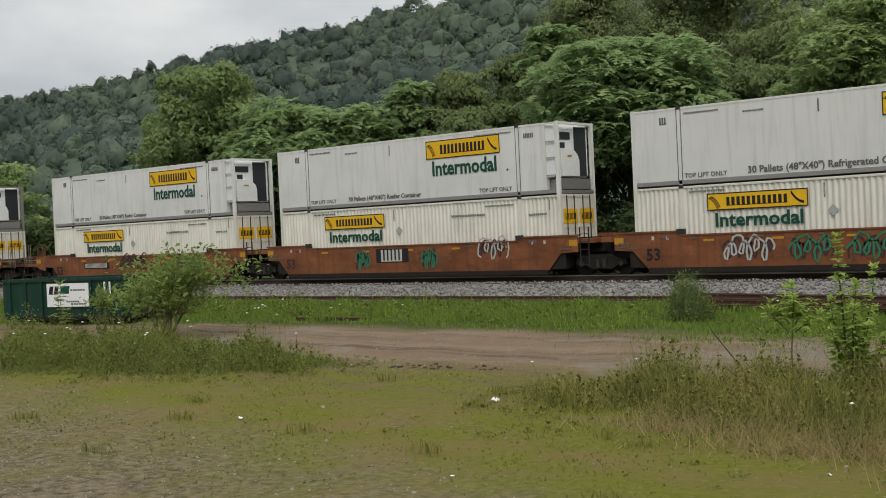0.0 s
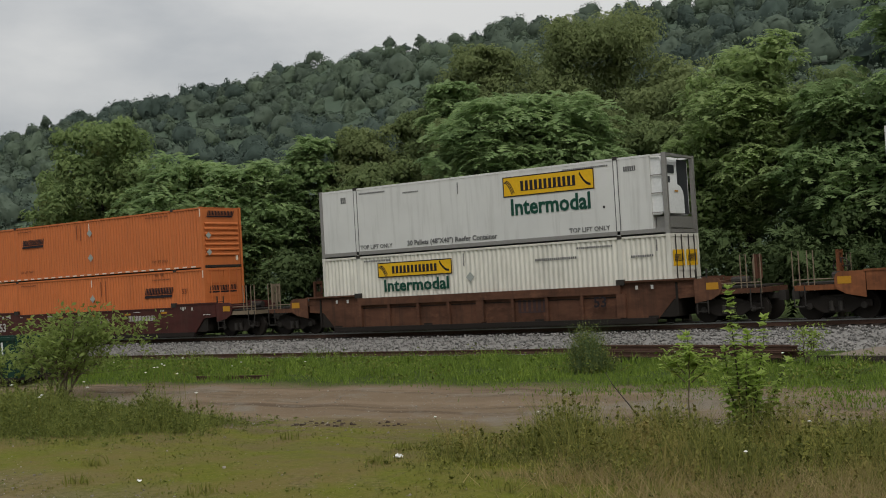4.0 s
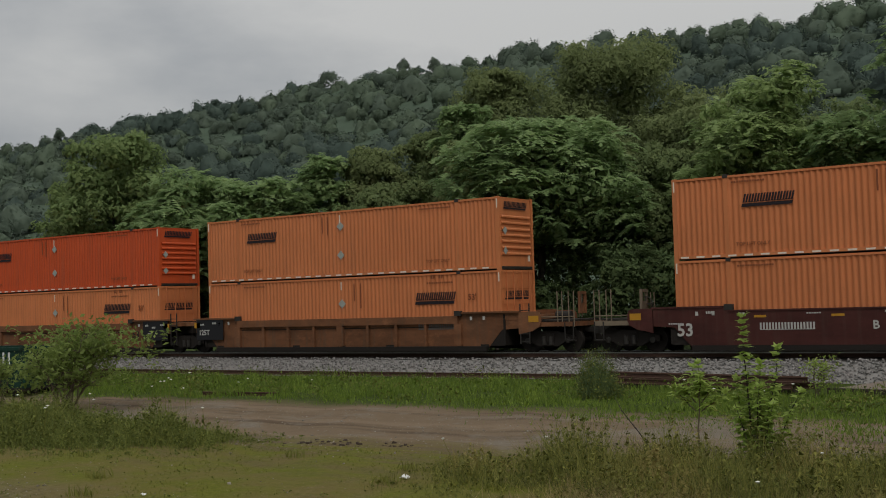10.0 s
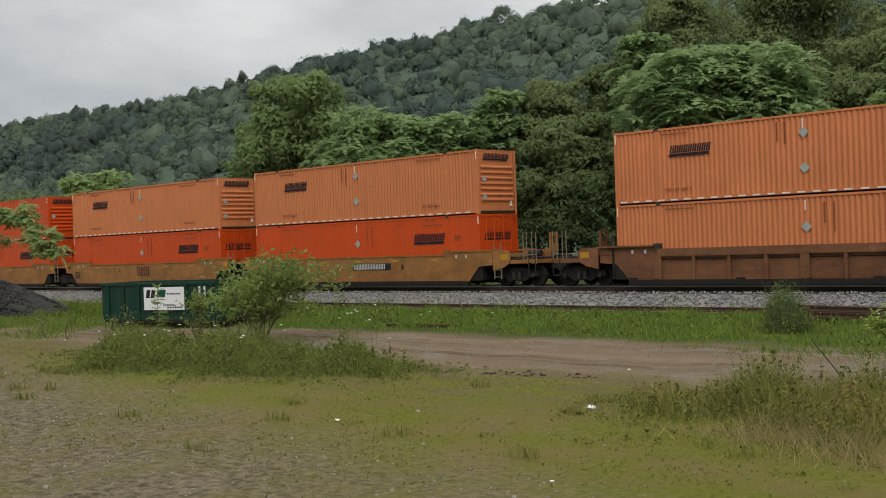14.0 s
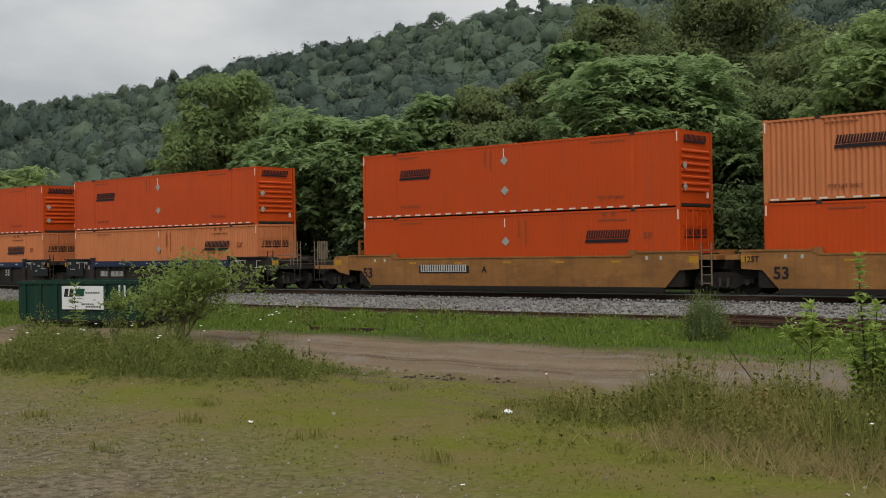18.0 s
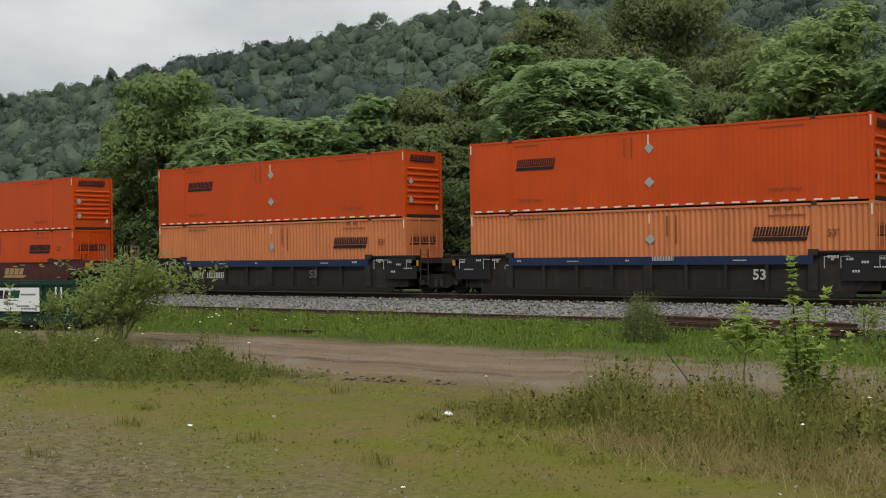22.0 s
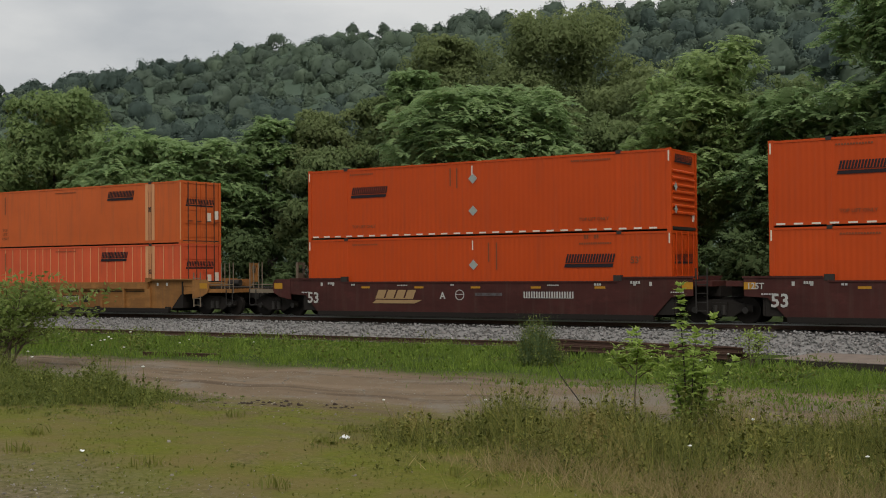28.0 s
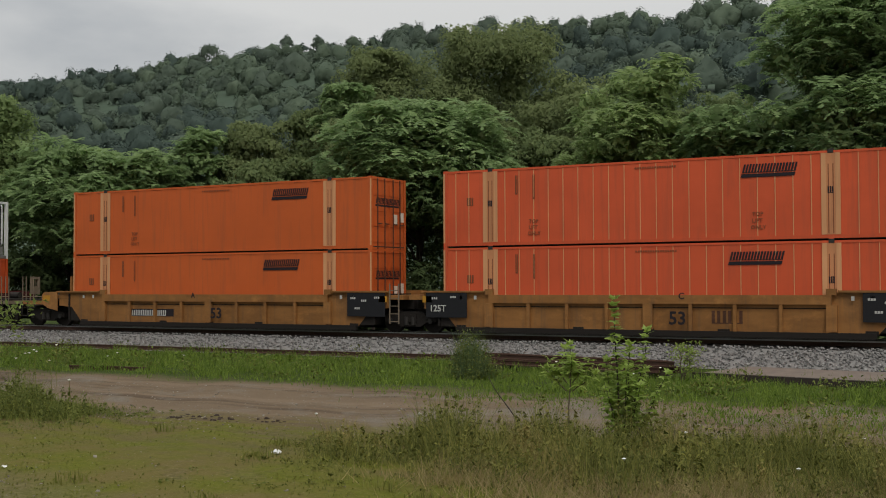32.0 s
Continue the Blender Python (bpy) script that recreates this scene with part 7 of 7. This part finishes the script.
def weed_clump(x, y, h, half, seed):
    """A dense upright clump of leafy stalks and long grass, highest in the middle."""
    rng = np.random.default_rng(seed)
    t = thing("weed_clump", pose(x, y, float(ground_height(np.array(x), np.array(y)))), "dark green clump of tall weeds in the grass", "weeds")
    n = 150
    foot = rng.normal(size=(n, 2)) * half * 0.6
    tall = h * rng.uniform(0.55, 1.05, n) * np.exp(-(foot ** 2).sum(1) / (2 * half ** 2))
    lean = foot * 0.35 + rng.normal(size=(n, 2)) * 0.06
    m = 4200
    i, up = rng.integers(0, n, m), rng.uniform(0.05, 1, m)
    q = np.concatenate([foot[i] + lean[i] * up[:, None] + rng.normal(size=(m, 2)) * 0.05, (up * tall[i])[:, None]], 1)
    nrm = unit_dirs(rng, m, 0.6)
    base = np.concatenate([foot, np.zeros((n, 1))], 1)
    part("tall_grass", leaf_mesh("tall_grass", spikes(np.repeat(base, 9, 0), np.repeat(tall, 9) * rng.uniform(0.6, 1.2, 9 * n), np.full(9 * n, 0.018), rng, 0.4), LEAF_UNDER), LEAF_UNDER, t)
    part("leaves", leaf_mesh("leaves", tri_leaves(rng, q, nrm, rng.uniform(0.03, 0.075, m), nrm * 0.6 + np.array([0, -0.2, 0.4])), GRASS_GREEN), GRASS_GREEN, t)


# ---- things on the lot ----
def dumpster():
    L, Wd, H = 5.6, 2.4, 1.62
    d = thing("roll_off_dumpster", pose(-38.5, 25.5, 0, 0, 0, 14), "dark green steel roll-off dumpster with a white sign, on the grass", "dumpster")
    s = Shape()
    s.poly([(-L / 2, 0.3), (L / 2 - 0.1, 0.3), (L / 2, 0.45), (L / 2, H), (-L / 2 - 0.12, H), (-L / 2 - 0.12, 0.5)], -Wd / 2, -Wd / 2 + 0.05)
    part("side_wall", s, DUMP_GREEN, d)
    part("side_wall", Shape().poly([(-L / 2, 0.3), (L / 2, 0.3), (L / 2, H), (-L / 2 - 0.12, H)], Wd / 2 - 0.05, Wd / 2), DUMP_GREEN, d)
    part("end_wall", Shape().box(-L / 2 - 0.12, -L / 2 - 0.06, -Wd / 2 + 0.05, Wd / 2 - 0.05, 0.3, H), DUMP_GREEN, d)
    part("tailgate", Shape().box(L / 2 - 0.06, L / 2, -Wd / 2 + 0.05, Wd / 2 - 0.05, 0.3, H), DUMP_GREEN, d)
    part("floor", Shape().box(-L / 2, L / 2, -Wd / 2, Wd / 2, 0.2, 0.3), GRIME, d)
    part("top_rail", Shape().box(-L / 2 - 0.16, L / 2 + 0.04, -Wd / 2 - 0.06, -Wd / 2 + 0.06, H, H + 0.11), DUMP_GREEN, d)
    part("top_rail", Shape().box(-L / 2 - 0.16, L / 2 + 0.04, Wd / 2 - 0.06, Wd / 2 + 0.06, H, H + 0.11), DUMP_GREEN, d)
    part("end_rail", Shape().box(-L / 2 - 0.18, -L / 2 - 0.04, -Wd / 2 + 0.06, Wd / 2 - 0.06, H, H + 0.11), DUMP_GREEN, d)
    rib = Shape().poly([(-0.06, 0.3), (0.06, 0.3), (0.05, H - 0.002), (-0.05, H - 0.002)], -Wd / 2 - 0.07, -Wd / 2).mesh("side_rib")
    for i in range(8):
        x = -L / 2 + 0.25 + i * 0.79
        if i not in (3, 4):
            part("side_rib", rib, DUMP_GREEN, d, at=pose(x, 0, 0))
    for x in (-2.2, 2.2):
        for y in (-0.8, 0.8):
            part("ground_roller", Shape().tube([(x, y - 0.1, 0.12), (x, y + 0.1, 0.12)], 0.13, 10), STEEL_DARK, d)
    part("skid_rail", Shape().box(-L / 2, L / 2, -0.5, -0.38, 0.06, 0.2), GRIME, d)
    part("skid_rail", Shape().box(-L / 2, L / 2, 0.38, 0.5, 0.06, 0.2), GRIME, d)
    sg = part("sign", Shape().box(-0.95, 1.05, -Wd / 2 - 0.09, -Wd / 2 - 0.073, 0.72, 1.58), SIGN_WHITE, d, "white rectangular sign", at=pose(0.3, 0, -0.04))
    y = -Wd / 2 - 0.094
    part("sign_mark", name_blocks(2, -0.85, 1.18, 0.5, 0.3, y, 0.2, 0.25), INK, sg)
    part("sign_mark", name_blocks(1, -0.3, 1.2, 0.42, 0.28, y, 0.2, 0.0), INK_GREEN, sg)
    for k, (x, z, w) in enumerate(((0.2, 1.3, 0.7), (-0.6, 1.0, 0.2), (0.0, 0.88, 0.6), (0.2, 0.79, 0.75))):
        part("sign_line", name_blocks(6, x, z, w, 0.06, y, 0, 0.2), INK_GREY, sg)
    st = part("sticker", Shape().box(2.0, 2.32, -Wd / 2 - 0.012, -Wd / 2 - 0.002, 1.05, 1.56), SIGN_WHITE, d, "white notice sticker")
    part("sticker_line", name_blocks(3, 2.05, 1.4, 0.2, 0.08, -Wd / 2 - 0.016), INK_GREY, st)
    part("sticker_line", name_blocks(3, 2.05, 1.2, 0.2, 0.08, -Wd / 2 - 0.016), INK_GREY, st)


def gravel_pile():
    rng = np.random.default_rng(31)
    n, m = 26, 12
    s = Shape()
    for j in range(m + 1):
        t = j / m
        for i in range(n):
            a = i * 2 * math.pi / n
            r = 3.9 * t * (1 + 0.12 * math.sin(3 * a + 1) + 0.06 * rng.normal())
            s.v.append((r * math.cos(a), r * math.sin(a) * 0.85, 1.75 * (1 - t) ** 0.9 * (1 + 0.05 * rng.normal()) - 0.03))
    s.f = [(j * n + i, (j + 1) * n + i, (j + 1) * n + (i + 1) % n, j * n + (i + 1) % n) for j in range(m) for i in range(n)]
    me = s.mesh("gravel_heap")
    me.materials.append(GRAVEL_SHEET)
    ob = new("gravel_heap", me)
    ob.matrix_world = pose(-57.7, 27.6, 0)
    tagged(ob, "dark grey heap of gravel on the grass", "gravel pile")
    k = 3500
    a, t = rng.uniform(0, 6.28, k), np.sqrt(rng.uniform(0, 1, k))
    p = np.stack([3.95 * t * np.cos(a), 3.95 * t * np.sin(a) * 0.85, 1.75 * (1 - t) ** 0.9 + 0.02], -1)
    stones("gravel_stones", p, rng.uniform(0.05, 0.14, k), GRAVEL, ob, "loose dark stones of the heap", rng)


GRAVEL_SHEET = plain("heap_of_dark_gravel", (0.045, 0.045, 0.042), 0.95, 0.0, 0.5, 9.0)


def rail_shape(L):
    """A length of flat-bottomed rail, one outline drawn out along x."""
    o = [(-0.07, 0.0), (0.07, 0.0), (0.07, 0.022), (0.01, 0.036), (0.01, 0.122), (0.036, 0.132), (0.036, 0.165), (-0.036, 0.165), (-0.036, 0.132), (-0.01, 0.122), (-0.01, 0.036), (-0.07, 0.022)]
    s, n = Shape(), len(o)
    s.v = [(x, y, z) for x in (0.0, L) for y, z in o]
    s.f = [tuple(range(n - 1, -1, -1)), tuple(range(n, 2 * n))] + [(i, (i + 1) % n, n + (i + 1) % n, n + i) for i in range(n)]
    return s


def leaning_sumac():
    """A young tree whose long leafy bough arches over beside the heap."""
    rng = np.random.default_rng(49)
    t = thing("sumac_sapling", pose(-56.6, 26.0, 0), "young sumac with a long leafy bough arching down beside the heap", "sapling")
    bend = [(0, 0, -0.1), (0.5, 0.1, 1.8), (1.3, 0.1, 3.6), (2.4, 0, 4.7), (3.6, 0, 4.85), (5.0, 0, 4.2), (6.0, 0, 3.4), (7.2, 0, 2.8)]
    part("stem", Shape().tube(bend, 0.06, 7, 0.012), BARK, t)
    along_bough = np.array(bend)[[2, 3, 3, 4, 4, 5, 5, 6, 6, 7]]
    c = along_bough + rng.normal(size=(10, 3)) * np.array([0.3, 0.3, 0.12])
    c = np.concatenate([c, (np.array(bend)[3:7] + np.array(bend)[4:8]) / 2])
    r = rng.uniform(0.32, 0.5, len(c))
    part("leaves", leaf_mesh("leaves", join(crown_sprays(rng, c, r, 90, 0.5, 7), crown_leaves(rng, c, r, 3000, 0.13)), LEAF_LIGHT), LEAF_LIGHT, t)


def lot_things():
    dumpster()
    gravel_pile()
    # rails stacked on old ties, and the edge of a worn concrete pad beside them
    turn = -11.5
    for i, (x, y) in enumerate(((-15.9, 33.4), (-13.2, 32.85), (-10.9, 32.4))):
        ob = tagged(new("railroad_tie", Shape().box(-0.11, 0.11, -0.9, 0.9, 0, 0.18).mesh("railroad_tie")), "old dark timber tie lying on the grass", "railroad tie", "ties under the stacked rails")
        ob.data.materials.append(TIMBER)
        ob.matrix_world = pose(x, y, 0, 0, 0, turn)
    for i, (dy, dz, dx) in enumerate(((-0.45, 0.18, -0.3), (-0.15, 0.18, 0.2), (0.15, 0.18, 0.0), (-0.3, 0.346, 0.1), (0.0, 0.346, -0.2))):
        ob = tagged(new("spare_rail", rail_shape(6.6).mesh("spare_rail")), "rusted spare rail stacked on timber ties", "rail", "stacked spare rails")
        ob.data.materials.append(RAIL_RUST)
        ob.matrix_world = pose(-16.7 + dx, 33.45 + dy, dz, 0, 0, turn)
    pad = thing("concrete_pad", pose(-9.7, 32.3, 0, 0, 0, turn), "low worn concrete pad with a dark timber edge", "concrete pad")
    part("slab", Shape().poly([(0, 0.0), (15, 0.0), (15, 0.17), (6, 0.19), (0.15, 0.18), (0, 0.14)], 0, 3.2), CONCRETE, pad)
    for i in range(5):
        part("edge_timber", Shape().box(0.05 + i * 3.0, 2.98 + i * 3.0, -0.2, -0.004, 0.0, 0.2), TIMBER, pad)
    ob = tagged(new("loose_rail", rail_shape(28.0).mesh("loose_rail")), "rusted rail lying at the foot of the ballast", "rail")
    ob.data.materials.append(RAIL_RUST)
    ob.matrix_world = pose(-46.0, 36.2, 0.05)
    ob = tagged(new("old_siding_rail", rail_shape(3.2).mesh("old_siding_rail")), "short rusted rail half hidden in grass", "rail")
    ob.data.materials.append(RAIL_RUST)
    ob.matrix_world = pose(-29.0, 27.4, -0.04, 0, 0, 6)
    # litter
    rng = random.Random(4)
    for x, y, s in ((-11.40, 15.10, 0.085), (-14.06, 11.99, 0.05), (-8.50, 10.38, 0.025), (-4.75, 12.17, 0.03)):
        b = Shape()
        b.v = [((i - 1.5) * s * 0.5 + rng.uniform(-0.2, 0.2) * s, (j - 1.5) * s * 0.4 + rng.uniform(-0.2, 0.2) * s, abs(rng.gauss(0.35, 0.3)) * s) for j in range(4) for i in range(4)]
        b.f = [(j * 4 + i, j * 4 + i + 1, j * 4 + i + 5, j * 4 + i + 4) for j in range(3) for i in range(3)]
        ob = tagged(new("litter", b.mesh("litter")), "crumpled scrap of white paper on the moss", "litter", "scraps of litter")
        ob.data.materials.append(PAPER)
        ob.matrix_world = pose(x, y, float(ground_height(np.array(x), np.array(y))) + 0.01)
    # shrubs and saplings
    shrub("lot_shrub", "tall leafy green shrub with many thin stems on the lot", -28.9, 21.9, 2.25, 2.1, 15, LEAF_SHRUB, 0.19, 3800, 41, BARK, 0.40)
    young_tree("sapling_shrub", "bright green young sapling with several thin stems among weeds", -6.75, 18.3, [(0, -0.12, 0, 2.5, 0.25), (0, 0.42, 0.1, 2.0, 0.25), (0, -0.35, 0.2, 1.5, 0.3), (0, 0.2, -0.2, 1.45, 0.2), (0, -0.2, -0.25, 1.1, 0.2), (0, 0.75, 0.2, 1.3, 0.35), (0, 0.05, 0.3, 1.75, 0.2), (0, 0.45, -0.3, 1.15, 0.35), (0, 0.3, 0.35, 1.35, 0.3)], LEAF_YOUNG, 0.21, 0.95, 42, BARK_DARK, 0.095, 6)
    young_tree("sapling", "thin young sapling with a tuft of pale leaves", -8.55, 20.4, [(0, 0.02, 0, 1.75, 0.66), (1.0, -0.42, 0, 1.4, 0.3), (1.0, 0.42, 0.1, 1.45, 0.3), (1.1, 0.2, -0.35, 1.5, 0.3), (1.1, -0.25, 0.35, 1.6, 0.3), (0.85, 0.55, -0.1, 1.15, 0.4), (0.85, -0.55, 0.1, 1.2, 0.4)], LEAF_YOUNG, 0.25, 0.6, 43, BARK, 0.09, 6)
    young_tree("sapling", "slender green seedling with drooping leaves in front of the dumpster", -33.1, 21.0, [(0, 0.05, 0, 1.75, 0.72), (0, -0.25, 0.1, 1.2, 0.6), (0, 0.4, 0, 0.95, 0.5)], LEAF_SHRUB, 0.4, 0.45, 50, BARK, 0.12, 6)
    shrub("small_shrub", "small pale green shrub beside the concrete pad", -9.8, 31.6, 0.95, 0.5, 5, LEAF_YOUNG, 0.1, 420, 44, BARK, 0.15)
    shrub("small_shrub", "small green shrub on the worn pad", -3.7, 30.5, 0.8, 0.5, 5, LEAF_SHRUB, 0.09, 420, 45, BARK, 0.1)
    weed_clump(-15.2, 29.2, 1.5, 0.46, 46)
    shrub("weed_clump", "dark green clump of weeds in the grass", -36.5, 27.8, 0.8, 0.8, 10, LEAF_SHRUB, 0.11, 900, 47, BARK_DARK, 0.05)
    shrub("dumpster_shrub", "small green shrub growing against the dumpster", -32.2, 21.9, 1.5, 0.55, 5, LEAF_SHRUB, 0.12, 800, 48, BARK, 0.15)
    leaning_sumac()
    for i, (x, y, h) in enumerate(((-40.5, 20.8, 0.9), (-37.8, 20.4, 1.0), (-35.0, 20.6, 0.85), (-33.6, 20.2, 1.05))):
        shrub("seedling", "thin green seedling in front of the dumpster", x, y, h, 0.2, 2, LEAF_SHRUB, 0.08, 90, 60 + i, BARK, 0.3)
    post = thing("trackside_post", pose(-27.3, 43.2, 0), "slim pale concrete post beyond the line", "post")
    part("shaft", Shape().tube([(0, 0, -0.2), (0, 0, 4.25)], 0.085, 8, 0.07), CONCRETE, post)
    part("cap", Shape().tube([(0, 0, 4.25), (0, 0, 4.33)], 0.095, 8, 0.05), CONCRETE, post)
    t = thing("dead_branch", pose(-8.6, 18.6, 0), "bare dead branch leaning out of the weeds", "branch")
    rng2 = np.random.default_rng(9)
    part("stick", Shape().tube(limb_path(rng2, (0, 0, 0), (-1.0, 0.5, 1.0), 0.06, 5), 0.018, 6, 0.006), BARK_DARK, t)
    part("side_twig", Shape().tube(limb_path(rng2, (-0.5, 0.25, 0.5), (-0.75, 0.2, 0.85), 0.1, 3), 0.009, 5, 0.004), BARK_DARK, t)


for k, row in enumerate(TREES):
    tree(100 + k, *row)
shrub_row(11, 45.4, (2.4, 3.6), (3.6, 5.6), 2600)
shrub_row(12, 51.0, (3.0, 4.2), (5.5, 7.6), 1700)
build_hill()
build_verge()
build_flowers()
lot_things()
motions()
